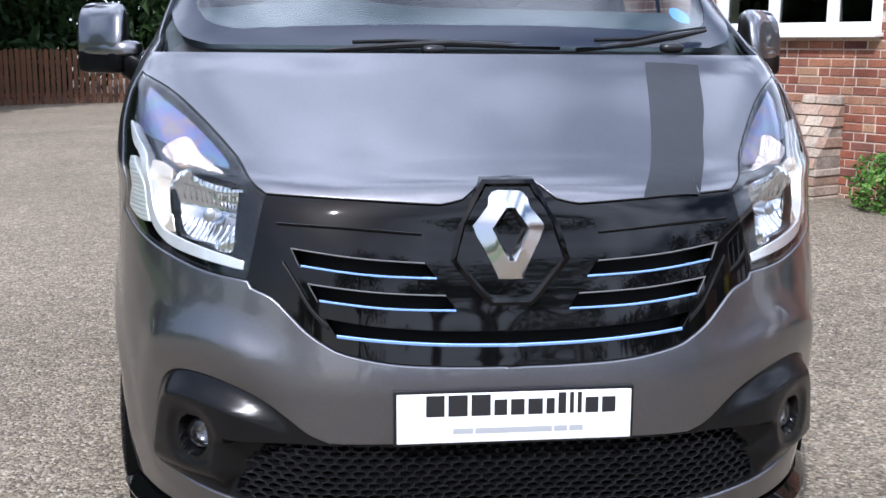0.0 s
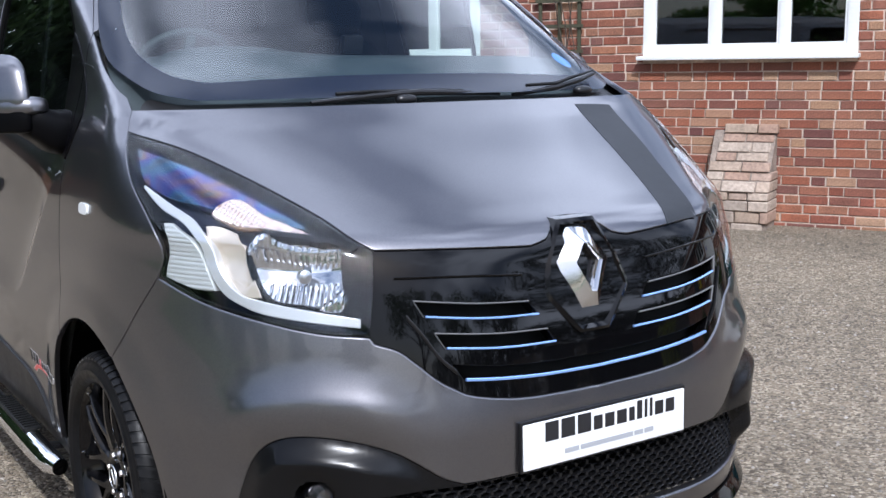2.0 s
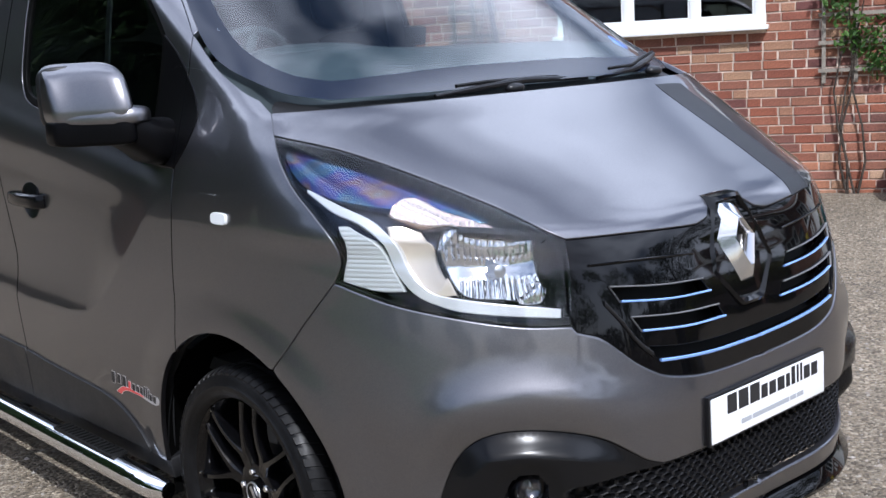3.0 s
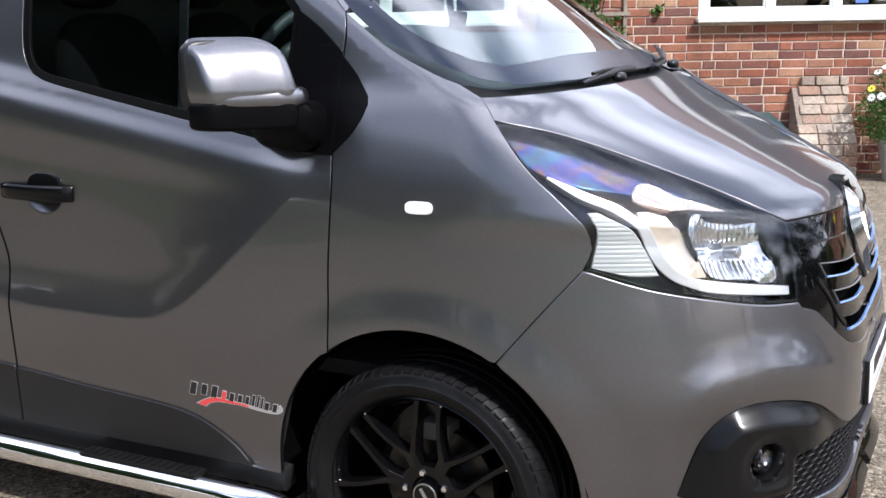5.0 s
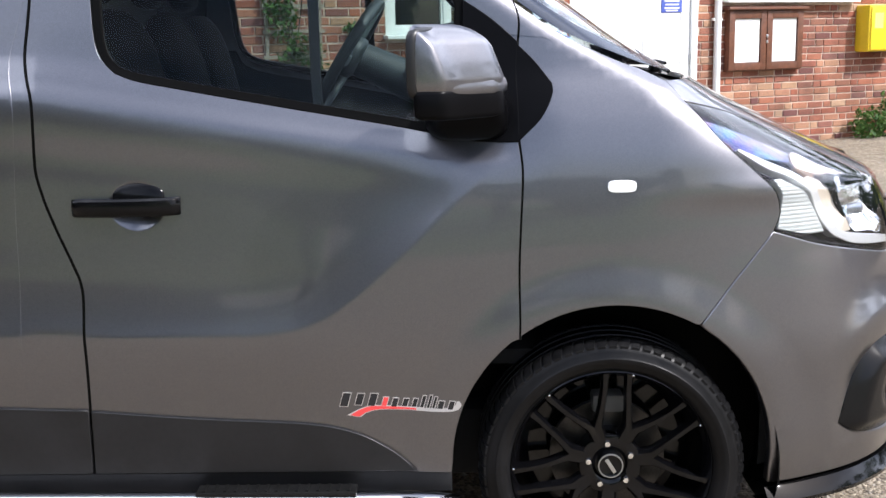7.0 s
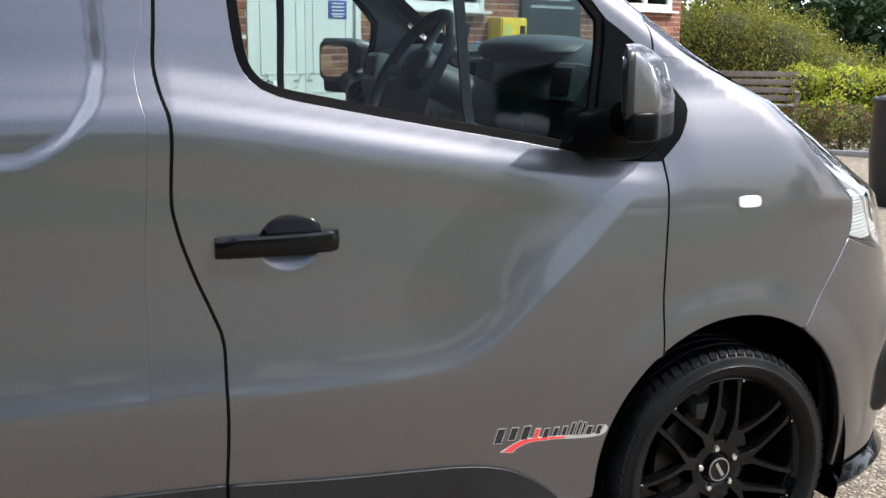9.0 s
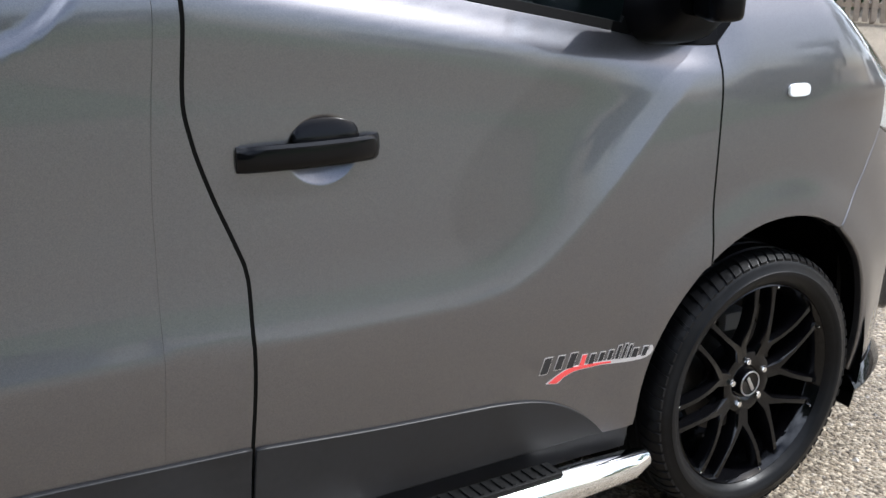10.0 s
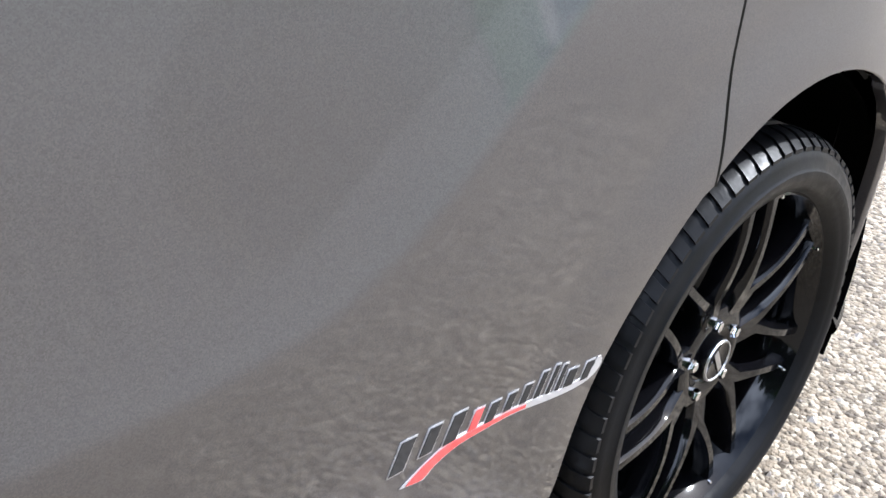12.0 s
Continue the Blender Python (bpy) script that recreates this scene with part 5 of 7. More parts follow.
# ---- cab ----
DASH = material("dash_plastic", (0.026, 0.036, 0.040), 0.55, var=0.25, var_scale=20, bump=0.05, bump_scale=400)
DASH_GREY = material("dash_grey", (0.10, 0.13, 0.135), 0.5, var=0.2)
SEAT = material("seat_cloth", (0.0045, 0.0045, 0.005), 0.9, spec=0.08, var=0.3, var_scale=8)
cab_floor = part("cab_floor", one(box, (0, 1.75, .62), (1.6, 1.5, .04)), DARK, VAN)
bm = bmesh.new()
rows = []
for x in np.linspace(-.86, .86, 25):
    k = abs(x) / .86
    bin_ = 0.02 * math.exp(-((x + .40) / .22) ** 2)
    prof = [(.86 + .06 * k, 1.345), (1.00, 1.425), (1.14, 1.480 + bin_), (1.26, 1.492 + bin_ * 1.5), (1.34, 1.460 + bin_), (1.40, 1.36), (1.37, 1.20), (1.30, 1.00), (1.20, .75)]
    rows.append([bm.verts.new((x, y + .03 * k * k, z - .012 * k * k)) for y, z in prof])
for a, b in zip(rows, rows[1:]):
    for k in range(len(a) - 1):
        bm.faces.new((a[k], a[k + 1], b[k + 1], b[k]))
bmesh.ops.recalc_face_normals(bm, faces=bm.faces)
dash = part("dashboard", bm, DASH, VAN, "dark grey moulded dashboard")
part("instrument_hood", one(swell, (-.40, 1.32, 1.478), (.42, .30, .09), (2.4, 2.6), 24, 12), DASH, dash)
part("centre_stack", one(box, (0.02, 1.380, 1.29), (.34, .10, .36), (14, 0, 0), .02), DASH_GREY, dash)
part("screen", one(box, (0.02, 1.425, 1.405), (.20, .01, .11), (14, 0, 0), .003), BLACK_GLOSS, dash)
for x in (-.74, -.17, .19, .74):
    vent = part("air_vent", one(box, (x, 1.405, 1.40), (.12, .05, .10), (10, 0, 0), .012), DASH_GREY, dash)
    part("vent_slats", one(box, (x, 1.432, 1.404), (.092, .006, .072), (10, 0, 0), .004), DARK, vent)
for x, z in ((-.05, 1.20), (.02, 1.20), (.09, 1.20)):
    part("dial", one(lathe, [(0, .026), (.018, .024), (.020, .0005)], 20, "Y", (x, 1.435, z + .06)), DASH_GREY, dash)
part("phone_holder", one(box, (.06, 1.36, 1.53), (.075, .03, .06), (10, 0, 0), .008), BLACK_TRIM, dash)
# steering wheel
m = pose(-.40, 1.715, 1.42, -58, 0, 0)
bm = bmesh.new()
tube(bm, [(.182 * math.cos(a), .182 * math.sin(a), 0) for a in np.linspace(0, math.tau, 49)], .0165, 12, False)
bm.transform(m)
steer = part("steering_wheel", bm, DASH, VAN, "black three-spoke steering wheel")
bm = bmesh.new()
swell(bm, (0, -.01, -.012), (.16, .13, .06), (2.6, 2.8), 24, 10)
bm.transform(m)
part("airbag_cover", bm, DASH, steer)
for a in (0, 180, 270):
    bm = bmesh.new()
    box(bm, (.11 * math.cos(radians(a)), .11 * math.sin(radians(a)), -.006), (.16, .035, .02), (0, 0, a), .008)
    bm.transform(m)
    part("wheel_spoke", bm, DASH_GREY, steer)
bm = bmesh.new()
prism(bm, [(-.012, 0), (0, .016), (.012, 0), (0, -.016)], .004, pose(0, -.005, .018))
bm.transform(m)
part("wheel_emblem", bm, CHROME, steer)
part("column", one(tube, [(-.40, 1.70, 1.425), (-.40, 1.36, 1.27)], [.05, .065], 14), DASH, steer)
# seats
for x, wd in ((-.45, .50), (.12, .48), (.58, .48)):
    bm = bmesh.new()
    swell(bm, (x, 1.98, .93), (wd, .50, .17), (3, 3), 24, 10)
    seat = part("seat", bm, SEAT, VAN, "dark cloth front seat")
    bm = bmesh.new()
    swell(bm, (0, 0, 0), (wd, .14, .66), (3, 3), 24, 14)
    bm.transform(pose(x, 2.33, 1.25, -12))
    part("backrest", bm, SEAT, seat)
    bm = bmesh.new()
    swell(bm, (0, 0, 0), (.26, .10, .19), (3, 3), 20, 10)
    bm.transform(pose(x, 2.45, 1.68, -10))
    part("headrest", bm, SEAT, seat)
    part("seat_base", one(box, (x, 1.98, .74), (wd * .8, .42, .22), (0, 0, 0), .02), DARK, seat)
# wipers
for pts in ([(-.395, .775, 1.362), (-.20, .772, 1.376), (-.05, .775, 1.383), (.255, .80, 1.372)], [(.30, .795, 1.366), (.47, .79, 1.386), (.60, .83, 1.408), (.70, .88, 1.425)]):
    wp = part("wiper", one(tube, pts, [.006, .009, .010, .006], 8), BLACK_TRIM, VAN, "black windscreen wiper")
    a, b = Vector(pts[1]), Vector(pts[3])
    part("wiper_blade", one(tube, [a + Vector((-.12, 0, .008)), a + Vector((0, .004, .012)), (a + b) / 2 + Vector((0, .006, .012)), b + Vector((.0, .006, .006))], .0055, 6), RUBBER, wp)
    part("wiper_pivot", one(swell, tuple(Vector(pts[1]) + Vector((.10, -.006, -.012))), (.07, .04, .03), (2.4, 2.4), 16, 8), BLACK_TRIM, wp)
# parking disc sticker low on the screen
disc = [(.662 + .031 * math.cos(a), .992 + .036 * math.sin(a)) for a in np.linspace(0, math.tau, 24, endpoint=False)]
panel("screen_sticker", material("sticker_blue", (0.10, 0.28, 0.72), 0.5), VAN, disc, dom=TOP, sides="L", out=-0.009, res=0.02, edge=0.0008, gap=0, label="round blue sticker")
part("interior_mirror", one(swell, (0, 1.40, 1.78), (.22, .04, .07), (3, 3), 20, 10), BLACK_TRIM, VAN)


# ---- the yard ----
def ground_z(x, y):
    """The yard rises a little towards the house and along it."""
    x, y = np.asarray(x, float), np.asarray(y, float)
    n, s = .883 * x + .469 * y, .469 * x - .883 * y
    return 0.14 * ease((n - 1.5) / 5) + 0.14 * ease((s - 3.5) / 4) * ease((n - 3) / 3.5) * (1 - ease((s - 10) / 5))


def gravel_material():
    m = material("gravel", (0.30, 0.28, 0.255), 0.92)
    n, l = m.node_tree.nodes, m.node_tree.links
    b = n["Principled BSDF"]
    c = n.new("ShaderNodeTexCoord")
    v1, v2, big, mid = n.new("ShaderNodeTexVoronoi"), n.new("ShaderNodeTexVoronoi"), n.new("ShaderNodeTexNoise"), n.new("ShaderNodeTexNoise")
    v1.inputs["Scale"].default_value, v2.inputs["Scale"].default_value = 85, 210
    v1.inputs["Randomness"].default_value = 1.0
    big.inputs["Scale"].default_value, big.inputs["Detail"].default_value = 0.55, 6
    mid.inputs["Scale"].default_value, mid.inputs["Detail"].default_value = 9, 8
    for t in (v1, v2, big, mid):
        l.new(c.outputs["Object"], t.inputs["Vector"])
    ramp = n.new("ShaderNodeValToRGB")
    e = ramp.color_ramp.elements
    e[0].position, e[0].color = 0.0, (0.082, 0.064, 0.044, 1)
    e[1].position, e[1].color = 1.0, (0.395, 0.335, 0.248, 1)
    for pos, col in ((0.3, (0.150, 0.120, 0.085, 1)), (0.55, (0.222, 0.177, 0.122, 1)), (0.75, (0.238, 0.202, 0.150, 1))):
        k = e.new(pos)
        k.color = col
    sep = n.new("ShaderNodeSeparateColor")
    l.new(v1.outputs["Color"], sep.inputs[0]), l.new(sep.outputs[0], ramp.inputs["Fac"])
    mul = n.new("ShaderNodeMix")
    mul.data_type, mul.blend_type = "RGBA", "MULTIPLY"
    mul.inputs[0].default_value = 1.0
    r2 = n.new("ShaderNodeMapRange")
    r2.inputs["From Min"].default_value, r2.inputs["From Max"].default_value, r2.inputs["To Min"].default_value, r2.inputs["To Max"].default_value = 0.3, 0.7, 0.62, 1.28
    add = n.new("ShaderNodeMath")
    add.operation = "MULTIPLY_ADD"
    add.inputs[1].default_value = 0.5
    hlf = n.new("ShaderNodeMath")
    hlf.operation = "MULTIPLY"
    hlf.inputs[1].default_value = 0.5
    l.new(mid.outputs["Fac"], hlf.inputs[0]), l.new(big.outputs["Fac"], add.inputs[0]), l.new(hlf.outputs[0], add.inputs[2])
    l.new(add.outputs[0], r2.inputs["Value"])
    l.new(ramp.outputs["Color"], mul.inputs[6]), l.new(r2.outputs[0], mul.inputs[7]), l.new(mul.outputs[2], b.inputs["Base Color"])
    b1, b2 = n.new("ShaderNodeBump"), n.new("ShaderNodeBump")
    b1.inputs["Strength"].default_value, b1.inputs["Distance"].default_value = 0.9, 0.010
    b2.inputs["Strength"].default_value, b2.inputs["Distance"].default_value = 0.6, 0.004
    b1.invert = b2.invert = True
    l.new(v1.outputs["Distance"], b1.inputs["Height"]), l.new(v2.outputs["Distance"], b2.inputs["Height"])
    l.new(b2.outputs[0], b1.inputs["Normal"]), l.new(b1.outputs[0], b.inputs["Normal"])
    return m


GRAVEL = gravel_material()
bm = bmesh.new()
ks = np.sign(np.linspace(-1, 1, 121)) * (np.abs(np.linspace(-1, 1, 121)) * 14 + np.abs(np.linspace(-1, 1, 121)) ** 7 * 600)
rows = [[bm.verts.new((x, y, float(ground_z(x, y)))) for x in ks] for y in ks]
for a, b in zip(rows, rows[1:]):
    for i in range(len(ks) - 1):
        bm.faces.new((a[i], a[i + 1], b[i + 1], b[i]))
tagged(part("ground", bm, GRAVEL), "pale grey-brown gravel yard", "ground", kind="structure")


def pebbles(count, box_, seed, lo=.004, hi=.011):
    """Loose stones lying on the yard."""
    rng = np.random.default_rng(seed)
    base = np.array([(1, 0, 0), (0, 1, 0), (-1, 0, 0), (0, -1, 0), (0, 0, .62), (0, 0, -.3)], float)
    tri = np.array([(0, 1, 4), (1, 2, 4), (2, 3, 4), (3, 0, 4), (1, 0, 5), (2, 1, 5), (3, 2, 5), (0, 3, 5)])
    x, y = rng.uniform(box_[0], box_[1], count), rng.uniform(box_[2], box_[3], count)
    r = lo + (hi - lo) * rng.random(count) ** 2.2
    a = rng.uniform(0, math.tau, count)
    V = base[None] * r[:, None, None] * rng.uniform(.6, 1.25, (count, 6, 3))
    ca, sa = np.cos(a)[:, None], np.sin(a)[:, None]
    X, Y = V[..., 0] * ca - V[..., 1] * sa, V[..., 0] * sa + V[..., 1] * ca
    P = np.stack([X + x[:, None], Y + y[:, None], V[..., 2] + ground_z(x, y)[:, None]], -1).reshape(-1, 3)
    F = (tri[None] + 6 * np.arange(count)[:, None, None]).reshape(-1, 3)
    me = bpy.data.meshes.new("gravel_stones")
    me.from_pydata(P.tolist(), [], F.tolist())
    return me


def island_material(name, colours, rough=0.85, bump=0.3, bump_scale=120, use_object=False, stain=0.3):
    """A material whose colour changes from piece to piece."""
    m = material(name, colours[0], rough)
    n, l = m.node_tree.nodes, m.node_tree.links
    b = n["Principled BSDF"]
    if use_object:
        src = n.new("ShaderNodeObjectInfo").outputs["Random"]
    else:
        src = n.new("ShaderNodeNewGeometry").outputs["Random Per Island"]
    ramp = n.new("ShaderNodeValToRGB")
    e = ramp.color_ramp.elements
    k = len(colours)
    e[0].position, e[0].color = 0.0, (*colours[0], 1)
    e[1].position, e[1].color = 1.0, (*colours[-1], 1)
    for i in range(1, k - 1):
        q = e.new(i / (k - 1))
        q.color = (*colours[i], 1)
    l.new(src, ramp.inputs["Fac"])
    c, t1, t2 = n.new("ShaderNodeTexCoord"), n.new("ShaderNodeTexNoise"), n.new("ShaderNodeTexNoise")
    t1.inputs["Scale"].default_value, t1.inputs["Detail"].default_value = 3.2, 7
    t2.inputs["Scale"].default_value, t2.inputs["Detail"].default_value = bump_scale, 6
    l.new(c.outputs["Object"], t1.inputs["Vector"]), l.new(c.outputs["Object"], t2.inputs["Vector"])
    add = n.new("ShaderNodeMath")
    add.operation = "ADD"
    l.new(t1.outputs["Fac"], add.inputs[0]), l.new(t2.outputs["Fac"], add.inputs[1])
    r = n.new("ShaderNodeMapRange")
    r.inputs["From Min"].default_value, r.inputs["From Max"].default_value = 0.7, 1.3
    r.inputs["To Min"].default_value, r.inputs["To Max"].default_value = 1 - stain, 1 + stain * .8
    l.new(add.outputs[0], r.inputs["Value"])
    mul = n.new("ShaderNodeMix")
    mul.data_type, mul.blend_type = "RGBA", "MULTIPLY"
    mul.inputs[0].default_value = 1
    l.new(ramp.outputs["Color"], mul.inputs[6]), l.new(r.outputs[0], mul.inputs[7]), l.new(mul.outputs[2], b.inputs["Base Color"])
    bp = n.new("ShaderNodeBump")
    bp.inputs["Strength"].default_value, bp.inputs["Distance"].default_value = bump, 0.004
    l.new(t2.outputs["Fac"], bp.inputs["Height"]), l.new(bp.outputs[0], b.inputs["Normal"])
    return m


STONES = island_material("loose_stone", [(.10, .087, .072), (.18, .155, .13), (.26, .235, .20), (.38, .35, .31), (.22, .175, .13), (.14, .13, .12)], .85, .2, 200)
me = pebbles(16000, (-5, 3.5, -3.2, 4.5), 3)
tagged(part("gravel_stones", me, STONES, smooth=False), "loose grey and tan gravel stones", "gravel", kind="stuff")
me = pebbles(5000, (-1, 9, -6, 6), 4, .006, .015)
tagged(part("gravel_chips", me, STONES, smooth=False), "loose grey and tan gravel chips", "gravel", kind="stuff")

# ---- the brick house ----
NW, TW = Vector((.883, .469, 0)).normalized(), Vector((.469, -.883, 0)).normalized()
WALL = Matrix.Translation(NW * 6.6) @ Matrix(((TW.x, -NW.x, 0, 0), (TW.y, -NW.y, 0, 0), (0, 0, 1, 0), (0, 0, 0, 1)))
# in the wall's own axes: x along it, y out of it towards the yard, z up


def wpart(name, bm, mat, parent=None, label="", smooth=True):
    """A part built in the wall's axes."""
    bm.transform(WALL)
    if isinstance(bm, bpy.types.Mesh):
        bm.flip_normals()
    else:
        bmesh.ops.reverse_faces(bm, faces=bm.faces)
    return part(name, bm, mat, parent, label, smooth)


def wthing(name, label, category, s, out, z, group="", kind=""):
    ob = thing(name, label, category, tuple(WALL @ Vector((s, out, z))), group, kind)
    return ob


S0, S1, TOPZ = -9.5, 11.85, 3.05
OPEN = [(-5.36, -3.64, 1.50, 2.68), (-2.12, -.42, 1.50, 2.68), (1.13, 2.95, 1.50, 2.68), (3.08, 4.64, 0.10, 2.22), (4.98, 6.80, 1.80, 2.70), (9.07, 11.55, 1.90, 2.70)]
MORTAR = material("mortar", (0.56, 0.45, 0.37), 0.95, var=0.35, var_scale=5, bump=0.4, bump_scale=250)
bm = bmesh.new()
cuts = sorted({S0, S1, *[o[0] for o in OPEN], *[o[1] for o in OPEN]})
for a, b in zip(cuts, cuts[1:]):
    zs = [-.2]
    for o in OPEN:
        if o[0] <= a + 1e-6 and o[1] >= b - 1e-6:
            zs += [o[2], o[3]]
    zs.append(TOPZ)
    for z0, z1 in zip(zs[0::2], zs[1::2]):
        box(bm, ((a + b) / 2, -.155, (z0 + z1) / 2), (b - a, .295, z1 - z0))
HOUSE = wpart("wall_west", bm, MORTAR, None, smooth=False)
tagged(HOUSE, "weathered red brick house wall in sunlight", "wall", kind="structure")

BRICKS = [(.19, .060, .036), (.25, .082, .046), (.29, .108, .060), (.12, .045, .040), (.31, .135, .075), (.21, .068, .044), (.35, .21, .125), (.26, .095, .058), (.15, .068, .055), (.30, .12, .070), (.38, .25, .16)]
BRICK = island_material("brick", BRICKS, .88, .6, 90, False, .5)
BRICK_OBJ = island_material("brick_single", BRICKS, .88, .6, 90, True, .5)
rng = np.random.default_rng(11)
verts, faces, near = [], [], []


def brick_box(x0, x1, z0, z1, out):
    b = .004
    v = [(x0, -.02, z0), (x1, -.02, z0), (x1, -.02, z1), (x0, -.02, z1), (x0, out - b, z0), (x1, out - b, z0), (x1, out - b, z1), (x0, out - b, z1),
         (x0 + b, out, z0 + b), (x1 - b, out, z0 + b), (x1 - b, out, z1 - b), (x0 + b, out, z1 - b)]
    f = [(0, 4, 7, 3), (1, 2, 6, 5), (3, 7, 6, 2), (0, 1, 5, 4), (4, 5, 9, 8), (5, 6, 10, 9), (6, 7, 11, 10), (7, 4, 8, 11), (8, 9, 10, 11)]
    return v, f


row = 0
z = -.05
while z < TOPZ - .07:
    x = S0 - rng.uniform(0, .2) + (row % 2) * .112
    k = 0
    while x < S1:
        L = .215 if (k + row) % 3 != 2 else .1025
        k += 1
        x0, x1 = max(x, S0), min(x + L + rng.uniform(-.004, .004), S1)
        x += L + .0125
        spans = [(x0, x1)]
        for o in OPEN:
            if z + .065 > o[2] - .01 and z < o[3] + .005:
                nxt = []
                for a, b in spans:
                    if b <= o[0] or a >= o[1]:
                        nxt.append((a, b))
                    else:
                        if a < o[0]:
                            nxt.append((a, o[0] - .002))
                        if b > o[1]:
                            nxt.append((o[1] + .002, b))
                spans = nxt
        for a, b in spans:
            if b - a < .03:
                continue
            dz = rng.uniform(-.0015, .0015)
            out = rng.uniform(-.0015, .0035)
            if -2.75 < a < -.15 and .35 < z < 1.46 and len(near) < 290:
                near.append((a, b, z + dz, z + .0625 + dz, out))
            else:
                v, f = brick_box(a, b, z + dz, z + .0625 + dz, out)
                o_ = len(verts)
                verts += v
                faces += [tuple(i + o_ for i in q) for q in f]
    z += .075
    row += 1
me = bpy.data.meshes.new("brick_courses")
me.from_pydata(verts, [], faces)
bc = wpart("brick_courses", me, BRICK, HOUSE, smooth=False)
tagged(bc, kind="stuff")
house_rear = bmesh.new()
box(house_rear, ((S0 + S1) / 2, -6.6, 1.4), (S1 - S0, .2, 3.3))
box(house_rear, (S0 + .1, -3.4, 1.4), (.2, 6.2, 3.3))
box(house_rear, (S1 - .1, -3.4, 1.4), (.2, 6.2, 3.3))
tagged(wpart("wall_rear", house_rear, material("rear_brick", (.26, .11, .07), .9, var=.3, var_scale=6), None, smooth=False), "plain brick walls behind the house front", "wall", kind="structure")
inner = bmesh.new()
box(inner, ((S0 + S1) / 2, -3.4, .02), (S1 - S0 - .4, 6.2, .06))
tagged(wpart("floor", inner, material("room_floor", (.10, .08, .07), .7), None, smooth=False), "dim floor inside the house", "floor", kind="structure")
ceil = bmesh.new()
box(ceil, ((S0 + S1) / 2, -3.4, 2.88), (S1 - S0 - .4, 6.2, .06))
tagged(wpart("ceiling", ceil, material("room_ceiling", (.5, .5, .48), .9), None, smooth=False), "plain ceiling inside the house", "ceiling", kind="structure")
roof = bmesh.new()
prism(roof, [(.42, 3.0), (.42, 3.08), (-3.35, 4.75), (-7.1, 3.08), (-7.1, 3.0), (-3.35, 4.62)], S1 - S0 + .6, Matrix(((0, 0, 1, S0 - .3), (1, 0, 0, 0), (0, 1, 0, 0), (0, 0, 0, 1))))
tagged(wpart("roof", roof, material("roof_tiles", (.16, .085, .06), .9, var=.4, var_scale=7, bump=.5, bump_scale=14), None, smooth=False), "dark red tiled house roof", "roof", kind="structure")
WHITE = material("white_paint", (.80, .81, .80), .35, 0, .2, var=.06, var_scale=7)
fas = bmesh.new()
box(fas, ((S0 + S1) / 2, .40, 2.98), (S1 - S0 + .6, .03, .18))
tagged(wpart("trim", fas, WHITE, None, smooth=False), "white painted eaves board", "trim", kind="structure")

# windows
PANE = glass("house_glass", (.55, .60, .58), .07)
win_no = 0


def window(s0, s1, z0, z1, mull, blind=False):
    """White framed window with its panes and sill."""
    global win_no
    win_no += 1
    bm = bmesh.new()
    fr = .085
    for a, b, c, d in ((s0, s0 + fr, z0, z1), (s1 - fr, s1, z0, z1), (s0 + fr, s1 - fr, z0, z0 + .075), (s0 + fr, s1 - fr, z1 - .075, z1)):
        box(bm, ((a + b) / 2, -.035, (c + d) / 2), (b - a, .07, d - c), (0, 0, 0), .004)
    w = wpart("window_%d" % win_no, bm, WHITE)
    tagged(w, "white framed casement window in a brick wall", "window", kind="structure")
    edges = [s0 + fr] + [v for m_ in mull for v in (m_ - .034, m_ + .034)] + [s1 - fr]
    for m_ in mull:
        wpart("mullion", one(box, (m_, -.033, (z0 + z1) / 2), (.068, .066, z1 - z0 - .15), (0, 0, 0), .004), WHITE, w)
    for a, b in zip(edges[0::2], edges[1::2]):
        wpart("pane", one(box, ((a + b) / 2, -.045, (z0 + z1) / 2), (b - a, .006, z1 - z0 - .15)), PANE, w, smooth=False)
        bm = bmesh.new()
        for u0, u1, v0, v1 in ((a, a + .018, z0 + .075, z1 - .075), (b - .018, b, z0 + .075, z1 - .075), (a + .018, b - .018, z0 + .075, z0 + .093), (a + .018, b - .018, z1 - .093, z1 - .075)):
            box(bm, ((u0 + u1) / 2, -.028, (v0 + v1) / 2), (u1 - u0, .03, v1 - v0))
        wpart("bead", bm, WHITE, w, smooth=False)
    wpart("window_sill", one(box, ((s0 + s1) / 2, .035, z0 - .014), (s1 - s0 + .05, .15, .032), (-3, 0, 0), .006), WHITE, w)
    return w


window(-5.36, -3.64, 1.50, 2.68, (-4.73, -4.12))
window(-2.12, -.42, 1.50, 2.68, (-1.525, -.98))
window(1.13, 2.95, 1.50, 2.68, (1.745, 2.32))
window(4.98, 6.80, 1.80, 2.70, (5.6, 6.2))
window(9.07, 11.55, 1.90, 2.70, (9.9, 10.75))
for s, z, c in ((2.55, 1.66, (.08, .16, .45)), (2.74, 1.68, (.55, .62, .70))):
    tagged(wpart("window_sticker", one(box, (s, -.040, z), (.11, .002, .10)), material("sticker", c, .5), None, smooth=False), "small printed sticker on a window pane", "sticker")

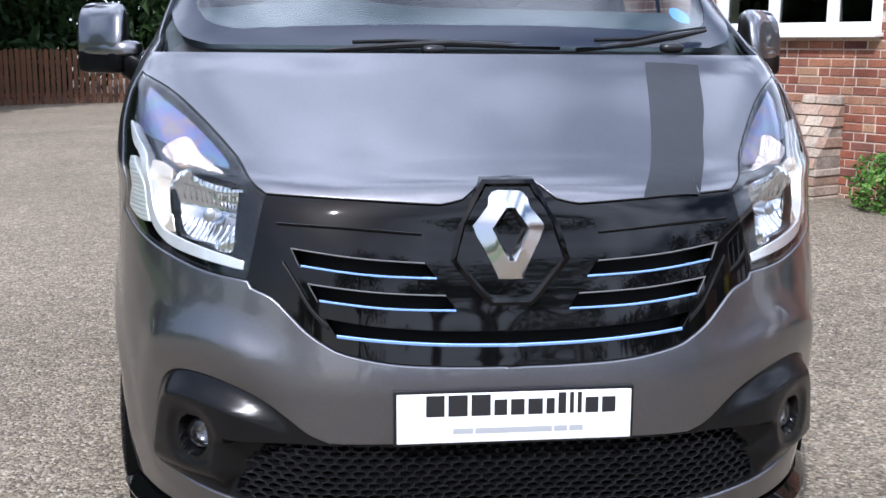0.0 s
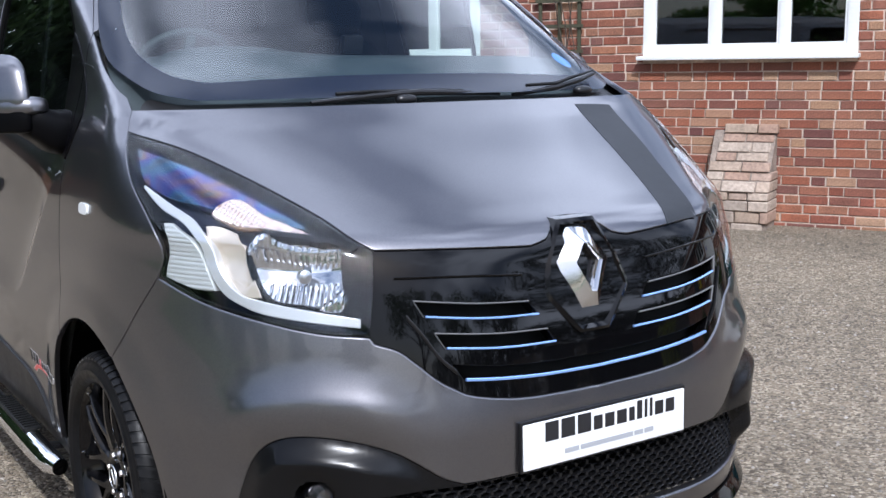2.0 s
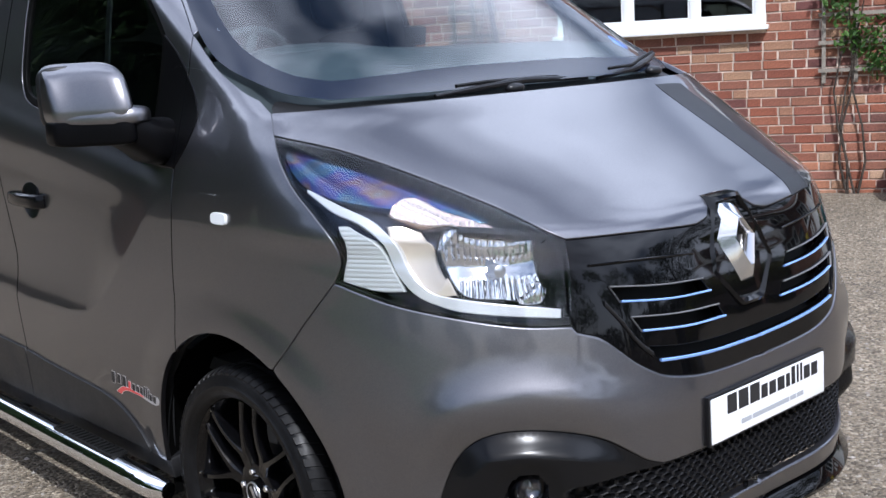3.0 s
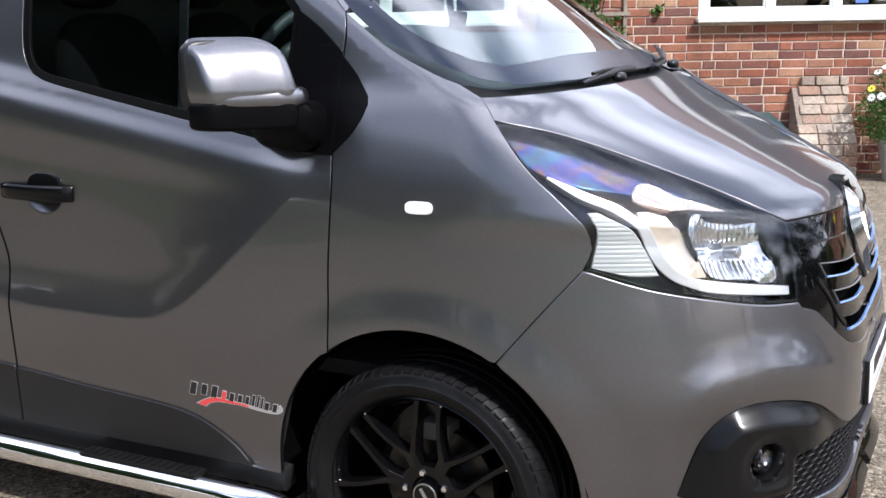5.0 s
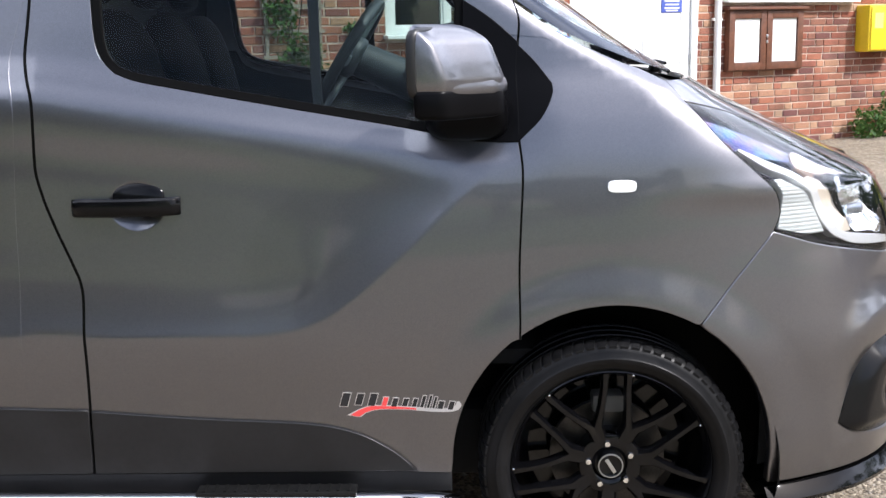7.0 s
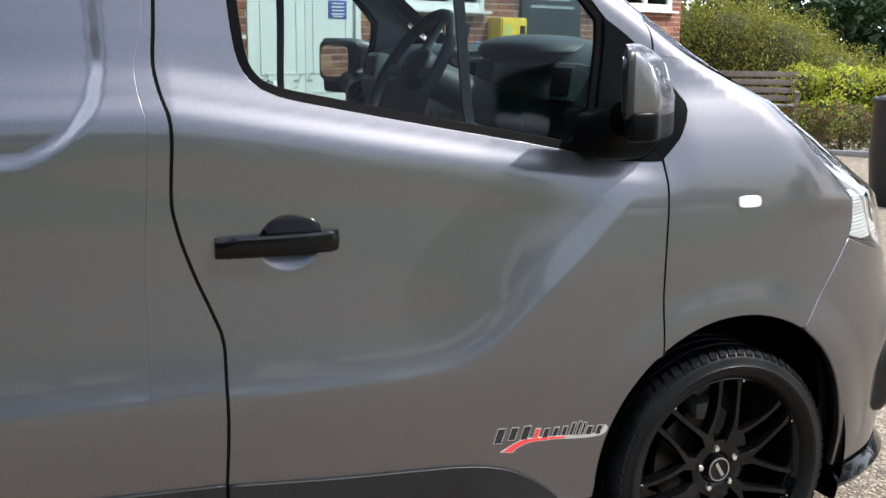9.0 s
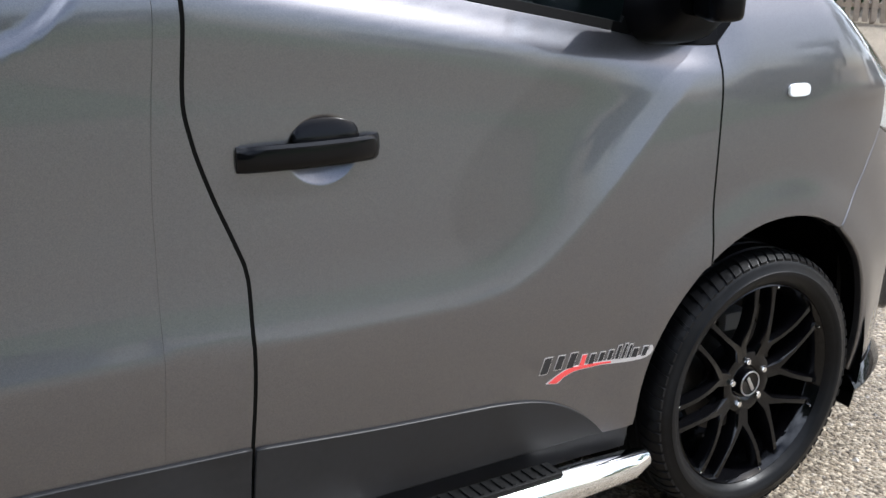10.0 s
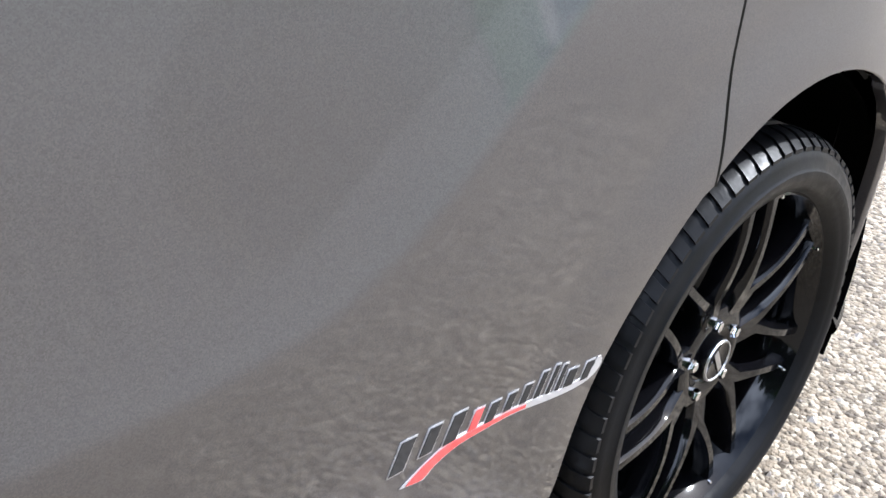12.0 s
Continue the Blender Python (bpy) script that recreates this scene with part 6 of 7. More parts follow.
# double doors
bm = bmesh.new()
for a, b in ((3.08, 3.155), (4.565, 4.64)):
    box(bm, ((a + b) / 2, -.05, 1.17), (b - a, .12, 2.14), (0, 0, 0), .004)
box(bm, (3.86, -.05, 2.19), (1.41, .12, .06), (0, 0, 0), .004)
d1 = tagged(wpart("door_1", bm, WHITE), "white painted double doors, closed", "door", kind="structure")
for a, b, hs in ((3.16, 3.855, 3.80), (3.863, 4.56, 3.92)):
    leaf = wpart("door_leaf", one(box, ((a + b) / 2, -.045, 1.145), (b - a, .045, 2.04), (0, 0, 0), .003), WHITE, d1)
    for z0, z1 in ((.25, .95), (1.12, 2.02)):
        bm = bmesh.new()
        for u0, u1, v0, v1 in ((a + .10, a + .125, z0, z1), (b - .125, b - .10, z0, z1), (a + .125, b - .125, z0, z0 + .025), (a + .125, b - .125, z1 - .025, z1)):
            box(bm, ((u0 + u1) / 2, -.0205, (v0 + v1) / 2), (u1 - u0, .010, v1 - v0), (0, 0, 0), .002)
        wpart("panel_moulding", bm, WHITE, leaf)
    wpart("door_handle", one(tube, [(hs, -.02, 1.12), (hs, .03, 1.12), (hs + (.08 if hs > 3.86 else -.08), .03, 1.12)], .009, 8), SATIN, leaf)
    for z in (.4, 1.2, 1.95):
        e = a if hs < 3.86 else b
        wpart("hinge", one(box, (e, -.016, z), (.024, .014, .10), (0, 0, 0), .003), SATIN, leaf)
tagged(wpart("door_step", one(box, (3.86, .06, .115), (1.70, .26, .07), (0, 0, 0), .008), material("concrete", (.42, .40, .37), .9, var=.25, var_scale=6, bump=.3)), "worn concrete door step", "step", kind="structure")
sg = wthing("door_sign", "small blue sign with white writing on a white door", "sign", 4.32, -.02, 1.76)
wpart("sign_board", one(box, (4.32, -.018, 1.765), (.26, .008, .18), (0, 0, 0), .002), material("sign_blue", (.07, .11, .42), .4), sg)
for k, (w, z) in enumerate(((.17, 1.825), (.19, 1.79), (.17, 1.755), (.19, 1.72), (.15, 1.695))):
    wpart("letter_bar", one(box, (4.32, -.013, z), (w, .002, .014)), WHITE, sg, smooth=False)
pipe = wthing("downpipe", "white plastic rainwater pipe on the wall", "drainpipe", 4.87, .03, .1)
wpart("pipe", one(tube, [(4.87, .045, .12), (4.87, .045, 2.90)], .038, 16), WHITE, pipe)
for z in (.5, 1.6, 2.6):
    wpart("pipe_clip", one(box, (4.87, .03, z), (.12, .04, .03), (0, 0, 0), .006), WHITE, pipe)

# glazed notice board
WOOD_BROWN = material("stained_wood", (.13, .048, .024), .5, 0, .2, var=.4, var_scale=14, bump=.15, bump_scale=90)
nb = wthing("notice_board", "brown wooden notice board with white papers", "notice board", 5.51, .02, 1.05)
wpart("backing", one(box, (5.51, .03, 1.375), (1.03, .05, .64), (0, 0, 0), .004), WOOD_BROWN, nb)
wpart("top_rail", one(box, (5.51, .055, 1.705), (1.09, .12, .03), (4, 0, 0), .004), WOOD_BROWN, nb)
for a, b in ((5.0, 5.505), (5.515, 6.02)):
    bm = bmesh.new()
    for u0, u1, v0, v1 in ((a, a + .075, 1.07, 1.68), (b - .075, b, 1.07, 1.68), (a + .075, b - .075, 1.07, 1.145), (a + .075, b - .075, 1.605, 1.68)):
        box(bm, ((u0 + u1) / 2, .065, (v0 + v1) / 2), (u1 - u0, .03, v1 - v0), (0, 0, 0), .004)
    dr = wpart("board_door", bm, WOOD_BROWN, nb)
    wpart("paper", one(box, ((a + b) / 2, .058, 1.375), (b - a - .16, .003, .45)), material("paper", (.78, .78, .76), .8, var=.05, var_scale=12), dr, smooth=False)
    for k in range(4):
        wpart("print_bar", one(box, ((a + b) / 2 - .02, .060, 1.50 - k * .07), (b - a - .28, .001, .008)), INK_GREY, dr, smooth=False)
for z in (1.36, 1.42):
    wpart("catch", one(swell, (5.51, .085, z), (.03, .02, .035), (2, 2), 12, 8), SATIN, nb)

# wall cabinet
YEL = material("yellow_enamel", (.80, .58, .02), .35, 0, .4, var=.06)
ad = wthing("wall_cabinet", "yellow metal cabinet with a black heart sign", "cabinet", 7.14, .02, 1.22)
wpart("cabinet_body", one(box, (7.14, .10, 1.475), (.54, .20, .51), (0, 0, 0), .02), YEL, ad)
wpart("cabinet_door", one(box, (7.14, .205, 1.475), (.50, .02, .47), (0, 0, 0), .008), YEL, ad)
wpart("keypad", one(box, (7.30, .219, 1.585), (.10, .012, .10), (0, 0, 0), .004), BLACK_TRIM, ad)
wpart("label_panel", one(box, (7.0, .217, 1.56), (.13, .004, .17)), material("label_green", (.55, .62, .18), .5), ad, smooth=False)
hr = []
for a in np.linspace(0, math.tau, 40, endpoint=False):
    hr.append((.0052 * 16 * math.sin(a) ** 3, .0052 * (13 * math.cos(a) - 5 * math.cos(2 * a) - 2 * math.cos(3 * a) - math.cos(4 * a))))
wpart("heart_mark", one(prism, hr, .003, Matrix(((1, 0, 0, 7.22), (0, 0, 1, .216), (0, 1, 0, 1.40), (0, 0, 0, 1)))), INK, ad, smooth=False)
wpart("bolt_mark", one(prism, [(-.012, .05), (.014, .05), (.002, .012), (.016, .012), (-.012, -.05), (-.002, -.004), (-.016, -.004)], .002, Matrix(((1, 0, 0, 7.22), (0, 0, 1, .2195), (0, 1, 0, 1.405), (0, 0, 0, 1)))), YEL, ad, smooth=False)
bb = wthing("chalk_board", "dark grey board with pale writing on the wall", "board", 8.2, .01, 1.15)
wpart("board", one(box, (8.2, .03, 1.72), (1.36, .05, 1.14), (0, 0, 0), .006), material("slate_board", (.018, .024, .026), .55, var=.3, var_scale=4), bb)
for z, w in ((1.98, .8), (1.88, 1.0), (2.08, .9)):
    wpart("letter_bar", one(box, (8.2, .0565, z), (w, .002, .035)), material("chalk", (.35, .42, .42), .9), bb, smooth=False)

# sloping masonry piers under the windows
PIER_CORE = material("pier_core", (.27, .22, .18), .95, var=.4, var_scale=9, bump=.8, bump_scale=40)
PIER_OBJ = island_material("pale_stone_block", [(.36, .29, .23), (.40, .33, .27), (.31, .23, .17), (.38, .31, .25), (.28, .17, .12), (.42, .36, .30), (.25, .19, .15)], .92, .7, 40, True, .4)
for s0, s1 in ((-4.42, -3.92), (-1.50, -.98), (1.94, 2.44)):
    prng = random.Random(int(s0 * 100))
    base = wthing("buttress", "low sloping buttress of pale weathered stone", "buttress", (s0 + s1) / 2, .1, .05, "wall buttresses")
    bm = bmesh.new()
    prism(bm, [(0, -.05), (.33, -.05), (.31, .45), (.03, .90), (0, .90)], s1 - s0 - .03, Matrix(((0, 0, 1, s0 + .015), (1, 0, 0, 0), (0, 1, 0, 0), (0, 0, 0, 1))))
    wpart("core", bm, PIER_CORE, base, smooth=False)
    z = .0
    while z < .93:
        h = prng.uniform(.065, .10)
        d = .345 if z < .42 else max(.06, .345 - (z - .42) * .60)
        d2 = .345 if z + h < .42 else max(.05, .345 - (z + h - .42) * .60)
        x = s0 + .16 * max(0, z - .3) - prng.uniform(-.015, .03)
        while x < s1 - .05:
            w = min(prng.uniform(.12, .28), s1 + .01 - x)
            j = prng.uniform(-.014, .008)
            bm = bmesh.new()
            prism(bm, [(.0, z), (d + j, z), (d2 + j, z + h - .008), (.0, z + h - .008)], w - .010, Matrix(((0, 0, 1, x), (1, 0, 0, 0), (0, 1, 0, 0), (0, 0, 0, 1))))
            bmesh.ops.bevel(bm, geom=bm.edges[:], offset=.006, segments=1, affect="EDGES")
            wpart("stone", bm, PIER_OBJ, base, smooth=False)
            x += w
        z += h


# ---- plants ----
def leaf_mesh(name, P, size, seed, up=0.25, slim=0.5):
    """Many small folded leaves at the points P."""
    rng = np.random.default_rng(seed)
    k = len(P)
    d = rng.normal(size=(k, 3))
    d /= np.linalg.norm(d, axis=1, keepdims=True)
    n = rng.normal(size=(k, 3)) + np.array([0, 0, up * 4])
    n -= d * np.sum(n * d, 1, keepdims=True)
    n /= np.linalg.norm(n, axis=1, keepdims=True) + 1e-9
    w = np.cross(d, n)
    L = (size * rng.uniform(.55, 1.35, k))[:, None]
    a, b = P - d * L * .5, P + d * L * .5
    c, e = P + w * L * slim * .5 - n * L * .08, P - w * L * slim * .5 - n * L * .08
    V = np.stack([a, c, b, e], 1).reshape(-1, 3)
    i = 4 * np.arange(k)
    F = np.concatenate([np.stack([i, i + 1, i + 2], 1), np.stack([i, i + 2, i + 3], 1)])
    me = bpy.data.meshes.new(name)
    me.from_pydata(V.tolist(), [], F.tolist())
    return me


def leaf_material(name, colours, gloss=.55):
    m = island_material(name, colours, gloss, .1, 60, False, .35)
    n, l = m.node_tree.nodes, m.node_tree.links
    b = n["Principled BSDF"]
    b.inputs["Specular IOR Level"].default_value = .3
    tr, mx = n.new("ShaderNodeBsdfTranslucent"), n.new("ShaderNodeMixShader")
    src = b.inputs["Base Color"].links[0].from_socket
    l.new(src, tr.inputs[0])
    mx.inputs[0].default_value = .28
    l.new(b.outputs[0], mx.inputs[1]), l.new(tr.outputs[0], mx.inputs[2]), l.new(mx.outputs[0], n["Material Output"].inputs[0])
    return m


def cloud(n, centres, seed, hollow=.45):
    """Points in a set of uneven lumps (x, y, z, rx, ry, rz), thicker towards their skins."""
    rng = np.random.default_rng(seed)
    c = np.array(centres, float)
    vol = c[:, 3] * c[:, 4] + c[:, 4] * c[:, 5] + c[:, 3] * c[:, 5]
    pick = rng.choice(len(c), n, p=vol / vol.sum())
    d = rng.normal(size=(n, 3))
    d /= np.linalg.norm(d, axis=1, keepdims=True)
    r = (hollow + (1 - hollow) * rng.random(n) ** .6)[:, None] * (1 + .18 * np.sin(d[:, :1] * 7 + pick[:, None]) * np.cos(d[:, 1:2] * 6) + rng.normal(0, .05, (n, 1)))
    return c[pick, :3] + d * r * c[pick, 3:]


GREEN = leaf_material("leaf_green", [(.035, .085, .018), (.06, .13, .025), (.09, .17, .035), (.045, .10, .03)])
BRIGHT = leaf_material("leaf_fresh", [(.07, .17, .03), (.11, .24, .04), (.16, .30, .06), (.06, .14, .03)])
DEEP_GREEN = leaf_material("leaf_dark", [(.015, .035, .010), (.025, .055, .014), (.04, .075, .02), (.02, .045, .018)])
GOLD = leaf_material("leaf_golden", [(.19, .20, .03), (.30, .28, .045), (.13, .17, .028), (.36, .32, .06)])
YELLOW = leaf_material("leaf_yellow", [(.38, .42, .03), (.50, .50, .05), (.26, .36, .03), (.55, .52, .09)])
REDDISH = leaf_material("leaf_red", [(.17, .05, .03), (.08, .12, .03), (.12, .13, .04), (.24, .07, .05), (.07, .12, .03), (.10, .15, .04)])
BARK = material("bark", (.055, .042, .032), .95, var=.5, var_scale=9, bump=.8, bump_scale=30)
IVORY = material("petal_white", (.80, .80, .78), .6)
PETAL_Y = material("petal_yellow", (.75, .60, .06), .6)


def on_wall(pts):
    return np.array([tuple(WALL @ Vector(p)) for p in pts])


# bush by the first trellis
def bush(name, label, s, out, lumps, mat, n, size, seed, cat="bush", stems=6):
    b = wthing(name, label, cat, s, out, float(ground_z(*(WALL @ Vector((s, out, 0))).xy)))
    P = on_wall(cloud(n, lumps, seed))
    part("foliage", leaf_mesh(name, P, size, seed), mat, b, smooth=False)
    bm = bmesh.new()
    r = random.Random(seed)
    for k in range(stems):
        l = lumps[k % len(lumps)]
        foot = WALL @ Vector((s + r.uniform(-.08, .08), out + r.uniform(-.05, .05), .08))
        tip = WALL @ Vector((l[0] + r.uniform(-.6, .6) * l[3], l[1] + r.uniform(-.5, .5) * l[4], l[2] + r.uniform(0, .5) * l[5]))
        tube(bm, [foot, (foot + tip) / 2 + Vector((r.uniform(-.04, .04), r.uniform(-.04, .04), .03)), tip], [.012, .008, .004], 6)
    part("stems", bm, BARK, b)
    return b


bush("wall_bush", "bushy bright green shrub at the foot of the wall", -3.0, .35, [(-3.25, .38, .32, .28, .28, .26), (-2.85, .42, .40, .32, .30, .30), (-2.62, .34, .28, .22, .22, .22), (-3.05, .30, .50, .25, .2, .2)], BRIGHT, 3800, .055, 21)
bush("wall_weeds", "rough green weeds at the foot of the wall", 7.1, .2, [(6.95, .2, .42, .25, .16, .20), (7.3, .22, .48, .20, .16, .30), (7.8, .2, .38, .35, .16, .16)], GREEN, 1500, .06, 22, "weeds", 5)
bush("wall_weeds", "rough green weeds at the foot of the wall", 5.3, .15, [(5.25, .15, .32, .18, .1, .10), (5.7, .14, .34, .16, .1, .10)], GREEN, 400, .05, 27, "weeds", 3)
# flower tub
pot = wthing("flower_tub", "grey metal tub of white and yellow daisies", "flower pot", 2.78, .45, .10)
pc = WALL @ Vector((2.78, .45, 0))
bm = bmesh.new()
lathe(bm, [(.12, .001), (.12, .145), (.14, .15), (.46, .205), (.475, .215), (.485, .212), (.485, .198), (.44, .19), (.43, .001)], 32, "Z", (pc.x, pc.y, 0))
part("tub", bm, material("galvanised", (.55, .57, .58), .45, .6, var=.25, var_scale=8), pot)
P = on_wall(cloud(4200, [(2.80, .45, .80, .40, .36, .30), (2.58, .5, .70, .24, .25, .22), (3.05, .48, .72, .26, .26, .24), (2.8, .48, .60, .34, .32, .2)], 31, .5))
part("foliage", leaf_mesh("daisies", P, .045, 31, .2, .35), GREEN, pot, smooth=False)
rngp = np.random.default_rng(5)
for k in range(30):
    th, ph = rngp.uniform(0, math.tau), rngp.uniform(.15, 1.45)
    q = WALL @ Vector((2.80 + .43 * math.cos(th) * math.sin(ph), .47 + .38 * math.sin(th) * math.sin(ph), .80 + .33 * math.cos(ph)))
    d = (q - (WALL @ Vector((2.8, .45, .7)))).normalized() + Vector((-.4, -.3, .2))
    m = Matrix.Translation(q) @ d.to_track_quat("Z", "Y").to_matrix().to_4x4()
    bm = bmesh.new()
    for j in range(9):
        a = j * math.tau / 9
        prism(bm, [(.008, -.004), (.030, -.008), (.034, 0), (.030, .008), (.008, .004)], .001, Matrix.Rotation(a, 4, "Z"))
    bm.transform(m)
    fl = part("flower_head", bm, IVORY if k % 5 else PETAL_Y, pot, smooth=False)
tagged(wpart("rock", one(swell, (3.02, .62, .16), (.20, .16, .13), (2.4, 2.4), 16, 10, lambda v: v * (1 + .12 * math.sin(v.x * 40) * math.cos(v.y * 33))), material("pale_rock", (.50, .46, .40), .9, var=.3, bump=.6, bump_scale=30)), "small pale rock on the gravel", "rock")

# trellises with climbers
LATH = material("old_lath", (.055, .055, .032), .85, var=.4, var_scale=12, bump=.3, bump_scale=80)
LATH_GREY = material("grey_lath", (.26, .23, .19), .9, var=.35, var_scale=12, bump=.3, bump_scale=80)


def trellis(s0, s1, z0, z1, mat, cols, label):
    t = wthing("trellis", label, "trellis", (s0 + s1) / 2, .03, z0)
    for k in range(cols):
        x = s0 + (s1 - s0) * k / (cols - 1)
        wpart("upright_lath", one(box, (x, .022, (z0 + z1) / 2), (.030, .016, z1 - z0)), mat, t, smooth=False)
    z = z0 + .10
    while z < z1:
        wpart("cross_lath", one(box, ((s0 + s1) / 2, .038, z), (s1 - s0 + .08, .016, .030)), mat, t, smooth=False)
        z += .215
    return t


trellis(-3.04, -2.68, 1.02, 2.6, LATH, 3, "dark weathered wooden trellis on the wall")
trellis(.02, .50, 1.02, 2.6, LATH_GREY, 3, "grey weathered wooden trellis with a climber")
for (s, lumps, n, seed) in ((-2.78, [(-2.76, .08, .85, .12, .08, .25), (-2.70, .06, 1.15, .10, .05, .15)], 420, 41), (.25, [(.12, .09, 1.75, .16, .07, .30), (.30, .08, 1.38, .22, .07, .18), (.42, .07, 1.18, .14, .06, .14), (.78, .03, 1.58, .07, .04, .05), (.10, .09, 2.2, .2, .08, .3)], 850, 42)):
    c = wthing("climber", "leafy green climbing plant on the trellis", "climbing plant", s, .05, .12)
    part("foliage", leaf_mesh("climber", on_wall(cloud(n, lumps, seed, .1)), .06, seed, .2), GREEN, c, smooth=False)
    bm = bmesh.new()
    r = random.Random(seed)
    for k in range(4):
        x = s + r.uniform(-.1, .1)
        pts = [WALL @ Vector((x + .06 * math.sin(j * 1.3 + k), .05, .12 + j * .28)) for j in range(8)]
        tube(bm, pts, [.011 - .001 * j for j in range(8)], 6)
    part("stems", bm, BARK, c)

# teal storage bin
TEAL = material("teal_plastic", (.006, .060, .066), .45, 0, .15, var=.18, var_scale=6)
gb = wthing("storage_bin", "teal green plastic storage bin with a hinged lid", "storage bin", 1.20, .42, .10)
bm = bmesh.new()
a = [bm.verts.new((s, o, z)) for z, ds, do in ((.16, .44, .22), (.53, .50, .27)) for s, o in ((1.20 - ds, .42 - do), (1.20 + ds, .42 - do), (1.20 + ds, .42 + do), (1.20 - ds, .42 + do))]
for f in ((0, 1, 2, 3), (4, 5, 6, 7), (0, 1, 5, 4), (1, 2, 6, 5), (2, 3, 7, 6), (3, 0, 4, 7)):
    bm.faces.new([a[i] for i in f])
bmesh.ops.recalc_face_normals(bm, faces=bm.faces)
bmesh.ops.bevel(bm, geom=bm.edges[:], offset=.03, segments=3, affect="EDGES")
wpart("bin_body", bm, TEAL, gb)
bm = bmesh.new()
prism(bm, [(.12, .53), (.74, .515), (.745, .57), (.70, .61), (.20, .712), (.12, .70)], 1.06, Matrix(((0, 0, 1, .67), (1, 0, 0, 0), (0, 1, 0, 0), (0, 0, 0, 1))))
bmesh.ops.bevel(bm, geom=bm.edges[:], offset=.016, segments=3, affect="EDGES")
wpart("lid", bm, TEAL, gb)
wpart("lid_rim", one(box, (1.20, .43, .525), (1.08, .64, .03), (0, 0, 0), .01), TEAL, gb)
for s in (.90, 1.50):
    wpart("hinge", one(box, (s, .19, .720), (.05, .05, .02), (0, 0, 0), .004), BLACK_TRIM, gb)
for s in (.86, 1.54):
    for o in (.28, .58):
        wpart("foot", one(box, (s, o, .145), (.12, .09, .06), (0, 0, 0), .01), TEAL, gb)

# ---- garden end ----
WOOD_GREY = material("weathered_wood", (.20, .165, .135), .85, var=.35, var_scale=10, bump=.3, bump_scale=70)
bench = thing("bench", "weathered grey wooden garden bench with slatted back", "bench", (10.2, -7.62, .12), turn=-127)


def in_bench(bm):
    bm.transform(bench.matrix_world)
    return bm


for k in range(4):
    part("back_slat", in_bench(one(box, (0, .22 + .02 * k, .52 + .115 * k), (1.7, .022, .085), (-8, 0, 0), .004)), WOOD_GREY, bench)
for k in range(5):
    part("seat_slat", in_bench(one(box, (0, -.20 + .09 * k, .43), (1.7, .075, .024), (0, 0, 0), .004)), WOOD_GREY, bench)
for x in (-.82, .82):
    part("back_leg", in_bench(one(box, (x, .26, .46), (.06, .06, .95), (-6, 0, 0), .005)), WOOD_GREY, bench)
    part("front_leg", in_bench(one(box, (x, -.22, .30), (.06, .06, .62), (0, 0, 0), .005)), WOOD_GREY, bench)
    part("arm_rest", in_bench(one(box, (x, 0, .62), (.07, .56, .03), (0, 0, 0), .005)), WOOD_GREY, bench)


def garden_bush(name, label, at, lumps, mat, n, size, seed, cat, core=None):
    b = thing(name, label, cat, at)
    P = cloud(n, [(at[0] + a, at[1] + c, d, *r) for a, c, d, *r in lumps], seed, .62)
    part("foliage", leaf_mesh(name, P, size, seed, .15, .45), mat, b, smooth=False)
    bm = bmesh.new()
    r = random.Random(seed)
    for l in lumps:
        tube(bm, [Vector((at[0] + l[0] * .6, at[1] + l[1] * .6, -.05)), Vector((at[0] + l[0] + r.uniform(-.1, .1), at[1] + l[1], l[2] * .6)), Vector((at[0] + l[0], at[1] + l[1], l[2]))], [.04, .03, .012], 7)
    part("stems", bm, BARK, b)
    # solid lumps added to stop see-through, dark in place of the inner shade
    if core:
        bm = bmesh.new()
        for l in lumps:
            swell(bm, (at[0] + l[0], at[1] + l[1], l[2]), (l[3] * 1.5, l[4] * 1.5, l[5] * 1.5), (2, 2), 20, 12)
        part("filler_core", bm, core, b, "solid dark core standing in for shaded inner foliage")
    return b


# shade inside the foliage, put into the colour of the added cores
CORE_GREEN = material("core_shade_green", (.05, .055, .012), .95, var=.5, var_scale=6, bump=.8, bump_scale=25)
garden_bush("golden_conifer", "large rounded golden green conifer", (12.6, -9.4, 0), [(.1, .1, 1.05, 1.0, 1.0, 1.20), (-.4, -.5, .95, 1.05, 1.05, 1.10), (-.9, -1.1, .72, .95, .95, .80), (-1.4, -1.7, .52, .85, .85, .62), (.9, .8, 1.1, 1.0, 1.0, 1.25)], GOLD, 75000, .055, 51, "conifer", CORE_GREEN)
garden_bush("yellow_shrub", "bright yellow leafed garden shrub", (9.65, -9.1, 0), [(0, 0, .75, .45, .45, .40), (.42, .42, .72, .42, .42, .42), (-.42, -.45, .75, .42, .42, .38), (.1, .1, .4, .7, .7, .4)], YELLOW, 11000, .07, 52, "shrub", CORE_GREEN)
garden_bush("red_shrub", "low red and green garden shrub", (8.1, -7.7, 0), [(0, 0, .38, .40, .40, .32), (.32, .35, .36, .35, .35, .30), (-.32, -.33, .34, .35, .35, .28)], REDDISH, 5200, .05, 53, "shrub")
tagged(part("edging", one(box, (7.7, -7.35, .07), (2.4, .10, .10), (0, 0, 53), .02), material("planter_grey", (.20, .20, .195), .8, var=.2)), "low pale grey stone garden edging", "edging")
barrel = thing("barrel", "black plastic barrel with a rolled rim", "barrel", (4.45, -5.06, .0))
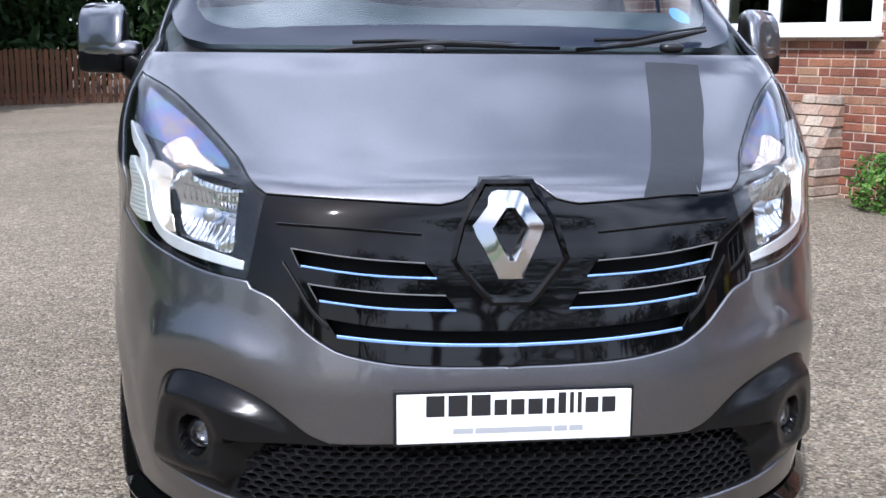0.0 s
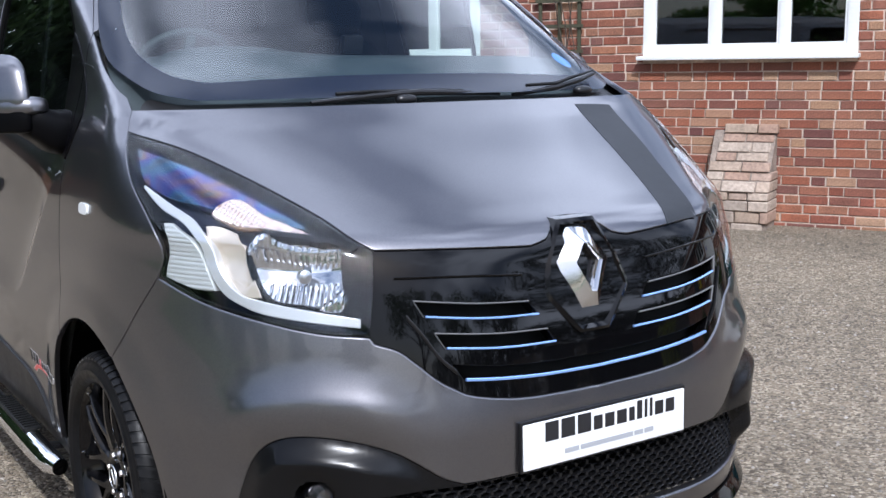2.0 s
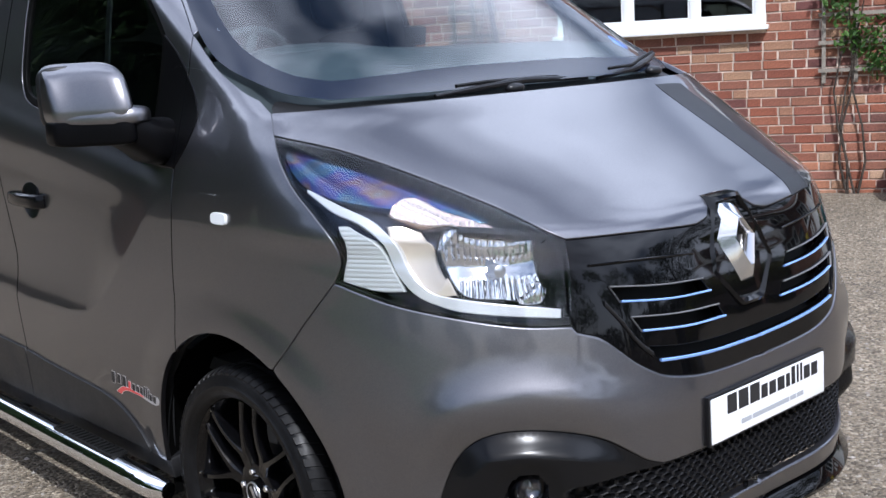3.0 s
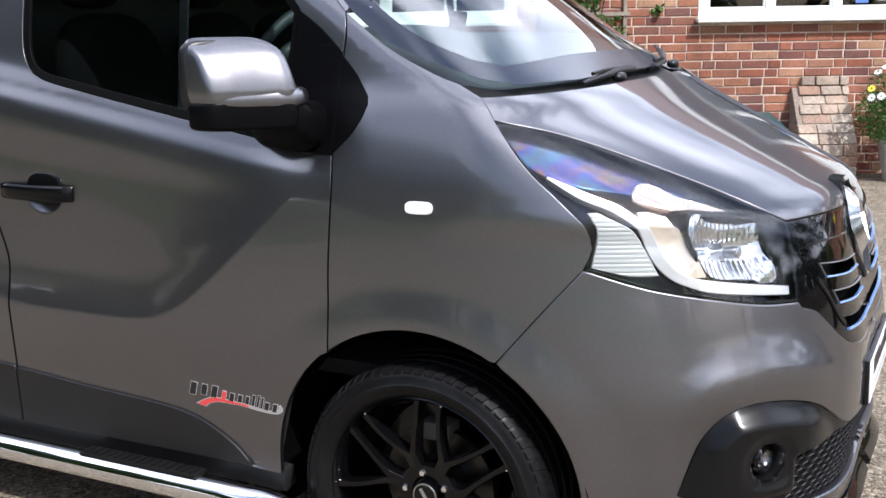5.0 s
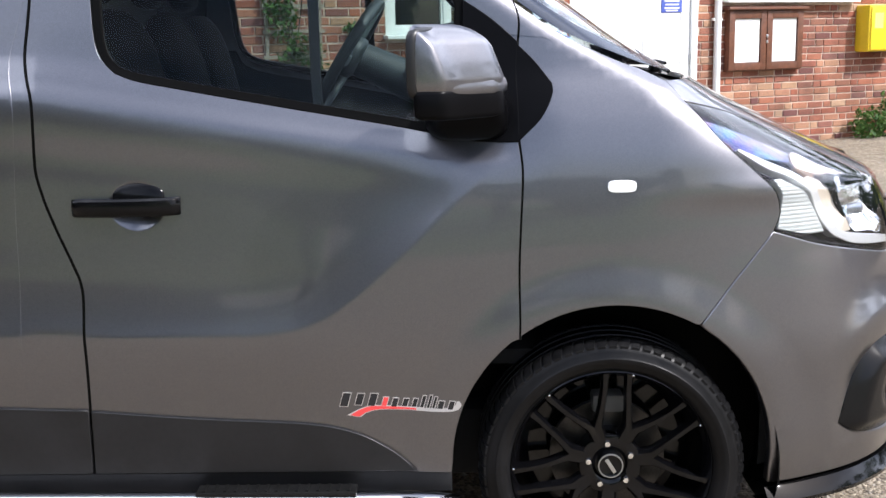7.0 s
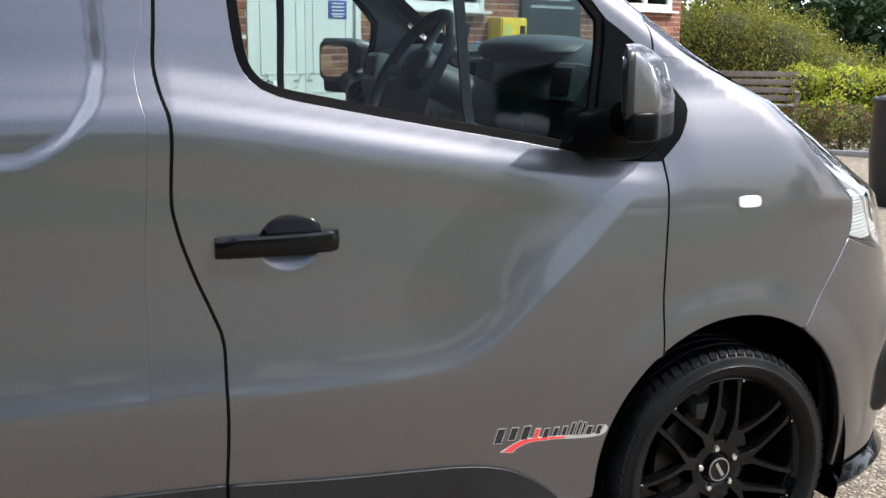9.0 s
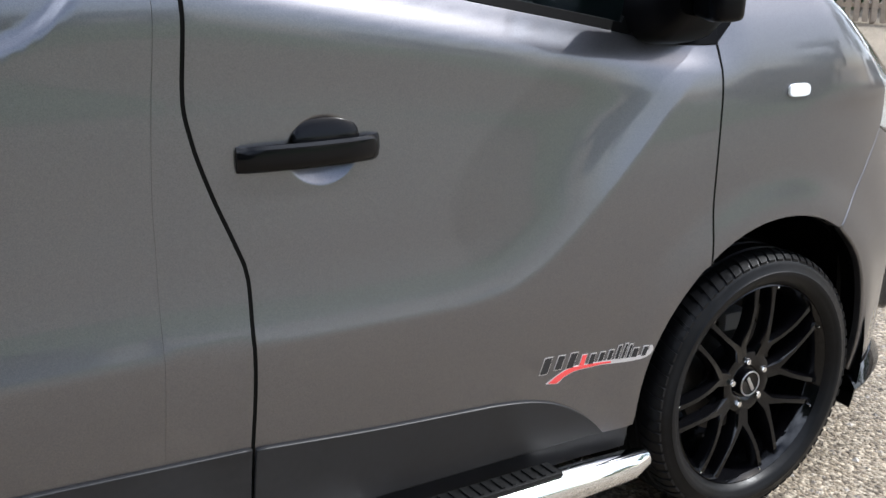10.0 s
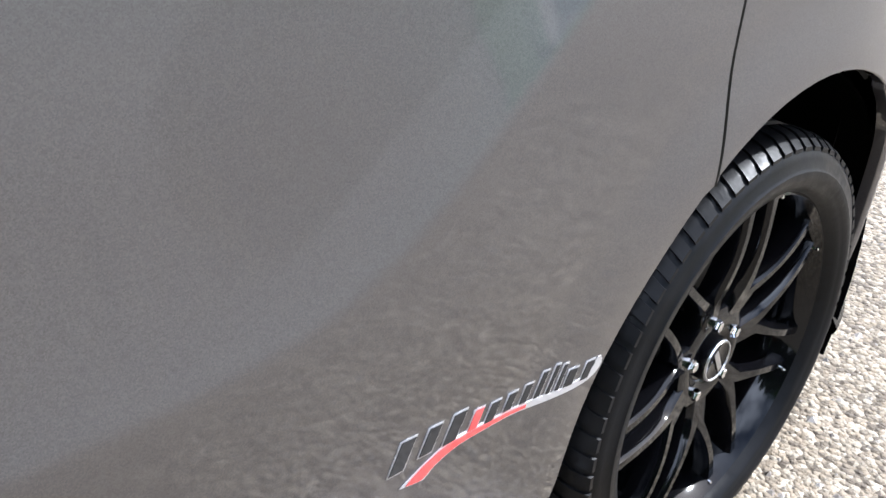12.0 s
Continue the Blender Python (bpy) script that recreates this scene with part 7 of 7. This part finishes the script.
part("barrel_body", one(lathe, [(0, .001), (0, .255), (.05, .27), (.45, .30), (.85, .292), (.93, .292), (.95, .305), (.975, .31), (.99, .30), (.985, .26), (.965, .001)], 40, "Z", (4.45, -5.06, 0)), BLACK_PLASTIC, barrel)
part("barrel_lid", one(lathe, [(.985, .26), (1.0, .25), (1.005, .001)], 40, "Z", (4.45, -5.06, 0)), BLACK_TRIM, barrel)


def picket_fence(a, b, h, mat, gap, wd, label, top):
    """A run of upright boards on two rails."""
    a, b = Vector((*a, 0)), Vector((*b, 0))
    L = (b - a).length
    ang = math.degrees(math.atan2(b.y - a.y, b.x - a.x))
    f = thing("picket_fence", label, "fence", (a.x, a.y, 0), turn=ang)
    z0 = .04
    poly = [(-wd / 2, 0), (wd / 2, 0), (wd / 2, h - top), (0, h), (-wd / 2, h - top)]
    bm = bmesh.new()
    prism(bm, poly, .02, pose(0, 0, z0, 90))
    pm = mesh_of(bm, "picket")
    pm.materials.append(mat)
    n = int(L / gap)
    rr = random.Random(int(L * 10))
    bpy.context.view_layer.update()
    for k in range(n):
        o = new("picket", pm)
        o.parent = f
        o.matrix_parent_inverse = Matrix()
        o.location, o.rotation_euler = (k * gap, 0, rr.uniform(-.015, .015)), (0, radians(rr.uniform(-.8, .8)), 0)
    for z in (.25, h - .28):
        bm = bmesh.new()
        box(bm, (L / 2, .035, z + z0), (L, .035, .07))
        o = part("fence_rail", bm, mat, None, smooth=False)
        o.parent = f
    for k in range(int(L / 2.4) + 1):
        bm = bmesh.new()
        box(bm, (min(k * 2.4, L), .08, h / 2), (.08, .08, h + .02))
        o = part("fence_post", bm, mat, None, smooth=False)
        o.parent = f
    return f


FENCE_BROWN = island_material("fence_brown", [(.085, .034, .015), (.11, .046, .021), (.065, .028, .014)], .85, .2, 60, True, .3)
FENCE_GREY = island_material("fence_tan", [(.28, .22, .16), (.34, .27, .20), (.24, .19, .14)], .85, .2, 60, True, .3)
picket_fence((-16, 21.5), (2.5, 22.5), 1.22, FENCE_BROWN, .115, .085, "brown stained wooden picket fence", .03)
picket_fence((10.6, -10.9), (-2.5, -19.2), 1.10, FENCE_GREY, .135, .085, "pale weathered wooden picket fence", .07)


def tree(at, h, spread, seed, mat, label, leaves=5200, size=.30, turn=0):
    """Trunk, limbs and a ragged crown."""
    t = thing("tree", label, "tree", at, "trees round the yard")
    r = random.Random(seed)
    bm = bmesh.new()
    base = Vector(at)
    tp = [base + Vector((r.uniform(-.12, .12) * k, r.uniform(-.12, .12) * k, h * .62 * k / 6 - (.1 if k == 0 else 0))) for k in range(7)]
    tube(bm, tp, [.34, .27, .24, .21, .18, .14, .09], 12)
    lumps = []
    for k in range(13):
        s = tp[2 + k % 5]
        a = k * 2.4 + r.uniform(-.3, .3)
        ln = spread * r.uniform(.45, .95)
        e = s + Vector((math.cos(a) * ln, math.sin(a) * ln, h * r.uniform(.08, .34)))
        tube(bm, [s, (s + e) / 2 + Vector((0, 0, r.uniform(.0, .3))), e], [.09, .06, .03], 7)
        lumps.append((*e, spread * r.uniform(.28, .46), spread * r.uniform(.28, .46), h * r.uniform(.09, .15)))
    lumps.append((*(tp[6] + Vector((0, 0, h * .16))), spread * .5, spread * .5, h * .2))
    part("trunk", bm, BARK, t)
    part("crown", leaf_mesh("crown", cloud(leaves, lumps, seed, .2), size, seed), mat, t, smooth=False)
    return t


spots = [(-29, -6, 4.6, 3.0), (-30, 1, 4.6, 3.0), (-26, 8, 7, 3.4), (-17, 14, 12, 4.6), (-29, -17, 4.8, 3.2), (-17, -25, 7, 3.4), (-5, -24, 12, 4.8), (4, -26, 11, 4.4), (12, -22, 10, 4.2), (18, -17, 11, 4.6),
         (-9, 26, 11, 4.6), (-3.5, 27, 12, 4.8), (2, 28, 11, 4.6), (-14, 25, 11, 4.6), (21, -9, 10, 4.2)]
for k, (x, y, h, w) in enumerate(spots):
    tree((x, y, 0), h, w, 100 + k, DEEP_GREEN if y > 20 or x > 10 else GREEN, "tall broadleaf tree with a dense dark green crown", 4600, .34)
tree((-8.2, 20.6, 0), 10, 3.6, 140, DEEP_GREEN, "tall tree with a thick dark trunk beside the fence", 3600, .32)
# under-planting that closes the view behind both fences
for k, (x, y, w) in enumerate(((-12, 24.5, 3), (-7, 24.8, 3), (-2, 25, 3), (3, 25.5, 3), (6, -19.5, 2.6), (11.5, -15, 2.8), (16.5, -12.5, 2.8), (14, -13.8, 2.4), (8.5, -15.8, 2.8), (15.5, -7.5, 2.2), (0, -22, 3), (17, -9.5, 2.2), (-16, -17, 3), (-21, -1, 2.6), (-22, 4, 2.6))):
    garden_bush("hedge_shrub", "dense dark green evergreen hedge shrub", (x, y, 0), [(0, 0, 1.3, w, 1.2, 1.3), (w * .4, .3, 1.9, w * .6, 1.0, 1.0), (-w * .5, .2, 1.7, w * .5, 1.0, 1.1)], DEEP_GREEN, 3600, .26, 70 + k, "shrub")
# tall screen of evergreens along the lawn
for k, (x, y, h) in enumerate(((-16, 8.5, 6.5), (-13.5, 13, 10.5), (-11.5, 16.5, 13), (-9.3, 19.2, 13), (-12, 25.5, 13), (-7.2, 26, 14), (-2.5, 26.5, 10), (2.5, 27, 10))):
    garden_bush("evergreen", "tall dense dark evergreen at the edge of the lawn", (x, y, 0), [(0, 0, h * .42, 2.3, 2.6, h * .42), (.2, .6, h * .70, 1.6, 1.8, h * .30), (-.3, -1.0, h * .35, 1.8, 2.0, h * .35)], DEEP_GREEN, 13000, .42, 170 + k, "evergreen tree")
# lawn beyond the yard
GRASS = material("lawn", (.060, .105, .025), .9, var=.45, var_scale=2.5, bump=.6, bump_scale=40)
bm = bmesh.new()
for x0, x1, y0, y1 in ((-60, -9.5, -40, 40),):
    vs = [bm.verts.new(v) for v in ((x0, y0, .012), (x1, y0, .012), (x1 + .3, (y0 + y1) / 2, .012), (x1, y1, .012), (x0, y1, .012))]
    bm.faces.new(vs)
tagged(part("lawn", bm, GRASS, smooth=False), "mown green lawn beyond the gravel", "lawn", kind="structure")
# leaf litter along the fence
P = np.stack([np.random.default_rng(9).uniform(-14, 2, 1500), np.random.default_rng(10).normal(20.6, .45, 1500), np.full(1500, .015)], 1)
tagged(part("leaf_litter", leaf_mesh("leaf_litter", P, .09, 9, 2.0), leaf_material("dead_leaf", [(.22, .13, .06), (.30, .20, .10), (.16, .09, .04), (.12, .13, .04)]), smooth=False), "dry fallen leaves along the fence", "leaves", kind="stuff")

# bricks that can be told apart, one by one
shared = {}
for a, b, z0, z1, out in near:
    key = (round((b - a) / .01), 0)
    if key not in shared:
        w = (b - a) / 2
        v, f = brick_box(-w, w, -.03225, .03225, 0.0)
        me = bpy.data.meshes.new("brick")
        me.from_pydata(v, [], f)
        me.flip_normals()
        me.materials.append(BRICK_OBJ)
        shared[key] = (me, w)
    me, w = shared[key]
    o = new("brick", me)
    o.parent = HOUSE
    o.matrix_world = WALL @ Matrix.Translation(((a + b) / 2, out, (z0 + z1) / 2)) @ Matrix.Diagonal(((b - a) / 2 / w, 1, 1, 1))
